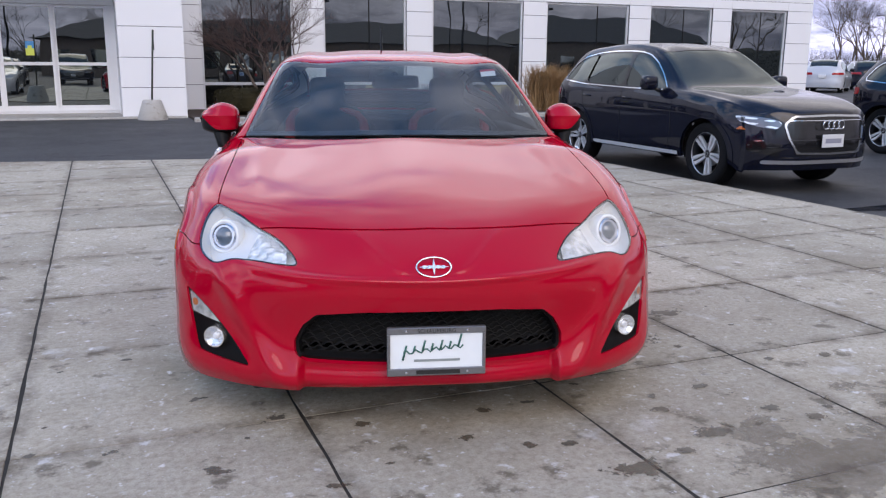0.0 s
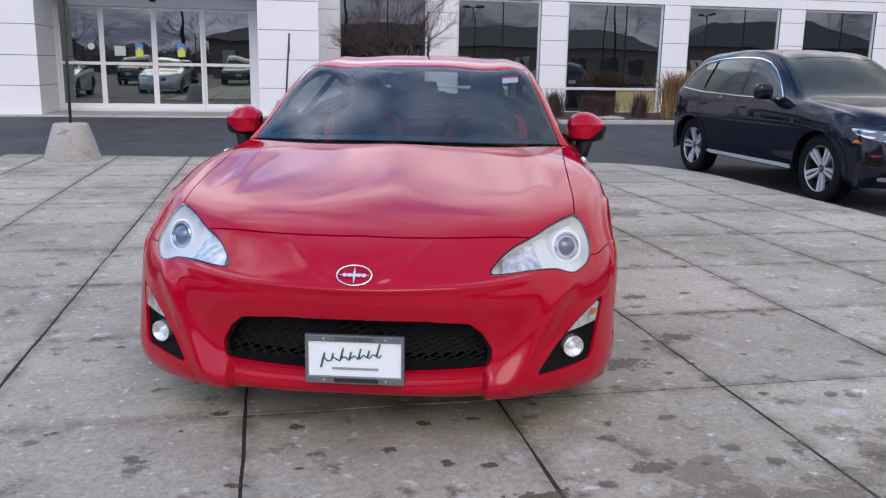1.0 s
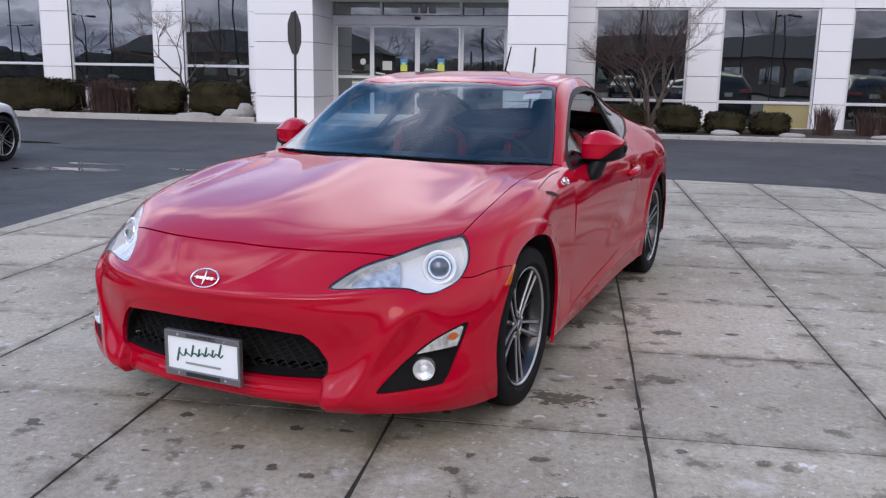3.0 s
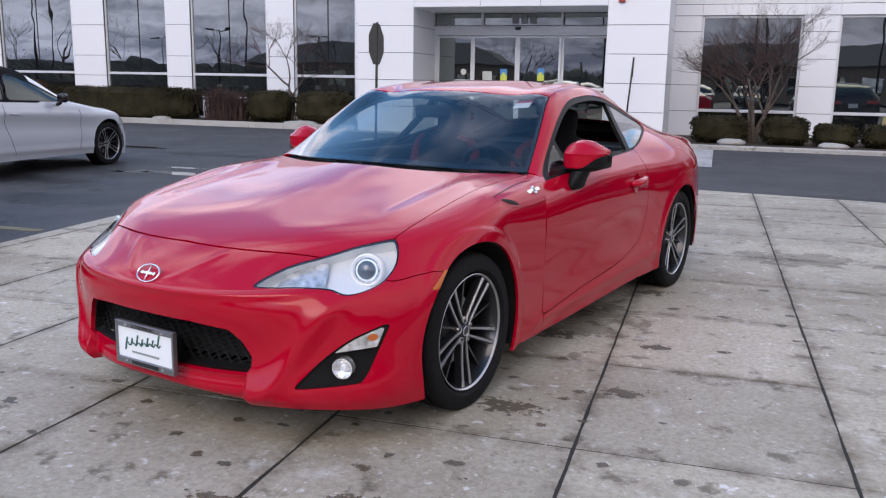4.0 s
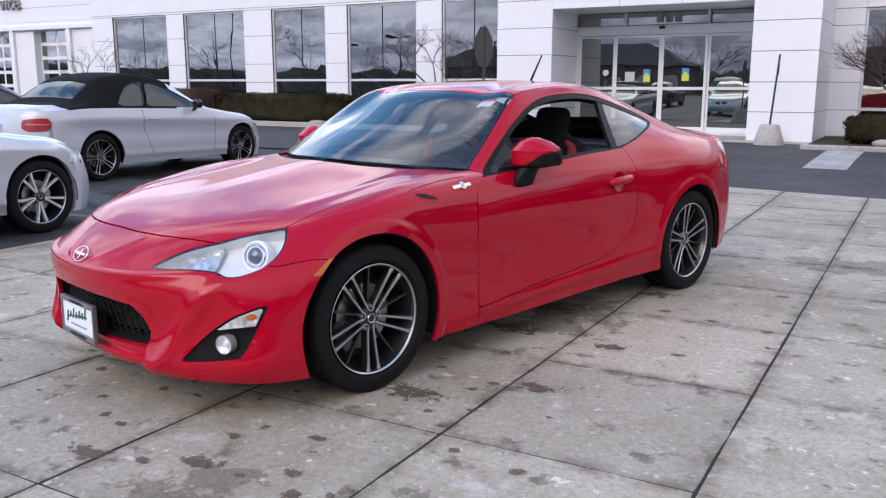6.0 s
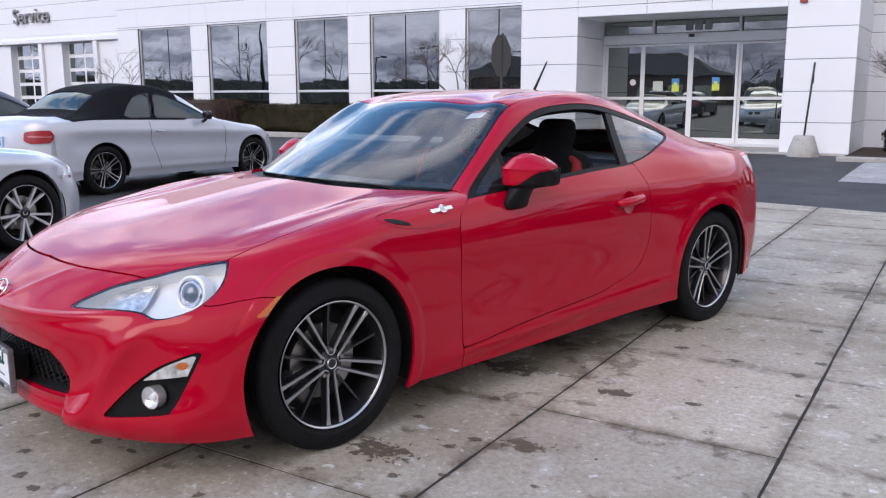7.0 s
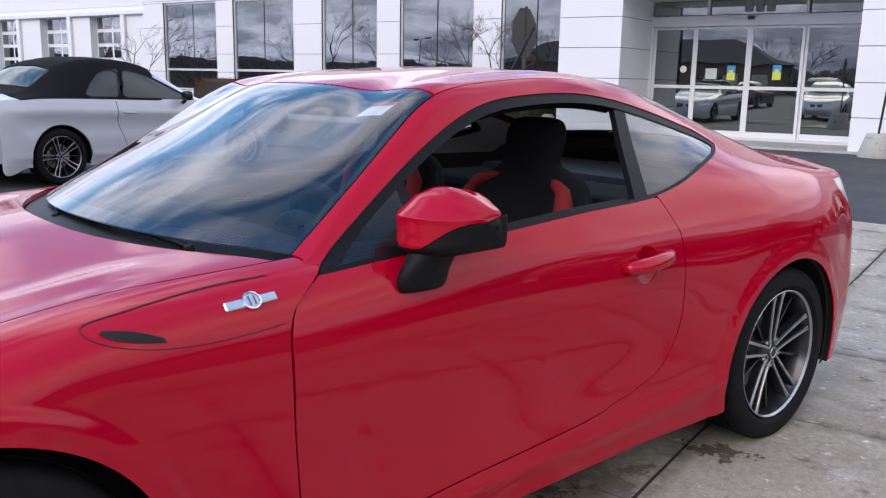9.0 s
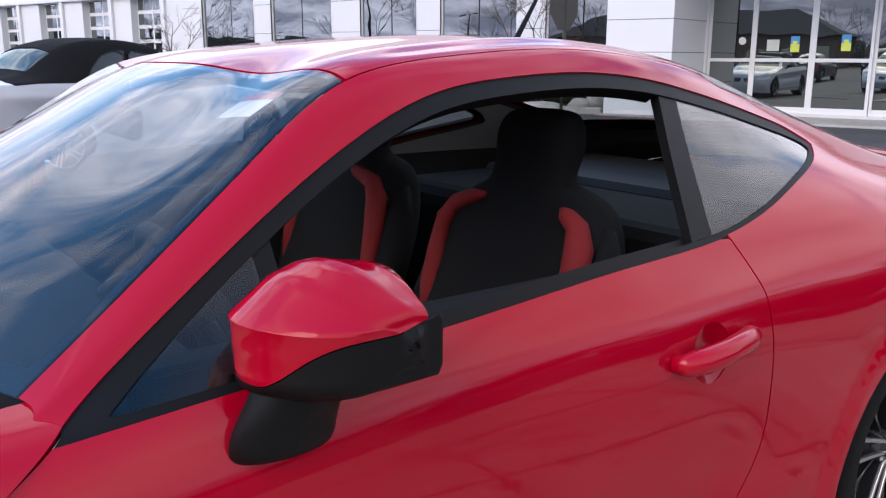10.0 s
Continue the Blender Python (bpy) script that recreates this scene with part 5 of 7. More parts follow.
def paired_spoke(a, side, r0, r1, x0, x1, grow):
    """One of two nearly parallel spokes, flared where it meets the rim, set off to one side of the angle a."""
    b = bmesh.new()
    d, p = Vector((0, math.cos(a), math.sin(a))), Vector((0, -math.sin(a), math.cos(a)))
    rings = []
    for t in (0, .12, .3, .5, .7, .85, .94, 1.0):
        off = .0145 + .0135 * t
        w = .0085 + .003 * t + .009 * max(0, (t - .8) / .2) ** 2 + grow
        x = x0 + (x1 - x0) * t ** 1.5
        c = d * (r0 + (r1 - r0) * t) + p * (side * off)
        rings.append([b.verts.new(c + p * (w * u) + Vector((x + dx, 0, 0))) for u, dx in ((-.42, 0), (.42, 0), (.5, -.002), (.66, -.03), (-.66, -.03), (-.5, -.002))])
    for A, B in zip(rings[:-1], rings[1:]):
        for k in range(6):
            b.faces.new((A[k], A[(k + 1) % 6], B[(k + 1) % 6], B[k]))
    b.faces.new(rings[0][::-1])
    b.faces.new(rings[-1])
    bmesh.ops.recalc_face_normals(b, faces=b.faces[:])
    return b


def spoke_mesh(a0, a1, r0, r1, x0, x1, w0, w1):
    """A spoke from the hub to the rim with a flat face and sloping sides."""
    b = bmesh.new()
    n = 5
    rings = []
    for k in range(n):
        t = k / (n - 1)
        a, r, x, w = a0 + (a1 - a0) * t, r0 + (r1 - r0) * t, x0 + (x1 - x0) * (t ** 1.4), w0 + (w1 - w0) * t
        d, p = Vector((0, math.cos(a), math.sin(a))), Vector((0, -math.sin(a), math.cos(a)))
        c = d * r
        rings.append([b.verts.new(c + p * (w * u) + Vector((x + dx, 0, 0))) for u, dx in ((-.5, 0), (.5, 0), (.62, -.028), (-.62, -.028))])
    for A, B in zip(rings[:-1], rings[1:]):
        for k in range(4):
            b.faces.new((A[k], A[(k + 1) % 4], B[(k + 1) % 4], B[k]))
    bmesh.ops.recalc_face_normals(b, faces=b.faces[:])
    return b


for cy in (0, 2.57):
    for sx in (1, -1):
        wheel((sx * .755, cy, .309), sx, parent=coupe, spin=.06 if cy else .628)


# ---- cabin of the coupe ----
def seat(x, back=.15):
    rows = []
    for y, z, w, th in ((1.46, .46, .20, .06), (1.49, .52, .245, .085), (1.56, .66, .265, .10), (1.61, .80, .255, .10), (1.635, .91, .225, .09), (1.64, .955, .165, .078), (1.63, .985, .108, .062), (1.64, 1.02, .104, .064), (1.65, 1.085, .106, .064), (1.655, 1.118, .092, .046), (1.657, 1.130, .05, .02)):
        rows.append([(x + w * math.copysign(abs(math.cos(a)) ** .7, math.cos(a)), y + back + th * math.copysign(abs(math.sin(a)) ** .8, math.sin(a)), z) for a in np.linspace(0, 2 * math.pi, 17)])
    s = part_mesh("front_seat", Skin.grid(rows, 4, 3, mirror=False, out=(x, 1.7, .8)).mesh("front_seat"), CLOTH, coupe, "black cloth bucket seat with red bolsters")
    cu = Skin.grid([[(x + w * math.copysign(abs(math.cos(a)) ** .6, math.cos(a)), y + back, .43 + .075 * math.copysign(abs(math.sin(a)) ** .8, math.sin(a))) for a in np.linspace(0, 2 * math.pi, 17)]
                    for y, w in ((.98, .12), (1.0, .22), (1.1, .25), (1.3, .255), (1.48, .24))], 4, 3, mirror=False, out=(x, 1.4, .43))
    part_mesh("seat_cushion", cu.mesh("seat_cushion"), CLOTH, s)
    for sx in (1, -1):
        bend = 1.0 if sx * x < 0 else .25
        b = tube([(x + sx * .216, 1.650, .64), (x + sx * .222, 1.668, .72), (x + sx * .220, 1.686, .80), (x + sx * (.22 - .010 * bend), 1.702, .875), (x + sx * (.21 - .035 * bend), 1.712, .915), (x + sx * (.20 - .09 * bend), 1.704, .938), (x + sx * (.195 - .12 * bend), 1.708, .946)],
                 [.020, .030, .032, .030, .026, .020, .008], 8, flat=.8)
        part("red_bolster", b, CLOTH_RED, s, "red cloth bolster")
        b = tube([(x + sx * .245, 1.66, .52), (x + sx * .262, 1.70, .68), (x + sx * .252, 1.745, .82), (x + sx * .215, 1.78, .90)], [.04, .046, .042, .02], 8)
        part("side_bolster", b, CLOTH, s)


seat(.36)
seat(-.36)
dash = Skin.grid([[(x, y, z) for x in (-.72, -.5, -.25, 0, .25, .5, .72)] for y, z in ((.55, .80), (.62, .835), (.75, .845), (.88, .835), (.96, .80), (.985, .72), (.96, .60), (.92, .45))], 4, 4, mirror=False, out=(0, .6, .4))
dashboard = part_mesh("dashboard", dash.mesh("dashboard"), CABIN, coupe)
b = tube([(.36 + .085 * math.cos(a), .90 + .03 * math.sin(a), .845 + .035 * max(0, math.sin(a))) for a in np.linspace(0, math.pi, 9)], .02, 8)
part("gauge_hood", b, CABIN, dashboard)
sw = bmesh.new()
tube([(.178 * math.cos(a), 0, .178 * math.sin(a)) for a in np.linspace(0, 2 * math.pi, 33)[:-1]], .015, 10, sw, closed=True)
sw.transform(Matrix.Translation((.36, 1.03, .80)) @ Euler((radians(24), 0, 0)).to_matrix().to_4x4())
steering = part("steering_wheel", smooth(sw, 60), CABIN, coupe)
for a in (math.pi, 0, -math.pi / 2):
    sb = box(0, .17, -.012, .006, -.02, .02, .006)
    sb.transform(Matrix.Translation((.36, 1.03, .80)) @ Euler((radians(24), 0, 0)).to_matrix().to_4x4() @ Euler((0, -a, 0)).to_matrix().to_4x4())
    part("wheel_spoke", sb, CABIN, steering)
sb = box(-.055, .055, -.03, .015, -.055, .05, .02, 2)
sb.transform(Matrix.Translation((.36, 1.03, .80)) @ Euler((radians(24), 0, 0)).to_matrix().to_4x4())
part("airbag_cover", sb, CABIN, steering)
part("steering_column", tube([(.36, 1.02, .79), (.36, .88, .74)], .035, 10), CABIN, steering)
rv = part("rear_view_mirror", box(-.12, .12, 1.0, 1.035, 1.085, 1.15, .018, 2), CABIN, coupe)
part("mirror_stem", tube([(0, 1.02, 1.13), (0, 1.035, 1.165)], .012, 8), CABIN, rv)
part("rear_bench", box(-.62, .62, 2.02, 2.45, .40, .86, .06, 3), CLOTH, coupe)
part("centre_console", box(-.11, .11, .95, 1.9, .2, .56, .03, 2), CABIN, coupe)
part("parcel_shelf", box(-.58, .58, 2.4, 2.95, .84, .88, .02), CABIN, coupe)
for sx in (1, -1):
    b = box(.66, .745, .80, 1.95, .3, .87, .02, 2)
    b.transform(Matrix.Diagonal((sx, 1, 1, 1)))
    bmesh.ops.recalc_face_normals(b, faces=b.faces[:])
    part("door_card", b, CABIN, coupe)
liner = main_skin.cuts(lambda s: 3.3 - np.abs(s.C), lambda s: s.R - 3.1, lambda s: 6.85 - s.R).moved(-.035)
part_mesh("headliner", liner.mesh("headliner"), HEADLINER, coupe)
pil = main_skin.cuts(lambda s: np.abs(s.C) - 3.22, lambda s: s.R - 6.0, lambda s: 9.0 - s.R, lambda s: -dlo(0)(s), lambda s: Z(s) - .93, lambda s: Y(s) - 2.12).moved(-.034)
for sx in (1, -1):
    part_mesh("rear_pillar_trim", pil.cut(lambda s: sx * X(s)).mesh("rear_pillar_trim"), HEADLINER, coupe)

# wipers, roof aerial, screen sticker
for x0, x1 in ((.52, -.08), (-.02, -.62)):
    base = lambda x: Vector((x, .420 + .24 * (x / .72) ** 2, .880 - .022 * (x / .72) ** 2))
    wp = part("wiper", tube([base(x0), base(x0 - .06) + Vector((0, .02, .004)), base((x0 + x1) / 2) + Vector((0, .03, .011)), base(x1) + Vector((0, .035, .014))], [.008, .007, .005, .004], 6), BLACK_PLASTIC, coupe)
    part("wiper_pivot", turned([(0, .008), (.009, .006), (.012, 0), (.012, -.012)], base(x0), (0, -.3, 1), 12), BLACK_PLASTIC, wp)
    part("wiper_blade", tube([base(x0 - .10) + Vector((0, .042, .012)), base((x0 + x1) / 2) + Vector((0, .046, .015)), base(x1 - .02) + Vector((0, .05, .018))], .004, 6, flat=1.4), RUBBER, wp)
aer = part("roof_aerial", tube([(-.02, 2.02, 1.262), (-.02, 2.05, 1.275), (-.02, 2.16, 1.44)], [.014, .008, .004], 8), BLACK_PLASTIC, coupe)
stk = main_skin.cuts(lambda s: .026 - np.abs(s.R - 2.50) * .17, lambda s: .040 - np.abs(s.P[:, 0] - .49)).moved(-.006)
sticker = part_mesh("screen_sticker", stk.mesh("screen_sticker"), mat("sticker white", (.8, .8, .8), .5), coupe, "white and red screen sticker")
part_mesh("sticker_band", stk.cut(lambda s: s.R - 2.56).moved(.001).mesh("sticker_band"), mat("sticker red", (.5, .04, .07), .5), sticker)


# ---- the other vehicles ----
def car_rows(W, stations, fo, ro, wb, sill, front, rear):
    """Cross lines of a car body from the chin over nose, roof and tail to the rear apron.
    stations: y, height in the middle, half width and height at the rail, height of the belt."""
    rows = []
    fx = (0, .30, .58, .80, .90, .96, .985, 1.0, 1.0, .985)
    y0, y1 = -fo, wb + ro
    ahead = lambda y: .34 * max(0, (.25 - y) / (.25 + fo))
    astern = lambda y: .22 * max(0, (y - y1 + .9) / .9)

    def wid(y):
        return W * (1 - .16 * max(0, (-fo + .55 - y) / .55) ** 2 - .13 * max(0, (y - (y1 - .6)) / .6) ** 2)
    for k, z in enumerate(front):
        inset = (.04, 0, 0.015, .05, .09)[min(k, 4)]
        rows.append([(f * W * .90 + (.014 if j == 9 else 0), y0 + inset + .34 * f ** 4 + .012 * k * j / 9 + (0, .02, .13)[max(0, j - 7)], z - .02 * f ** 6) for j, f in enumerate(fx)])
    for y, zt, xr, zr, belt in stations:
        w = wid(y)
        line = ([(0, y, zt), (.4 * xr, y, zt - .003), (.8 * xr, y, zt + (zr - zt) * .45), (xr, y, zr), ((xr + .945 * w) / 2 + .018, y, (zr + belt) / 2), (.945 * w, y, belt),
                     (.99 * w, y, belt - .10), (w, y, sill + (belt - sill) * .52), (.99 * w, y, sill + (belt - sill) * .22), (.955 * w, y, sill)])
        rows.append([(x, y + (ahead(y) - astern(y)) * min(1, x / w) ** 4, z) for x, y, z in line])
    for k, z in enumerate(rear):
        rows.append([(f * W * .88 + (.016 if j == 9 else 0), y1 - (.03, 0, .02)[min(k, 2)] - .22 * f ** 4 - .01 * j / 9 * (len(rear) - k) - (0, .02, .14)[max(0, j - 7)], z - .02 * f ** 6) for j, f in enumerate(fx)])
    return rows


def road_car(name, m, label, paint, W, stations, fo, ro, wb, sill, front, rear, screen, backlight, sides, wheels, doors, group="", roof_cloth=None, extras=None, outline=None, mirror=(.22, 1.0, None), shape=None):
    car = thing(name, m, label, "car", group)
    sk = Skin.grid(car_rows(W, stations, fo, ro, wb, sill, front, rear), 6, 6, shape=shape, out=(0, wb / 2, .6))
    wr, rim, style, wx = wheels
    ar = wr + .045
    cut_arch = lambda s: np.minimum(np.hypot(Y(s), Z(s) - wr) - ar, np.hypot(Y(s) - wb, Z(s) - wr) - ar)
    nf = len(front)
    in_screen = lambda s: np.minimum.reduce([2.92 - np.abs(s.C), s.R - screen[0], screen[1] - s.R])
    in_back = lambda s: np.minimum.reduce([2.85 - np.abs(s.C), s.R - backlight[0], backlight[1] - s.R])
    tests = [inside(p, 1, 2) for p in sides]
    in_panes = lambda s: np.maximum.reduce([t(s) for t in tests])
    in_side = lambda s: np.where(np.abs(s.C) > 2.95, inside(outline, 1, 2)(s) if outline else in_panes(s), -1)
    body = sk.cuts(cut_arch, lambda s: -in_screen(s), lambda s: -in_back(s), lambda s: -in_side(s))
    if roof_cloth:
        top = lambda s: np.minimum.reduce([s.R - screen[1], roof_cloth - s.R, 4.97 - np.abs(s.C)])
        part_mesh("soft_top", body.cuts(top).moved(.004).mesh("soft_top", .02), mat("black canvas", (.006, .006, .007), .9, spec=.2, bump=.4, bscale=300), car, "black cloth folding roof")
        body = body.cuts(lambda s: -top(s))
    last = nf + len(stations) - 1
    for k, piece in enumerate(body.cuts(lambda s: s.R - nf + .999, lambda s: last + .001 - s.R).pieces()):
        nm = "body" if k == 0 else "roof_panel" if piece.P[:, 2].mean() > .8 * stations[8][1] else "body_panel"
        if k == 0 or len(piece.F) > 12:
            part_mesh(nm, piece.mesh(nm, .02), paint, car)
    part_mesh("front_bumper", body.cuts(lambda s: nf - 1.001 - s.R).mesh("front_bumper", .02), paint, car)
    part_mesh("rear_bumper", body.cuts(lambda s: s.R - last - .001).mesh("rear_bumper", .02), paint, car)
    part_mesh("windscreen", sk.cuts(in_screen).moved(-.004).mesh("windscreen"), CAR_GLASS, car)
    part_mesh("rear_window", sk.cuts(in_back).moved(-.004).mesh("rear_window"), CAR_GLASS, car)
    for p in sides:
        pane = sk.cuts(lambda s: np.where(s.C > 2.95, inside(p, 1, 2)(s), -1)).moved(-.006)
        edge = sk.cuts(lambda s: np.where(s.C > 2.9, inside(p, 1, 2)(s) + .008, -1), lambda s: .006 - inside(p, 1, 2)(s)).moved(.003)
        for q in (lambda s: s, lambda s: s.mirrored()):
            g = part_mesh("side_window", q(pane).mesh("side_window"), CAR_GLASS, car)
            if not outline:
                part_mesh("window_trim", q(edge).mesh("window_trim", .008), GLOSS_BLACK, g)
    if outline:
        io = inside(outline, 1, 2)
        edge = sk.cuts(lambda s: np.where(s.C > 2.9, io(s) + .008, -1), lambda s: .004 - io(s)).moved(.004)
        post = sk.cuts(lambda s: np.where(s.C > 2.9, io(s), -1), lambda s: .002 - in_panes(s)).moved(-.003)
        for q in (lambda s: s, lambda s: s.mirrored()):
            part_mesh("window_trim", q(edge).mesh("window_trim", .008), CHROME, car, "chrome window surround")
            part_mesh("window_post", q(post).mesh("window_post"), GLOSS_BLACK, car)
    for pts in doors:
        pts = sorted(pts, key=lambda p: p[1])
        at_y = lambda s: np.interp(Z(s), [p[1] for p in pts], [p[0] for p in pts]) - Y(s)
        d = sk.cuts(lambda s: np.abs(s.C) - 4, lambda s: .004 - at_y(s), lambda s: .004 + at_y(s), lambda s: Z(s) - pts[0][1], lambda s: pts[-1][1] - Z(s)).moved(.0015)
        for q in (1, -1):
            part_mesh("door_gap", d.cut(lambda s: q * X(s)).mesh("door_gap"), DARK, car)
    inner = sk.cuts(cut_arch, lambda s: -in_screen(s), lambda s: -in_back(s), lambda s: -in_side(s), lambda s: s.R - 4.7, lambda s: nf + len(stations) - 1.4 - s.R).moved(-.04)
    part_mesh("lining", inner.mesh("lining"), DARK, car)
    part("floor_pan", box(-W * .7, W * .7, -fo + .2, wb + ro - .2, sill, sill + .05), DARK, car)
    for cy in (0, wb):
        for sx in (1, -1):
            wheel((sx * (wx - .09), cy, wr), sx, wr, rim, .225, style, car, random.uniform(0, 1))
            well = lathe([(ar + .015, 0), (ar + .015, -.26), (.0, -.27)], 32, "X", close=False)
            well.transform(Matrix.Translation((sx * (wx - .02), cy, wr)) @ Euler((0, 0, 0 if sx > 0 else math.pi)).to_matrix().to_4x4())
            bmesh.ops.delete(well, geom=[v for v in well.verts if v.co.z < sill - .02], context="VERTS")
            part("wheel_well", well, DARK, car)
    for sx in (1, -1):
        y, ms = sides[0][0][0] + mirror[0], mirror[1]
        z = stations[4][4] + .10
        b = box(W * .99, W * .99 + .16 * ms, y, y + .12 * ms, z - .06 * ms, z + .08 * ms, .04 * ms, 3)
        b.transform(Matrix.Diagonal((sx, 1, 1, 1)))
        bmesh.ops.recalc_face_normals(b, faces=b.faces[:])
        mr = part("wing_mirror", smooth(b, 60), mirror[2] or paint, car)
        part("mirror_foot", tube([(sx * W * .93, y + .04, z - .09), (sx * W * 1.03, y + .06, z - .05)], .025, 8), GLOSS_BLACK, mr)
        for d in doors[1:]:
            yy = d[0][0] - .24
            hz = stations[4][4] - .09
            part("door_handle", tube([(sx * W * .985, yy, hz), (sx * (W * .985 + .03), yy + .03, hz), (sx * (W * .985 + .03), yy + .15, hz + .005), (sx * W * .985, yy + .18, hz + .005)], .012, 6), paint, car)
    if extras:
        extras(car, sk)
    return car


CAR_GLASS = coated_glass("car window glass", (.018, .022, .024), .015)
PAINT_BLACK = mat("blue black metallic paint", (.0035, .005, .013), .35, 0, .78, .03, var=.1, vscale=700)
PAINT_WHITE = mat("white car paint", (.47, .495, .54), .3, 0, 1.0)
PAINT_SILVER = mat("silver blue metallic paint", (.50, .53, .58), .3, .4, 1.0)
PAINT_DARK = mat("dark violet grey paint", (.035, .03, .045), .3, .3, 1.0)
LAMP_CLEAR = mat("clear lamp", (.72, .76, .80), .12, .4, 1.0)
SUV_ST = [(-.84, .915, .62, .90, .82), (-.60, .985, .68, .97, .91), (-.15, 1.05, .72, 1.04, .985), (.32, 1.095, .75, 1.085, 1.03), (.50, 1.135, .765, 1.10, 1.04),
          (.88, 1.355, .71, 1.30, 1.05), (1.26, 1.565, .65, 1.51, 1.06), (1.65, 1.645, .635, 1.595, 1.07), (2.2, 1.66, .63, 1.61, 1.08), (2.8, 1.63, .615, 1.575, 1.09),
          (3.25, 1.55, .60, 1.49, 1.10), (3.52, 1.34, .62, 1.28, 1.10), (3.68, 1.10, .68, 1.08, 1.03)]
SUV_SIDES = [[(.82, 1.09), (1.0, 1.24), (1.2, 1.38), (1.4, 1.475), (1.6, 1.515), (1.72, 1.525), (1.69, 1.10)], [(1.76, 1.105), (1.79, 1.525), (2.2, 1.53), (2.60, 1.51), (2.66, 1.125)],
             [(2.71, 1.13), (2.66, 1.505), (2.95, 1.46), (3.17, 1.36), (3.28, 1.21), (3.25, 1.17)]]
SUV_GLASS = [(.78, 1.07), (1.0, 1.262), (1.2, 1.40), (1.4, 1.493), (1.6, 1.532), (1.8, 1.545), (2.2, 1.548), (2.6, 1.53), (2.97, 1.478), (3.19, 1.374), (3.31, 1.21), (3.27, 1.15), (2.7, 1.105), (1.7, 1.08)]
SUV_DOORS = [[(.62, .95), (.62, .60), (.68, .36)], [(1.72, 1.07), (1.70, .6), (1.72, .36)], [(2.70, 1.1), (2.66, .85), (2.45, .55), (2.40, .36)]]


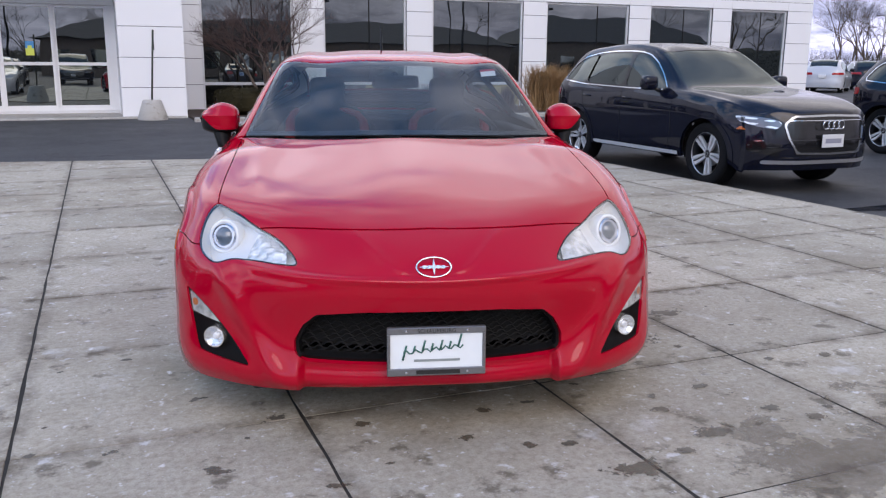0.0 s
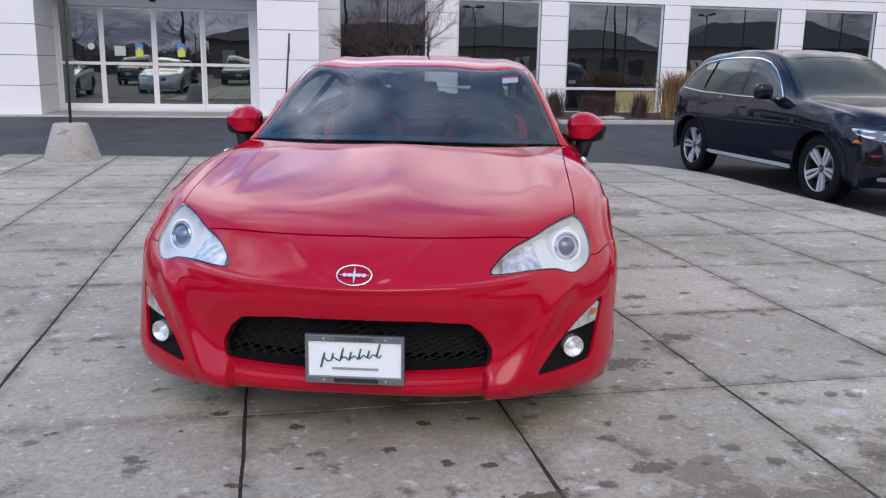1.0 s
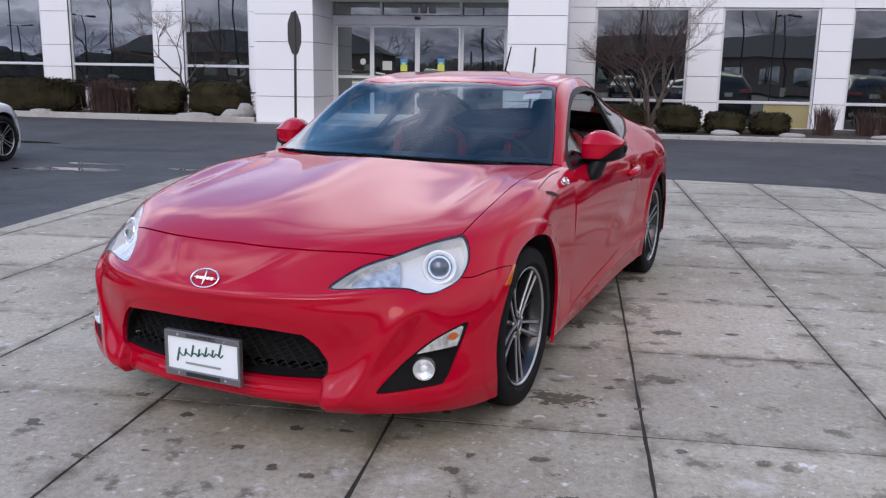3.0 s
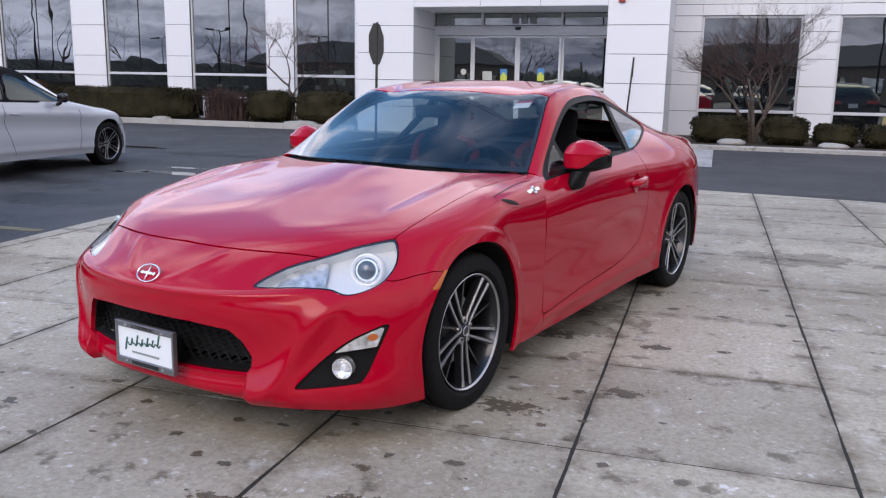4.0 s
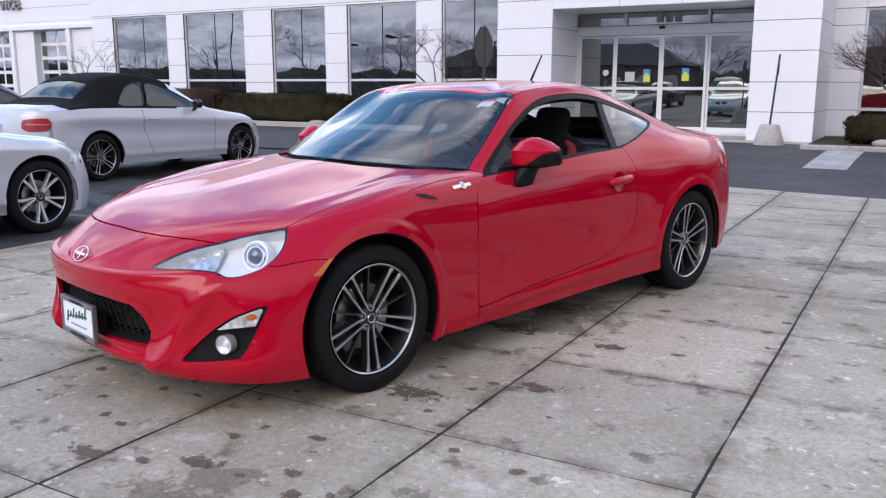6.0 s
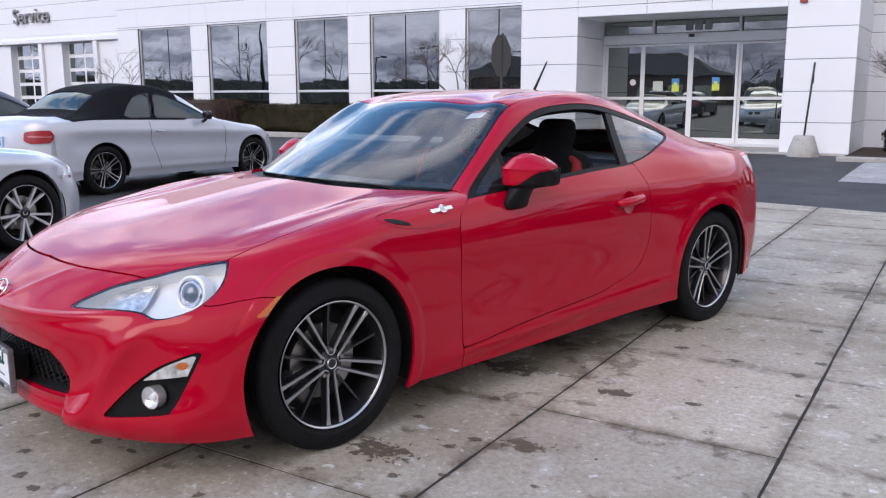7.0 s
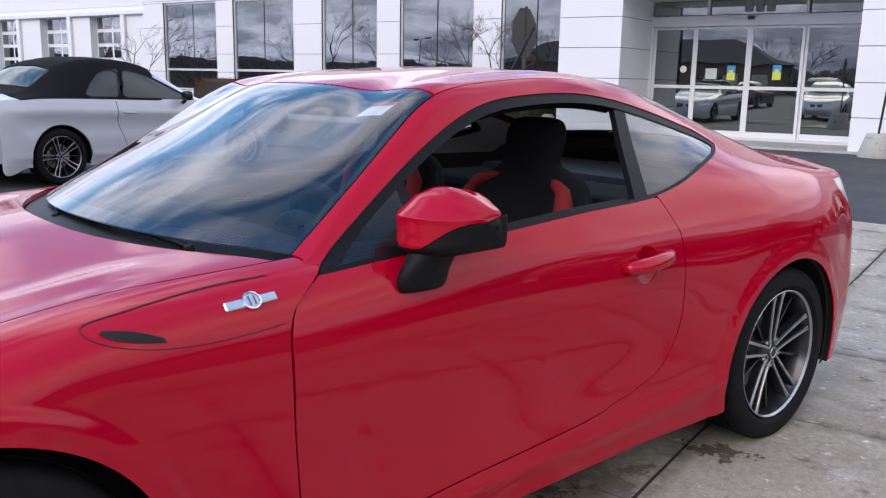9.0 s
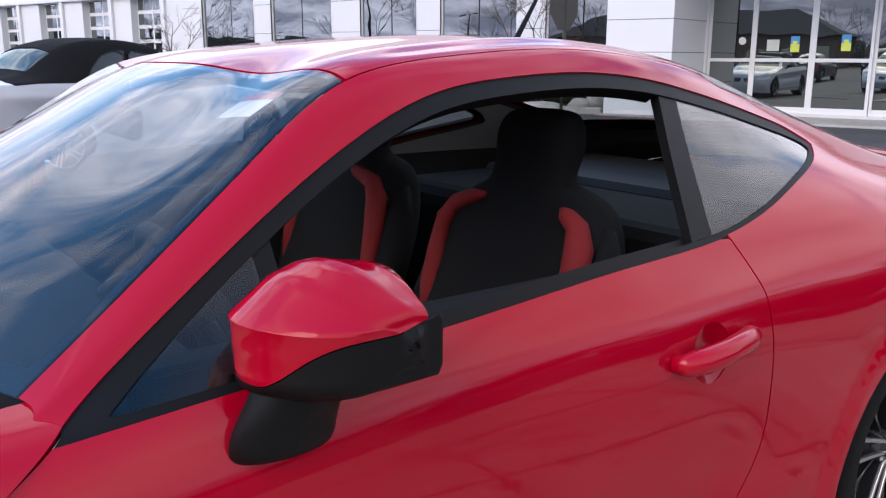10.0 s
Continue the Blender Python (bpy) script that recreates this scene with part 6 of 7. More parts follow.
def suv_front(car, sk):
    fwd = lambda f: (lambda s: np.where(s.P[:, 1] < -.35, f(s), -1))
    both_x = lambda f: mirror_x(f)
    shape = [(0, .835), (.46, .825), (.545, .745), (.51, .60), (.43, .45), (0, .44)]
    gi = both_x(inside(shape + [(-.3, .44), (-.3, .835)], 0, 2))
    g = part_mesh("grille", sk.cuts(fwd(gi)).moved(.004).mesh("grille", .01), GLOSS_BLACK, car, "black grille in a chrome frame")
    part_mesh("grille_frame", sk.cuts(fwd(lambda s: gi(s) + .014), fwd(lambda s: .006 - gi(s))).moved(.014).mesh("grille_frame", .018), mat("satin chrome", (.45, .46, .48), .22, 1.0), g)
    for k in range(7):
        z = .485 + .05 * k
        part_mesh("grille_slat", sk.cuts(fwd(gi), lambda s: .0065 - np.abs(Z(s) - z)).moved(.014).mesh("grille_slat", .012), CHROME if k > 4 else ALLOY_DARK, g)
    for k in range(4):
        b = bmesh.new()
        tube([(-.105 + .07 * k + .045 * math.cos(a), -1.0, .745 + .045 * math.sin(a)) for a in np.linspace(0, 2 * math.pi, 25)[:-1]], .007, 6, b, closed=True)
        part("badge_ring", smooth(b, 60), CHROME, g)
    pl = part("number_plate", box(-.152, .152, -1.015, -1.005, .505, .645, .004), mat("plate white", (.60, .61, .63), .4), car)
    part("plate_bar", box(-.11, .11, -1.018, -1.0155, .55, .60), mat("plate ink", (.25, .26, .32), .5), pl)
    part("plate_bracket", box(-.10, .10, -1.006, -.92, .53, .62), GLOSS_BLACK, pl)
    hl = both_x(inside(rounded([(.575, .745), (.60, .785), (.70, .815), (.84, .835), (.865, .80), (.80, .735), (.64, .70)], 3), 0, 2))
    h = sk.cuts(fwd(hl))
    for q in (1, -1):
        hh = h.cut(lambda s: q * X(s))
        lamp = part_mesh("headlamp", hh.moved(.003).mesh("headlamp", .006), mat("lamp shell", (.10, .11, .14), .1, .4, 1.0), car, "clear led headlamp")
        strip = hh.cut(lambda s: .011 - np.abs(Z(s) - .728 - (AX(s) - .7) * .25)).moved(.005)
        part_mesh("running_light", strip.mesh("running_light"), LAMP_CLEAR, lamp)
        strip = hh.cut(lambda s: .010 - np.abs(Z(s) - .79 - (AX(s) - .7) * .18)).moved(.005)
        part_mesh("running_light", strip.mesh("running_light"), LAMP_CLEAR, lamp)
        mk = sk.cuts(lambda s: q * X(s), lambda s: np.minimum.reduce([.018 - np.abs(Z(s) - .70), .06 - np.abs(Y(s) + .535), AX(s) - .7])).moved(.004)
        part_mesh("side_marker", mk.mesh("side_marker", .004), AMBER, car)
        ai = sk.cuts(fwd(inside([(q * .585, .55), (q * .82, .575), (q * .84, .46), (q * .60, .40)], 0, 2))).moved(.003)
        it = part_mesh("air_intake", ai.mesh("air_intake"), GLOSS_BLACK, car)
        for zz in (0, -.055, -.11):
            part_mesh("intake_strip", sk.cuts(fwd(inside([(q * .585, .56 + zz), (q * .83, .585 + zz), (q * .83, .570 + zz), (q * .585, .546 + zz)], 0, 2))).moved(.006).mesh("intake_strip"), CHROME if zz == 0 else ALLOY_DARK, it)
        for cy in (0, 2.84):
            rim = lambda s: np.hypot(Y(s) - cy, Z(s) - .365)
            fl = sk.cuts(lambda s: q * X(s), lambda s: AX(s) - .6, lambda s: rim(s) - .411, lambda s: .468 - rim(s), lambda s: Z(s) - .30).moved(.010)
            part_mesh("arch_flare", fl.mesh("arch_flare", .012), PAINT_BLACK, car)
        sl = sk.cuts(lambda s: q * X(s), lambda s: np.minimum.reduce([.022 - np.abs(Z(s) - .335), Y(s) - .45, 2.4 - Y(s)])).moved(.006)
        part_mesh("sill_trim", sl.mesh("sill_trim", .005), ALUMINIUM, car)
        part("roof_rail", tube([(q * .60, 1.35, 1.50), (q * .60, 1.5, 1.575), (q * .595, 2.2, 1.60), (q * .59, 2.9, 1.56), (q * .585, 3.1, 1.505)], .014, 8), ALUMINIUM, car)
    sk2 = sk.cuts(fwd(lambda s: np.minimum(.020 - np.abs(Z(s) - .345), .74 - AX(s)))).moved(.008)
    part_mesh("skid_plate", sk2.mesh("skid_plate", .01), mat("satin grey trim", (.30, .31, .33), .4, .5), car)
    suv_rear(car, sk)


def suv_rear(car, sk):
    for q in (1, -1):
        t = sk.cuts(lambda s: np.minimum.reduce([q * X(s) - .42, Y(s) - 3.36, .055 - np.abs(Z(s) - .985)])).moved(.004)
        part_mesh("tail_lamp", t.mesh("tail_lamp", .006), TAIL_RED, car, "red tail lamp")
    part("number_plate", box(-.155, .155, 3.74, 3.80, .80, .94, .004), mat("plate white", (.75, .76, .78), .4), car)


def suv(name, m, label, paint, group="", extras=suv_front):
    return road_car(name, m, label, paint, .93, SUV_ST, .97, .95, 2.84, .30, (.26, .44, .66, .84), (.80, .55, .36), (6.06 + 2, 9.0 + 1 - .05), (13.2, 15.0), SUV_SIDES, (.365, .245, "five", .86), SUV_DOORS, group, None, extras, SUV_GLASS, (.06, 1.25, PAINT_BLACK))


suv("suv", pose(7.52, 8.15, -.143), "black metallic sport utility vehicle with chrome window trim", PAINT_BLACK)
CON_ST = [(-.66, .665, .54, .65, .60), (-.48, .745, .60, .73, .685), (0, .825, .66, .81, .765), (.42, .885, .69, .87, .825), (.60, .93, .70, .90, .86),
          (1.0, 1.13, .64, 1.085, .885), (1.32, 1.295, .575, 1.25, .90), (1.6, 1.36, .555, 1.315, .91), (2.0, 1.385, .545, 1.335, .92), (2.4, 1.34, .535, 1.28, .93),
          (2.72, 1.19, .55, 1.13, .935), (2.95, 1.03, .60, 1.01, .935), (3.25, .985, .62, .97, .915), (3.5, .955, .60, .94, .88)]
CON_ST = [(y, zt * 1.04, xr, zr * 1.04, belt * 1.03) for y, zt, xr, zr, belt in CON_ST]
CON_SIDES = [[(.80, .945), (1.05, 1.075), (1.3, 1.20), (1.5, 1.275), (1.64, 1.30), (1.72, 1.30), (1.845, .975)], [(1.90, .98), (1.785, 1.305), (1.92, 1.30), (2.08, 1.25), (2.24, 1.12), (2.36, .985)]]
CON_DOORS = [[(.62, .84), (.60, .5), (.66, .27)], [(1.97, .93), (1.98, .7), (1.88, .45), (1.82, .27)]]


def con_lights(car, sk):
    aft = lambda f: (lambda s: np.minimum(f(s), Y(s) - 3.36 - .5 * np.abs(Z(s) - .79)))
    fwd = lambda f: (lambda s: np.where(s.P[:, 1] < -.3, f(s), -1))
    for q in (1, -1):
        t = sk.cuts(aft(inside([(q * .50, .835), (q * .70, .855), (q * .95, .845), (q * .95, .715), (q * .60, .69), (q * .50, .72)], 0, 2))).moved(.014)
        tl = part_mesh("tail_lamp", t.mesh("tail_lamp", .012), TAIL_RED, car, "red tail lamp")
        strip_lit = sk.cuts(aft(inside([(q * .54, .785), (q * .92, .795), (q * .92, .772), (q * .54, .765)], 0, 2))).moved(.028)
        part_mesh("lamp_strip", strip_lit.mesh("lamp_strip", .003), mat("pale lamp strip", (.62, .12, .13), .15, 0, 1.0), tl)
        h = sk.cuts(fwd(inside([(q * .42, .64), (q * .80, .665), (q * .82, .60), (q * .46, .565)], 0, 2))).moved(.005)
        part_mesh("headlamp", h.mesh("headlamp", .008), LAMP_CLEAR, car, "clear headlamp")
        k = sk.cuts(fwd(inside([(q * .03, .60), (q * .24, .61), (q * .26, .50), (q * .05, .49)], 0, 2))).moved(.006)
        part_mesh("grille", k.mesh("grille", .008), GLOSS_BLACK, car)
        mk = sk.cuts(lambda s: q * X(s), lambda s: np.minimum.reduce([.045 - np.abs(Z(s) - .53 + (Y(s) + .42)), .016 - np.abs(Y(s) + .50), AX(s) - .5])).moved(.004)
        if len(mk.F):
            part_mesh("side_marker", mk.mesh("side_marker", .004), TAIL_RED, car)
    pl = part("number_plate", box(-.155, .155, 3.60, 3.655, .62, .78, .004), mat("blue plate", (.45, .62, .85), .4), car)
    part("plate_bar", box(-.11, .11, 3.655, 3.6575, .67, .73), mat("plate ink blue", (.05, .1, .3), .5), pl)


def con_shape(P, N, R, C):
    """A raised shoulder line, hollow doors and a sill fold along the sides."""
    x, y, z = np.abs(P[..., 0]), P[..., 1], P[..., 2]
    side = step(x, .70, .80) * step(y, -.35, .1) * (1 - step(y, 3.0, 3.4))
    line = .735 + .032 * y
    d = .016 * np.maximum(0, 1 - np.abs(z - line) / .07) - .020 * bump(z, line - .15, .11)
    d = d + .016 * np.maximum(0, 1 - np.abs(z - .30 - .012 * y) / .05)
    return P + N * (d * side)[..., None]


def convertible(name, m, label, paint, group="", cloth=15.9, style="double"):
    return road_car(name, m, label, paint, .875, CON_ST, .78, .96, 2.69, .205, (.17, .33, .50, .61), (.82, .58, .30), (8.05, 9.95), (13.55, 14.75), CON_SIDES, (.318, .232, style, .82), CON_DOORS, group, cloth, con_lights, None, (.16, .85, GLOSS_BLACK), con_shape)


convertible("convertible", pose(-6.37, 10.70, -.02, 0, 0, 180), "white convertible with a closed black cloth roof", PAINT_WHITE, style="coupe")
convertible("saloon_car", pose(-3.42, 5.02, -.02, 0, 0, 180), "silver blue saloon car parked beside the apron", PAINT_SILVER, cloth=None)
copy_a = convertible("saloon_car", pose(-9.6, 10.2, -.02, 0, 0, 180), "dark violet grey saloon car", PAINT_DARK, cloth=None)
SUV2 = suv("suv", pose(12.68, 7.41, -.143), "black sport utility vehicle parked behind another", PAINT_BLACK)
suv("suv", pose(34.5, 33.3, -.05, 0, 0, 128), "white sport utility vehicle far across the car park", PAINT_WHITE, extras=suv_rear)
copy_thing(SUV2, pose(40.5, 37.2, -.05, 0, 0, 142))


# ---- kerbs, planting beds and paving by the showroom ----
KERB = ground_mat("kerb concrete", (0.40, 0.385, 0.36), (0.27, 0.25, 0.22), (0.46, 0.45, 0.43), (0.6, 0.6, 0.6), 14, .8, 45, .8)
MULCH = mat("brown bark mulch", (.045, .028, .02), .95, var=.5, vscale=25, bump=.8, bscale=60)


def strip(name, pts, z0, z1, material, label, category, width=None, bevel=.02):
    return tagged(part(name, prism(pts, z0, z1, bevel=bevel), material, None), label, category, kind="structure")


strip("kerb_east", [(1.95, 17.75), (21.5, 17.35), (21.5, 17.52), (1.95, 17.92)], -.1, .15, KERB, "pale concrete kerb along the planting bed", "kerb")
strip("bed_east", [(1.99, 17.92), (21.5, 17.52), (21.5, 21.84), (1.99, 21.84)], -.1, .11, MULCH, "brown mulch planting bed under the windows", "planting bed", bevel=0)
strip("kerb_west", [(-26, 20.35), (-5.9, 19.35), (-5.3, 19.35), (-5.3, 19.52), (-5.9, 19.52), (-26, 20.52)], -.1, .20, KERB, "pale concrete kerb along the planting bed", "kerb")
strip("bed_west", [(-26, 20.52), (-5.9, 19.52), (-5.3, 19.52), (-5.3, 21.74), (-26, 21.74)], -.1, .17, MULCH, "brown mulch planting bed under the windows", "planting bed", bevel=0)
strip("pavement_entrance", [(-5.24, 19.22), (1.94, 19.15), (1.94, 19.38), (OX1, 19.38), (OX1, 21.0), (OX0, 21.0), (OX0, 19.38), (-5.24, 19.38)], -.1, .10, KERB, "concrete step at the entrance", "pavement")
pad = bmesh.new()
gp = [[pad.verts.new((2.42 + .62 * i / 3 + .02 * j / 8, 14.3 + 3.4 * j / 8, ground_z(2.7, 14.3 + 3.4 * j / 8) + .006)) for i in range(4)] for j in range(9)]
for j in range(8):
    for i in range(3):
        pad.faces.new((gp[j][i], gp[j][i + 1], gp[j + 1][i + 1], gp[j + 1][i]))
tagged(part("pavement_patch", pad, ground_mat("worn patch", (.42, .41, .40), (.16, .16, .16), (.60, .60, .60), (.72, .72, .72), 9, .8, 45, 2.0), None), "worn pale patch in the asphalt", "pavement", kind="structure")


def rock(at, r):
    b = bmesh.new()
    bmesh.ops.create_icosphere(b, subdivisions=2, radius=1)
    for v in b.verts:
        k = 1 + .22 * noise.noise(v.co * 1.7 + Vector(at))
        v.co = Vector((v.co.x * r[0] * k, v.co.y * r[1] * k, v.co.z * r[2] * k))
    ob = part("rock", smooth(b, 50), KERB, None)
    ob.location = at
    return tagged(ob, "pale rough landscaping stone lying in the mulch", "rock", "stones in the planting beds")


for x, y, sx, sz in ((-7.0, 19.85, .5, .09), (-11.2, 20.0, .35, .09), (-6.0, 19.8, .28, .16), (-5.75, 20.0, .2, .26), (5.3, 18.4, .3, .07), (6.6, 18.2, .28, .06), (8.4, 18.2, .33, .06), (3.4, 18.5, .3, .08)):
    rock((x, y, .13 + sz * .5), (sx, .25, sz))


# ---- planting ----
LEAF = mat("clipped hedge leaves", (.026, .022, .011), .7, spec=.08, var=.5, vscale=3, per_object=.1)
LEAF_BROWN = mat("winter brown leaves", (.065, .035, .02), .8, spec=.1, var=.4, vscale=4)
BARK = mat("grey brown bark", (.10, .075, .062), .9, var=.3, vscale=12, bump=.5, bscale=60)
TWIG = mat("reddish twigs", (.075, .042, .037), .9, var=.3, vscale=6)
STRAW = mat("dry straw grass", (.30, .175, .08), .9, var=.35, vscale=8)


def leaf_cloud(b, n, place, size, rng, up=.4):
    for _ in range(n):
        p = place(rng)
        d = Vector((rng.gauss(0, 1), rng.gauss(0, 1), rng.gauss(0, 1) + up)).normalized()
        a = d.orthogonal().normalized()
        c = d.cross(a)
        s = size * rng.uniform(.6, 1.3)
        b.faces.new([b.verts.new(p + a * s), b.verts.new(p + c * s * .55), b.verts.new(p - a * s), b.verts.new(p - c * s * .55)])


def hedge(x0, x1, y0, y1, z0, z1, seed, material, label):
    rng = random.Random(seed)
    h = thing("hedge", Matrix.Translation(((x0 + x1) / 2, (y0 + y1) / 2, z0)), label, "hedge", "clipped shrubs along the showroom")
    W, D, H = (x1 - x0) / 2, (y1 - y0) / 2, z1 - z0
    core = bmesh.new()
    bmesh.ops.create_icosphere(core, subdivisions=4, radius=1)
    sq = lambda v, e: math.copysign(abs(v) ** e, v)
    e = .35 if W > .8 else .6
    lump = lambda v: 1 + .05 * noise.noise(Vector((v.x * W * 2.3 + seed, v.y * 2, v.z * 2.2))) + .03 * noise.noise(Vector((v.x * W * 6, v.y * 6, v.z * 6 + seed)))
    for v in core.verts:
        k = lump(v.co)
        v.co = Vector((sq(v.co.x, e) * W * .94 * k, sq(v.co.y, e) * D * .9 * k, H * .5 + sq(v.co.z, e) * H * .47 * k))
    part("core", core, LEAF if material is LEAF else MULCH, h)
    b = bmesh.new()

    def place(r):
        d = Vector((r.gauss(0, 1), r.gauss(0, 1), r.gauss(0, 1))).normalized()
        k = lump(d) * r.uniform(.93, 1.04)
        return Vector((sq(d.x, e) * W * k, sq(d.y, e) * D * k, max(.01, H * .5 + sq(d.z, e) * H * .5 * k)))
    leaf_cloud(b, int(1500 * max(.6, W * 1.2)), place, .03, rng)
    tagged(part("leaf_mass", b, material, h), kind="stuff")
    return h


for x0, x1, m_ in ((-15.4, -10.2, LEAF), (-8.75, -7.45, LEAF), (-7.35, -5.75, LEAF), (-13.4, -12.5, LEAF)):
    hedge(x0, x1, 19.9, 20.8, .16, 1.02, int(x0 * 10), m_, "dark green clipped evergreen hedge in brown mulch")
for x0, x1 in ((2.55, 3.75), (3.98, 4.95), (5.0, 5.86), (5.95, 6.78)):
    hedge(x0, x1, 18.9, 19.8, .10, .70 if x0 < 4.5 else .58, int(x0 * 10), LEAF, "rounded dark green clipped shrub in mulch")
hedge(-18.6, -15.6, 20.2, 20.9, .16, 1.15, 5, LEAF_BROWN, "leafless brown hedge under the windows")


def bare_tree(at, height, spread, seed, stems=1, levels=5, label="bare young tree with fine grey branches", twig=TWIG, group="bare trees by the showroom", thin=1.0, first=.35):
    """A tree without leaves: stems that fork again and again."""
    rng = random.Random(seed)
    t = thing("tree", Matrix.Translation(at), label, "tree", group)
    trunk, crown = bmesh.new(), bmesh.new()

    def grow(p, d, length, r, level):
        pts, rad = [p], [r]
        q, v = p.copy(), d.copy()
        for k in range(3):
            v = (v + Vector((rng.gauss(0, .10), rng.gauss(0, .10), rng.gauss(.03, .06)))).normalized()
            q = q + v * length / 3
            pts.append(q.copy())
            rad.append(r * (1 - .13 * (k + 1)))
        tube(pts, rad, 6 if level < 2 else 3, trunk if level < 2 else crown, ends=False)
        if level >= levels:
            return
        n = 2 if level == 0 and stems > 1 else rng.choice((2, 3, 3))
        for _ in range(n + (1 if level > 1 else 0)):
            w = Vector((rng.gauss(0, 1), rng.gauss(0, 1), rng.gauss(0, .5))).normalized()
            dd = (v * 1.0 + w * spread).normalized()
            if dd.z < .05:
                dd.z = .12
            s = rng.uniform(.55, .85)
            start = pts[rng.choice((2, 3, 3))]
            grow(start.copy(), dd, length * s, r * rng.uniform(.45, .62), level + 1)
    for k in range(stems):
        a = 2 * math.pi * k / stems + rng.uniform(-.3, .3)
        lean = .28 if stems > 1 else .05
        grow(Vector((.05 * math.cos(a), .05 * math.sin(a), 0)), Vector((lean * math.cos(a), lean * math.sin(a), 1)).normalized(), height * first, .035 * thin * height / 2.6, 0)
    part("trunk", smooth(trunk, 60), BARK, t)
    tagged(part("branch_mass", smooth(crown, 60), twig, t), kind="stuff")
    return t


bare_tree((-7.55, 20.4, .15), 2.7, .75, 3, 1, 6, "small bare tree among the hedges", first=.36, thin=1.3)
bare_tree((3.85, 19.9, .08), 2.6, .60, 8, 5, 6, "multi-stemmed bare crab apple in front of a window", first=.36, thin=1.5)
bare_tree((-21.4, 20.6, .15), 2.8, .65, 12, 3, 4, "small bare ornamental tree by the service bays", first=.36)


def tuft(at, height, width, n, seed, material, label, name="ornamental_grass", cat="grass"):
    rng = random.Random(seed)
    g = thing(name, Matrix.Translation(at), label, cat, "shrubs in the planting beds")
    b = bmesh.new()
    for _ in range(n):
        a, l = rng.uniform(0, 2 * math.pi), rng.uniform(.55, 1.0)
        o = Vector((rng.gauss(0, width * .16), rng.gauss(0, width * .16), 0))
        d = Vector((math.cos(a), math.sin(a), 0))
        sp = rng.uniform(.1, .55) * width
        p = [o, o + d * sp * .35 + Vector((0, 0, height * l * .6)), o + d * sp + Vector((0, 0, height * l))]
        wv = Vector((-d.y, d.x, 0)) * .008
        va = [b.verts.new(p[0] + wv), b.verts.new(p[0] - wv), b.verts.new(p[1] - wv), b.verts.new(p[1] + wv), b.verts.new(p[2])]
        b.faces.new(va[:4])
        b.faces.new((va[3], va[2], va[4]))
    tagged(part("blade_mass", b, material, g), kind="stuff")


tuft((10.8, 19.5, .1), 1.22, 1.35, 1700, 1, STRAW, "tall dry straw-coloured ornamental grass clump")
for x, y, s, sd in ((7.55, 19.6, .7, 4), (8.45, 19.7, .6, 5), (8.95, 19.8, .55, 6), (9.7, 19.6, .65, 7), (12.9, 19.6, .6, 9), (-9.6, 20.2, 1.0, 10), (-9.1, 20.3, .9, 11), (-16.0, 20.3, 1.1, 12), (-15.5, 20.1, 1.0, 13)):
    tuft((x, y, .12), s, .9 if x < 0 else .55, 800 if x < 0 else 260, sd, TWIG, "bare reddish twiggy shrub in the mulch", "bare_shrub", "shrub")


# ---- sign posts in concrete feet ----
def sign_post(at, top, pole_h, lean, sign, label):
    s = thing("sign_post", Matrix.Translation(at), label, "sign post", "posts in concrete feet")
    g = top / .45
    part("concrete_foot", smooth(lathe([(.335 * g, -.03), (.33 * g, .06), (.212 * g, .435 * g), (.19 * g, .455 * g), (.0, .458 * g)], 24, "Z"), 30), KERB, s, "tapered concrete foot")
    part("post", tube([(0, 0, .43 * g), (lean[0], lean[1], pole_h)], .019, 8), mat("dark green post", (.035, .045, .035), .6, .3), s)
    if sign:
        b = bmesh.new()
        ring = [(math.cos(a) * .30, math.sin(a) * .30) for a in [math.pi / 8 + k * math.pi / 4 for k in range(8)]]
        prism(ring, -.002, .002, b)
        b.transform(Matrix.Translation((lean[0], lean[1] - .03, pole_h - .3)) @ Euler((radians(90), 0, radians(sign))).to_matrix().to_4x4())
        part("sign_plate", b, mat("sign back", (.09, .085, .08), .6, .5), s, "grey back of an eight-sided sign")


sign_post((-1.58, 11.45, .0), .45, 2.08, (.02, 0), 90, "eight-sided road sign on a post in a concrete foot")
sign_post((1.22, 18.8, .062), .40, 1.80, (.10, 0), 0, "bare thin post leaning in a concrete foot")
edge = part("sign_plate", box(-.012, .012, -.01, .01, -.2, .2), mat("dark sign edge", (.02, .02, .02), .7), bpy.data.objects["sign_post.001"])
edge.location = (.095, 0, 1.60)


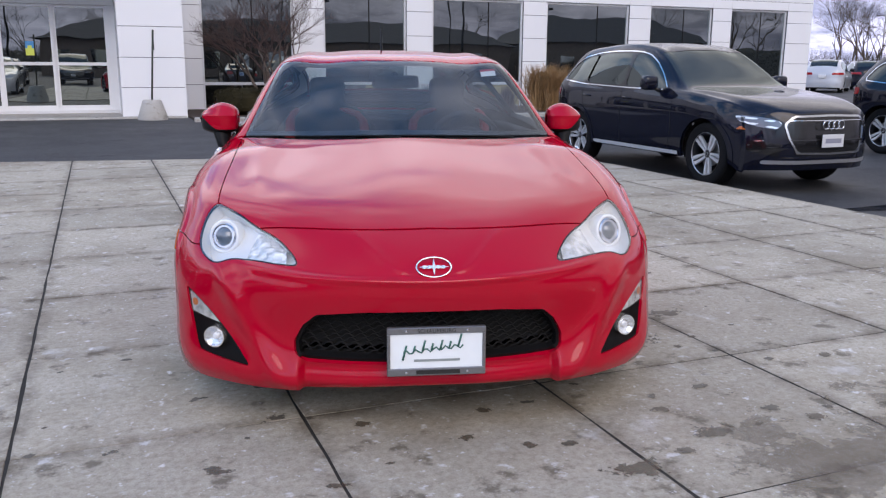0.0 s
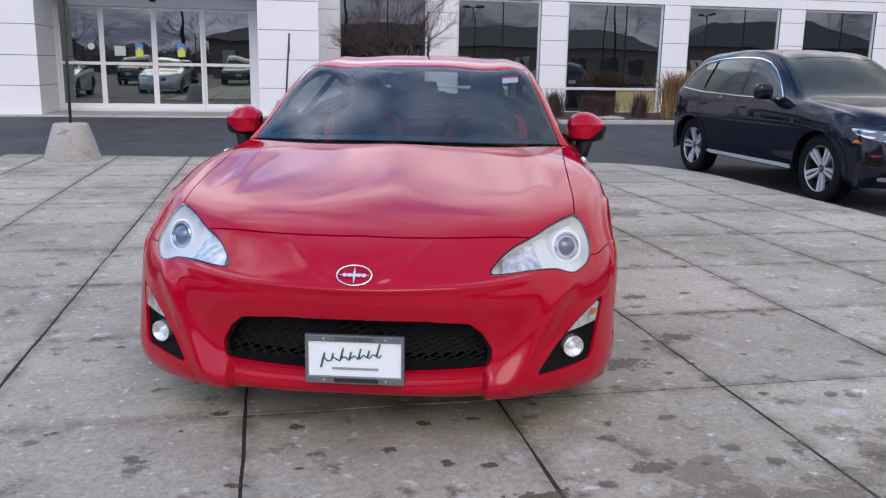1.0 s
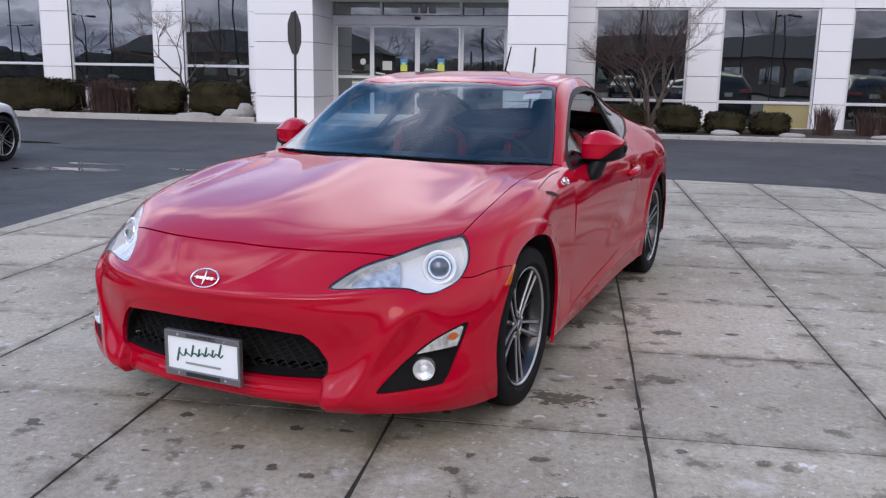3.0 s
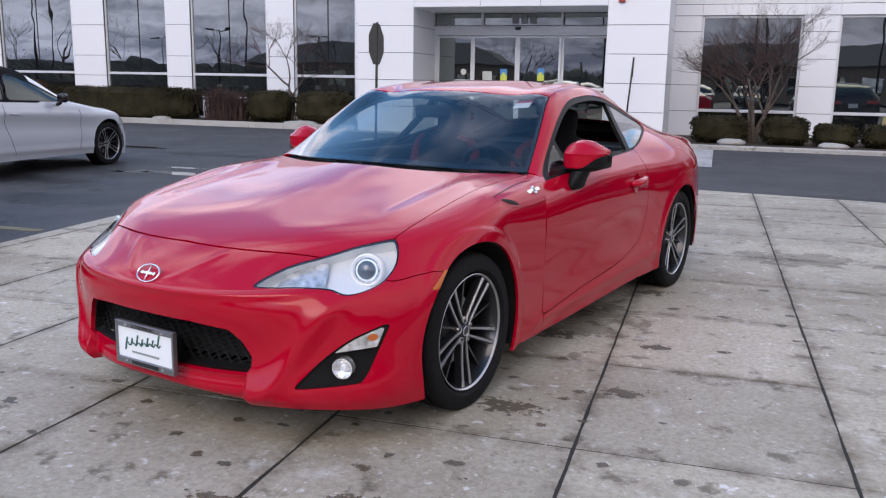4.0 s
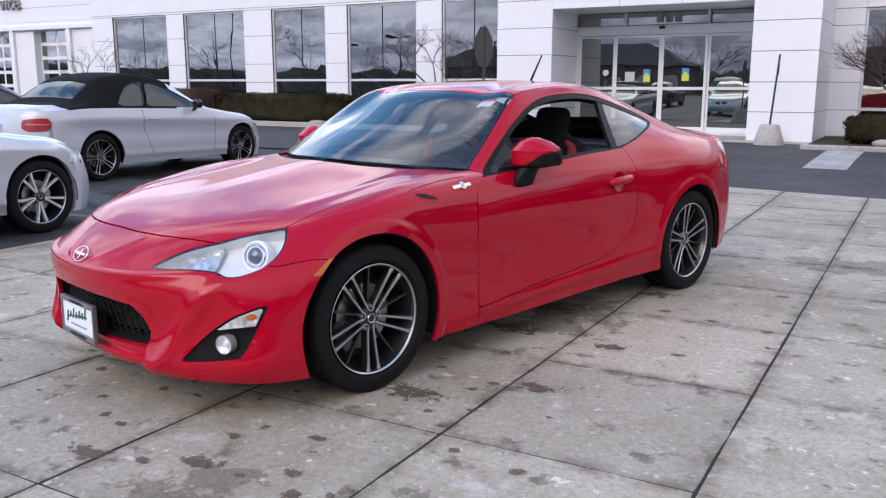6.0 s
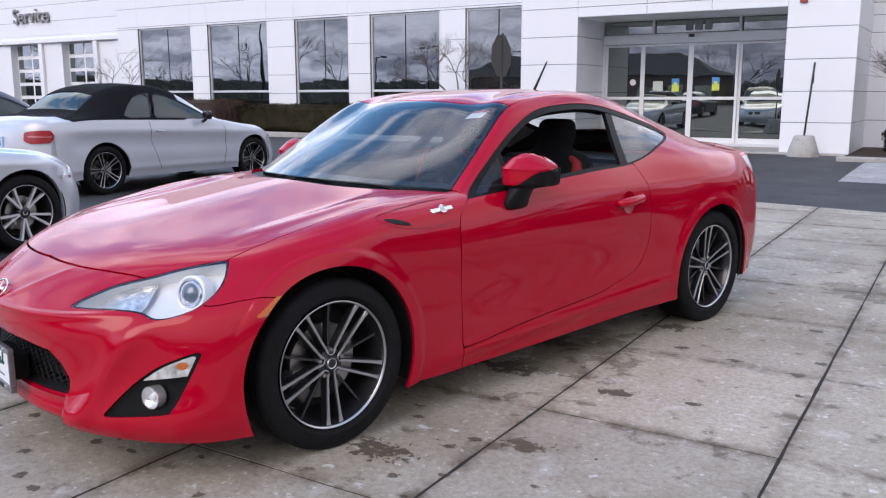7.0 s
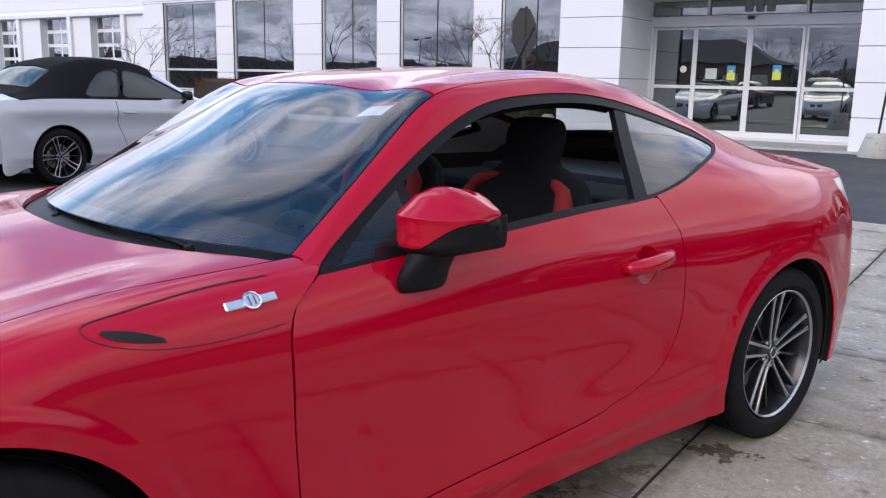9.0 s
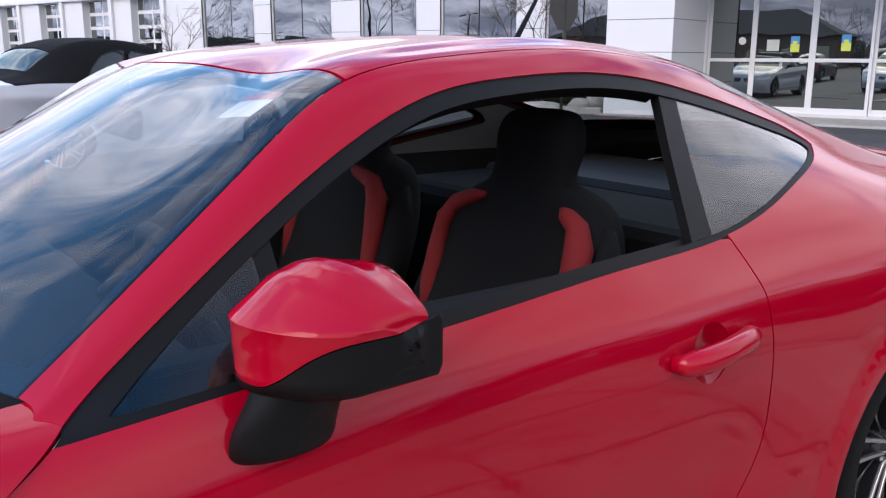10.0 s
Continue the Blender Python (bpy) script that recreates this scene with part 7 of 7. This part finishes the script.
# ---- service bays ----
def service_wing():
    w = thing("wall_service", Matrix.Translation((0, 23.2, 0)), "white service wing with recessed bay doors", "wall", kind="structure")
    bays = [(-39.2, -37.4), (-35.5, -33.6), (-31.85, -29.75), (-28.25, -26.15)]
    part("panel", box(-60, -22.79, 0, .3, 3.75, TOP), PANEL, w)
    for z in (4.3, 4.95, 5.5):
        part("joint", box(-60, -22.8, -.003, .0, z, z + .012), CORE, w)
    part("cornice", box(-60, -22.79, -.12, .3, 3.42, 3.60, .02), PANEL, w)
    part("lintel", box(-60, -22.79, .02, .3, 3.60, 3.75), PANEL, w)
    xs = [-60] + [v for b in bays for v in b] + [-22.79]
    for k in range(0, len(xs), 2):
        part("pier", box(xs[k], xs[k + 1], .02, .9, -.1, 3.42), PANEL, w)
    for a, b in bays:
        part("pilaster", box(b + .05, b + .30, -.10, .02, -.1, 3.42, .01), PANEL, w)
        d = thing("door_bay", Matrix.Translation((a, 23.52, 0)), "sectional service bay door with rows of small panes", "door", kind="structure")
        W = b - a
        part("door_frame", box(0, W, 0, .04, 0, 3.42), PANEL, d)
        for r in range(6):
            for c in range(2):
                part("pane", box(.08 + c * (W / 2 - .02), W / 2 - .06 + c * (W / 2 - .02), -.012, .0, .15 + r * .56, .15 + r * .56 + .42), WALL_GLASS, d)
    part("core", box(-60, -22.79, .9, 12, -.1, TOP - .02), PANEL, w)


service_wing()
word = lettering("sign_letters", "Service", .86, .05, Matrix(), mat("brushed letter metal", (.30, .29, .28), .4, .6), None)
word.matrix_world = pose(-30.05, 23.13, 4.28, 90, 0, 0)
tagged(word, "raised grey metal sign lettering on the wall", "sign")

# small things on the doors
stick = mat("blue sticker", (.05, .30, .62), .5)
yel = mat("yellow green sticker", (.65, .72, .12), .5)
for x, z, w, h, kind in ((-1.10, 1.50, .17, .30, 2), (-2.03, 1.48, .17, .30, 2), (-2.45, 1.46, .24, .22, 1), (-3.08, 1.55, .15, .15, 0)):
    st = thing("door_sticker", Matrix.Translation((x, DY + .018 + (.05 if x < -2.9 else 0), z)), "small coloured notice stuck on the door glass", "sticker", "stickers on the entrance doors")
    if kind == 2:
        part("upper_half", box(-w / 2, w / 2, -.003, .0, 0, h / 2), stick, st)
        part("lower_half", box(-w / 2, w / 2, -.003, .0, -h / 2, 0), yel, st)
        part("panel", box(-w / 4, w / 4, -.005, -.003, -h / 8, h / 5), yel, st)
    elif kind == 1:
        part("sheet", box(-w / 2, w / 2, -.003, 0, -h / 2, h / 2), mat("pale notice", (.55, .60, .55), .6), st)
    else:
        part("disc", lathe([(0, -.003), (w / 2, -.003), (w / 2, 0), (0, 0)], 24, "Y"), mat("white disc", (.7, .7, .7), .6), st)
nb = thing("number_sign", Matrix.Translation((-1.55, DY + .03, 2.83)), "grey numerals as plain bars over the doors", "sign")
for k in range(3):
    part("bar", box(-.30 + .22 * k, -.14 + .22 * k, -.012, 0, -.11, .11, .02), mat("numeral grey", (.28, .29, .30), .4), nb)
sen = thing("door_sensor", Matrix.Translation((-1.68, DY - .05, 2.60)), "small black motion sensor over the doors", "sensor")
part("housing", box(-.07, .07, -.06, .01, -.04, .03, .02, 2), GLOSS_BLACK, sen)
al = thing("wall_alarm", Matrix.Translation((.95, PY - .001, 3.1)), "small red alarm box on the white wall", "alarm")
part("housing", box(-.07, .07, -.06, 0, -.06, .06, .01), mat("red alarm", (.4, .05, .05), .4), al)


# ---- what stands across the road and shows in the glass ----
def lamp_post(at, h, arms, seed):
    l = thing("street_lamp", Matrix.Translation(at), "tall dark car park lamp with box heads", "street lamp", "car park lamps")
    dk = mat("dark bronze pole", (.02, .02, .022), .5, .5)
    part("base", lathe([(.28, 0), (.28, .7), (.24, .74), (0, .74)], 16, "Z"), KERB, l)
    part("pole", tube([(0, 0, .7), (0, 0, h)], [.085, .06], 8), dk, l)
    for k in range(arms):
        a = seed + k * math.pi
        d = Vector((math.cos(a), math.sin(a), 0))
        ar = part("arm", tube([Vector((0, 0, h - .1)), d * .7 + Vector((0, 0, h))], .03, 6), dk, l)
        hd = box(-.22, .5, -.2, .2, -.08, .08, .03)
        hd.transform(Matrix.Translation(d * .9 + Vector((0, 0, h))) @ Euler((0, 0, a)).to_matrix().to_4x4())
        part("lamp_head", hd, dk, ar)


for k, (x, y) in enumerate(((-14, -9), (-5, -22), (6, -15), (14, -24), (24, -12), (-24, -20), (97, 84.5), (118, 104), (150, 136))):
    lamp_post((x, y, 0), 8.2 if y < 0 else 9.5, 2 if k % 3 else 1, k * .7)
for k, (x, y, h) in enumerate(((-46.5, -36, 6.5), (-52, -34, 5.4), (-39, -44, 6.2), (-47, -11, 11), (-40, -30, 11), (-58, -25, 11), (19.3, -34, 6.7), (31.6, -33, 11), (41.8, -33, 6.6), (27, -30, 7.0))):
    lamp_post((x, y, 0), h, 2, .2 * k)
FARWOOD = mat("winter woodland", (.055, .047, .040), .95, var=.4, vscale=.8)
EVERGREEN = mat("far evergreen", (.040, .040, .030), .9, var=.4, vscale=.5)


def far_trees():
    rng = random.Random(77)
    kinds = [bare_tree((-20 + 14 * k, -58, 0), 8 + k, .55, 40 + k, 1, 5, "bare winter tree across the road", FARWOOD, "bare trees across the road", .8, .3) for k in range(4)]
    for k in range(50):
        a = math.radians(rng.uniform(160, 396))
        d = rng.uniform(50, 85)
        copy_thing(kinds[k % 4], pose(math.cos(a) * d, math.sin(a) * d, 0, 0, 0, rng.uniform(0, 360)))
    t = thing("shrub_belt", Matrix(), "far belt of dark winter shrubs", "shrubs", kind="stuff")
    nr = np.random.default_rng(9)
    quads = []
    for k in range(400):
        a = math.radians(rng.uniform(160, 396))
        d = rng.uniform(58, 70)
        w, hh = rng.uniform(1.0, 2.4), rng.uniform(2.4, 4.2)
        n = 1000
        c = np.stack((math.cos(a) * d + nr.normal(0, w, n), math.sin(a) * d + nr.normal(0, w, n), hh * nr.beta(1.5, 2.2, n)), 1)
        u, v = nr.normal(size=(n, 3)), nr.normal(size=(n, 3))
        u = u / np.linalg.norm(u, axis=1)[:, None] * nr.uniform(.04, .10, n)[:, None]
        v = v / np.linalg.norm(v, axis=1)[:, None] * nr.uniform(.02, .05, n)[:, None]
        quads.append(np.stack((c + u, c + v, c - u, c - v), 1))
    quads = np.concatenate(quads).reshape(-1, 3)
    quads[:, 2] = np.maximum(quads[:, 2], 0)
    me = bpy.data.meshes.new("shrub_mass")
    me.from_pydata(quads.tolist(), [], np.arange(len(quads)).reshape(-1, 4).tolist())
    part_mesh("shrub_mass", me, EVERGREEN, t)
    bank = bmesh.new()
    rows = []
    for k in range(1300):
        a = math.radians(160 + 236 * k / 1299)
        hh = 2.3 + .8 * noise.noise(Vector((k * .04, 0, 0))) + .9 * noise.noise(Vector((k * .27, 3, 0))) + .8 * noise.noise(Vector((k * .93, 7, 0)))
        rows.append([bank.verts.new((math.cos(a) * d, math.sin(a) * d, z)) for d, z in ((60, 0), (63, hh * .7), (66, hh), (72, hh * 1.1), (80, 0))])
    for A, B in zip(rows[:-1], rows[1:]):
        for j in range(4):
            bank.faces.new((A[j], A[j + 1], B[j + 1], B[j]))
    part("thicket", bank, EVERGREEN, t)


far_trees()
for k, (x, y, h) in enumerate(((60, 57.5, 9.5), (66, 61, 11), (72, 65, 10), (58, 52.4, 10), (80, 71, 11), (78, 74, 12), (86, 76, 11), (70, 60.5, 10), (94, 88, 11), (-48, 44, 9))):
    bare_tree((x, y, 0), h, .6, 60 + k, 1, 5, "tall bare winter tree beyond the car park", FARWOOD, "bare trees beyond the car park", .75, .3)
for k, (x, y) in enumerate(((59, 58), (66, 57.5), (75, 68))):
    tuft((x, y, 0), 3.4, 6.0, 700, 90 + k, EVERGREEN, "dark shrubby evergreen beyond the car park", "evergreen", "shrub")


def far_house(at, turn, w, d, h, rise):
    g = thing("far_building", Matrix.Translation(at) @ Euler((0, 0, turn)).to_matrix().to_4x4(), "low dark-roofed commercial building across the road", "building")
    part("wall", box(-w / 2, w / 2, -d / 2, d / 2, 0, h), mat("brown brick wall", (.12, .09, .075), .9, var=.2, vscale=3), g)
    b = bmesh.new()
    o = [(-w / 2 - .6, -d / 2 - .6), (w / 2 + .6, -d / 2 - .6), (w / 2 + .6, d / 2 + .6), (-w / 2 - .6, d / 2 + .6)]
    lo = [b.verts.new((x, y, h)) for x, y in o]
    hi = [b.verts.new((x, 0, h + rise)) for x in (-w / 2 + d / 2.5, w / 2 - d / 2.5)]
    b.faces.new((lo[0], lo[1], hi[1], hi[0]))
    b.faces.new((lo[2], lo[3], hi[0], hi[1]))
    b.faces.new((lo[3], lo[0], hi[0]))
    b.faces.new((lo[1], lo[2], hi[1]))
    part("roof", b, mat("dark shingle roof", (.035, .035, .04), .9, var=.2, vscale=4), g)
    for k in range(int(w / 3)):
        part("window", box(-w / 2 + 1 + 3 * k, -w / 2 + 2.6 + 3 * k, d / 2, d / 2 + .05, .9, 2.2), WALL_GLASS, g)


far_house((18, -44, 0), 0, 44, 14, 3.2, 2.2)
far_house((52, -40, 0), .2, 20, 12, 3.6, 3.0)
far_house((-34, -52, 0), -.1, 30, 12, 3.2, 2.6)
for k in range(9):
    src = (SUV2, copy_a)[k % 2]
    copy_thing(src, pose(-13 + 3.0 * k + .1 * (k % 3), -10.5 - .2 * (k % 2), -.018 if k < 6 else -.143, 0, 0, 0 if k % 2 else 180))

# parking bay lines and puddles
LINE = mat("worn yellow line", (.24, .20, .11), .8, var=.4, vscale=14)
for x0, x1, y, z in ((-7.5, -2.35, 5.8, -.0145), (6.3, 12.0, 5.55, -.139)):
    b = box(x0, x1, y - .05, y + .05, z - .02, z)
    tagged(part("road_marking", b, LINE, None), "worn yellow parking bay line", "road marking", kind="structure")
WET = mat("standing water", (.02, .022, .025), .03, spec=.8)


def stain_mat(name, col, most=.66, grain=15):
    """A dark patch with a soft and broken outline: clear towards its edge."""
    m = mat(name, col, .5)
    n, l = m.node_tree.nodes, m.node_tree.links
    b = n["Principled BSDF"]
    co = n.new("ShaderNodeTexCoord")
    sub = n.new("ShaderNodeVectorMath")
    sub.operation = "SUBTRACT"
    sub.inputs[1].default_value = (.5, .5, 0)
    flat = n.new("ShaderNodeVectorMath")
    flat.operation = "MULTIPLY"
    flat.inputs[1].default_value = (1, 1, 0)
    l.new(co.outputs["Generated"], flat.inputs[0])
    l.new(flat.outputs[0], sub.inputs[0])
    ln = n.new("ShaderNodeVectorMath")
    ln.operation = "LENGTH"
    l.new(sub.outputs[0], ln.inputs[0])
    t = n.new("ShaderNodeTexNoise")
    t.inputs["Scale"].default_value, t.inputs["Detail"].default_value, t.inputs["Roughness"].default_value = grain, 8, .7
    l.new(co.outputs["Object"], t.inputs["Vector"])
    ad = n.new("ShaderNodeMath")
    ad.operation = "MULTIPLY_ADD"
    ad.inputs[1].default_value = 1.55
    l.new(t.outputs["Fac"], ad.inputs[0])
    l.new(ln.outputs["Value"], ad.inputs[2])
    rp = n.new("ShaderNodeValToRGB")
    rp.color_ramp.elements[0].position, rp.color_ramp.elements[1].position = .98, 1.05
    rp.color_ramp.elements[0].color, rp.color_ramp.elements[1].color = (most, most, most, 1), (0, 0, 0, 1)
    l.new(ad.outputs[0], rp.inputs["Fac"])
    l.new(rp.outputs["Color"], b.inputs["Alpha"])
    return m


STAIN = stain_mat("damp brown stain", (.115, .090, .060))
STAIN_GREY = stain_mat("damp grey stain", (.115, .098, .074))
STAIN_AND_SHADE = stain_mat("broad brown stain and shading", (.15, .115, .08), .34, 3)


def blot(name, x, y, rx, ry, seed, material, z, label, kind="structure", ragged=.35):
    rng = random.Random(seed)
    pts, n = [], 26
    ph = [rng.uniform(0, 6.28) for _ in range(4)]
    for k in range(n):
        a = 2 * math.pi * k / n
        r = 1 + ragged * (math.sin(2 * a + ph[0]) * .5 + math.sin(3 * a + ph[1]) * .45 + math.sin(5 * a + ph[2]) * .35 + math.sin(9 * a + ph[3]) * .22)
        pts.append((x + rx * r * math.cos(a), y + ry * r * math.sin(a)))
    b = bmesh.new()
    b.faces.new([b.verts.new((px, py, z)) for px, py in pts])
    return tagged(part(name, b, material, None), label, "stain" if material is not WET else "puddle", kind=kind)


for k, (x, y, rx, ry) in enumerate(((-4.0, 10.1, .55, .16), (-4.25, 10.75, .35, .10), (-2.75, 10.45, .25, .06), (-4.6, 10.0, .3, .12), (8.6, 6.2, 1.6, .25), (9.6, 6.9, 1.2, .3), (-8, 13.5, 1.5, .2))):
    blot("puddle", x, y, rx, ry, 40 + k, WET, ground_z(x, y) + .003, "shallow puddle lying on the asphalt")


# darker soft-edged patches laid on the asphalt
DARK_PATCH = stain_mat("dark asphalt patch", (.010, .010, .011), .75, 4)
for k, (x, y, rx, ry) in enumerate(((-3.6, 7.4, 1.5, .8), (-5.2, 8.6, 1.6, .6), (-2.3, 9.0, 1.0, .5), (-3.9, 6.3, 1.1, .3), (-1.6, 11.6, 1.3, .5), (-5.0, 12.9, 1.8, .5), (4.8, 11.2, 1.4, .5))):
    blot("stain", x, y, rx, ry, 400 + k, DARK_PATCH, ground_z(x, y) + .0025, "dark patch on the asphalt", ragged=.25)

# ---- damp stains and painted shading on the slabs ----
SPOTS = [(.42, 2.59, .06), (1.21, 2.55, .04), (1.39, 2.42, .035), (1.52, 2.39, .03), (1.62, 2.16, .10), (2.03, 2.29, .09), (2.12, 2.42, .06), (2.2, 2.32, .07), (1.96, 2.52, .05), (.67, 2.92, .05),
         (2.29, 3.22, .15), (2.72, 3.52, .12), (2.26, 4.3, .17), (2.72, 5.38, .12), (1.64, 2.02, .10), (2.05, 2.33, .10), (3.11, 4.26, .05), (1.77, 3.58, .12), (2.81, 4.22, .10), (2.32, 4.78, .16)]
DONE = []
# broad blots: brown stain, with lens shading on the right painted in
for k, (x, y, rx, ry) in enumerate(((2.35, 1.95, .95, .55), (3.35, 2.3, .8, .6), (2.45, 4.6, .5, .75), (3.6, 6.9, .9, .6), (4.7, 3.4, .7, .6))):
    blot("stain", x, y, rx, ry, 300 + k, STAIN_AND_SHADE, .0024, "broad brown stain and painted lens shading on the concrete", ragged=.2)


def clear(x, y, r):
    """Whether a stain of that size would overlap none laid before."""
    if any(math.hypot(x - a, y - b) < r + c for a, b, c in DONE):
        return False
    DONE.append((x, y, r))
    return True


for k, (x, y, r) in enumerate(SPOTS):
    if not clear(x, y, r * 1.1):
        continue
    blot("stain", x, y, r * 1.5, r * .95, k, STAIN if k % 3 else STAIN_GREY, .0030, "dark damp stain on the concrete", ragged=.1)
rng_s = random.Random(5)
for k, (cx, cy, n, sp) in enumerate(((2.1, 2.35, 16, .22), (2.35, 3.4, 14, .25), (2.5, 4.4, 12, .35), (1.0, 2.8, 14, .5), (2.9, 5.2, 9, .5), (3.0, 6.6, 8, .5), (2.1, 2.9, 10, .35), (.3, 2.9, 8, .5))):
    for j in range(n):
        x, y = cx + rng_s.gauss(0, sp), cy + rng_s.gauss(0, sp * .6)
        r = rng_s.uniform(.008, .035)
        if not clear(x, y, r * 2):
            continue
        blot("stain", x, y, r * 2, r * 1.5, 100 + k * 20 + j, STAIN if j % 2 else STAIN_GREY, .0030, "small damp spot on the concrete", ragged=.1)
build_apron()
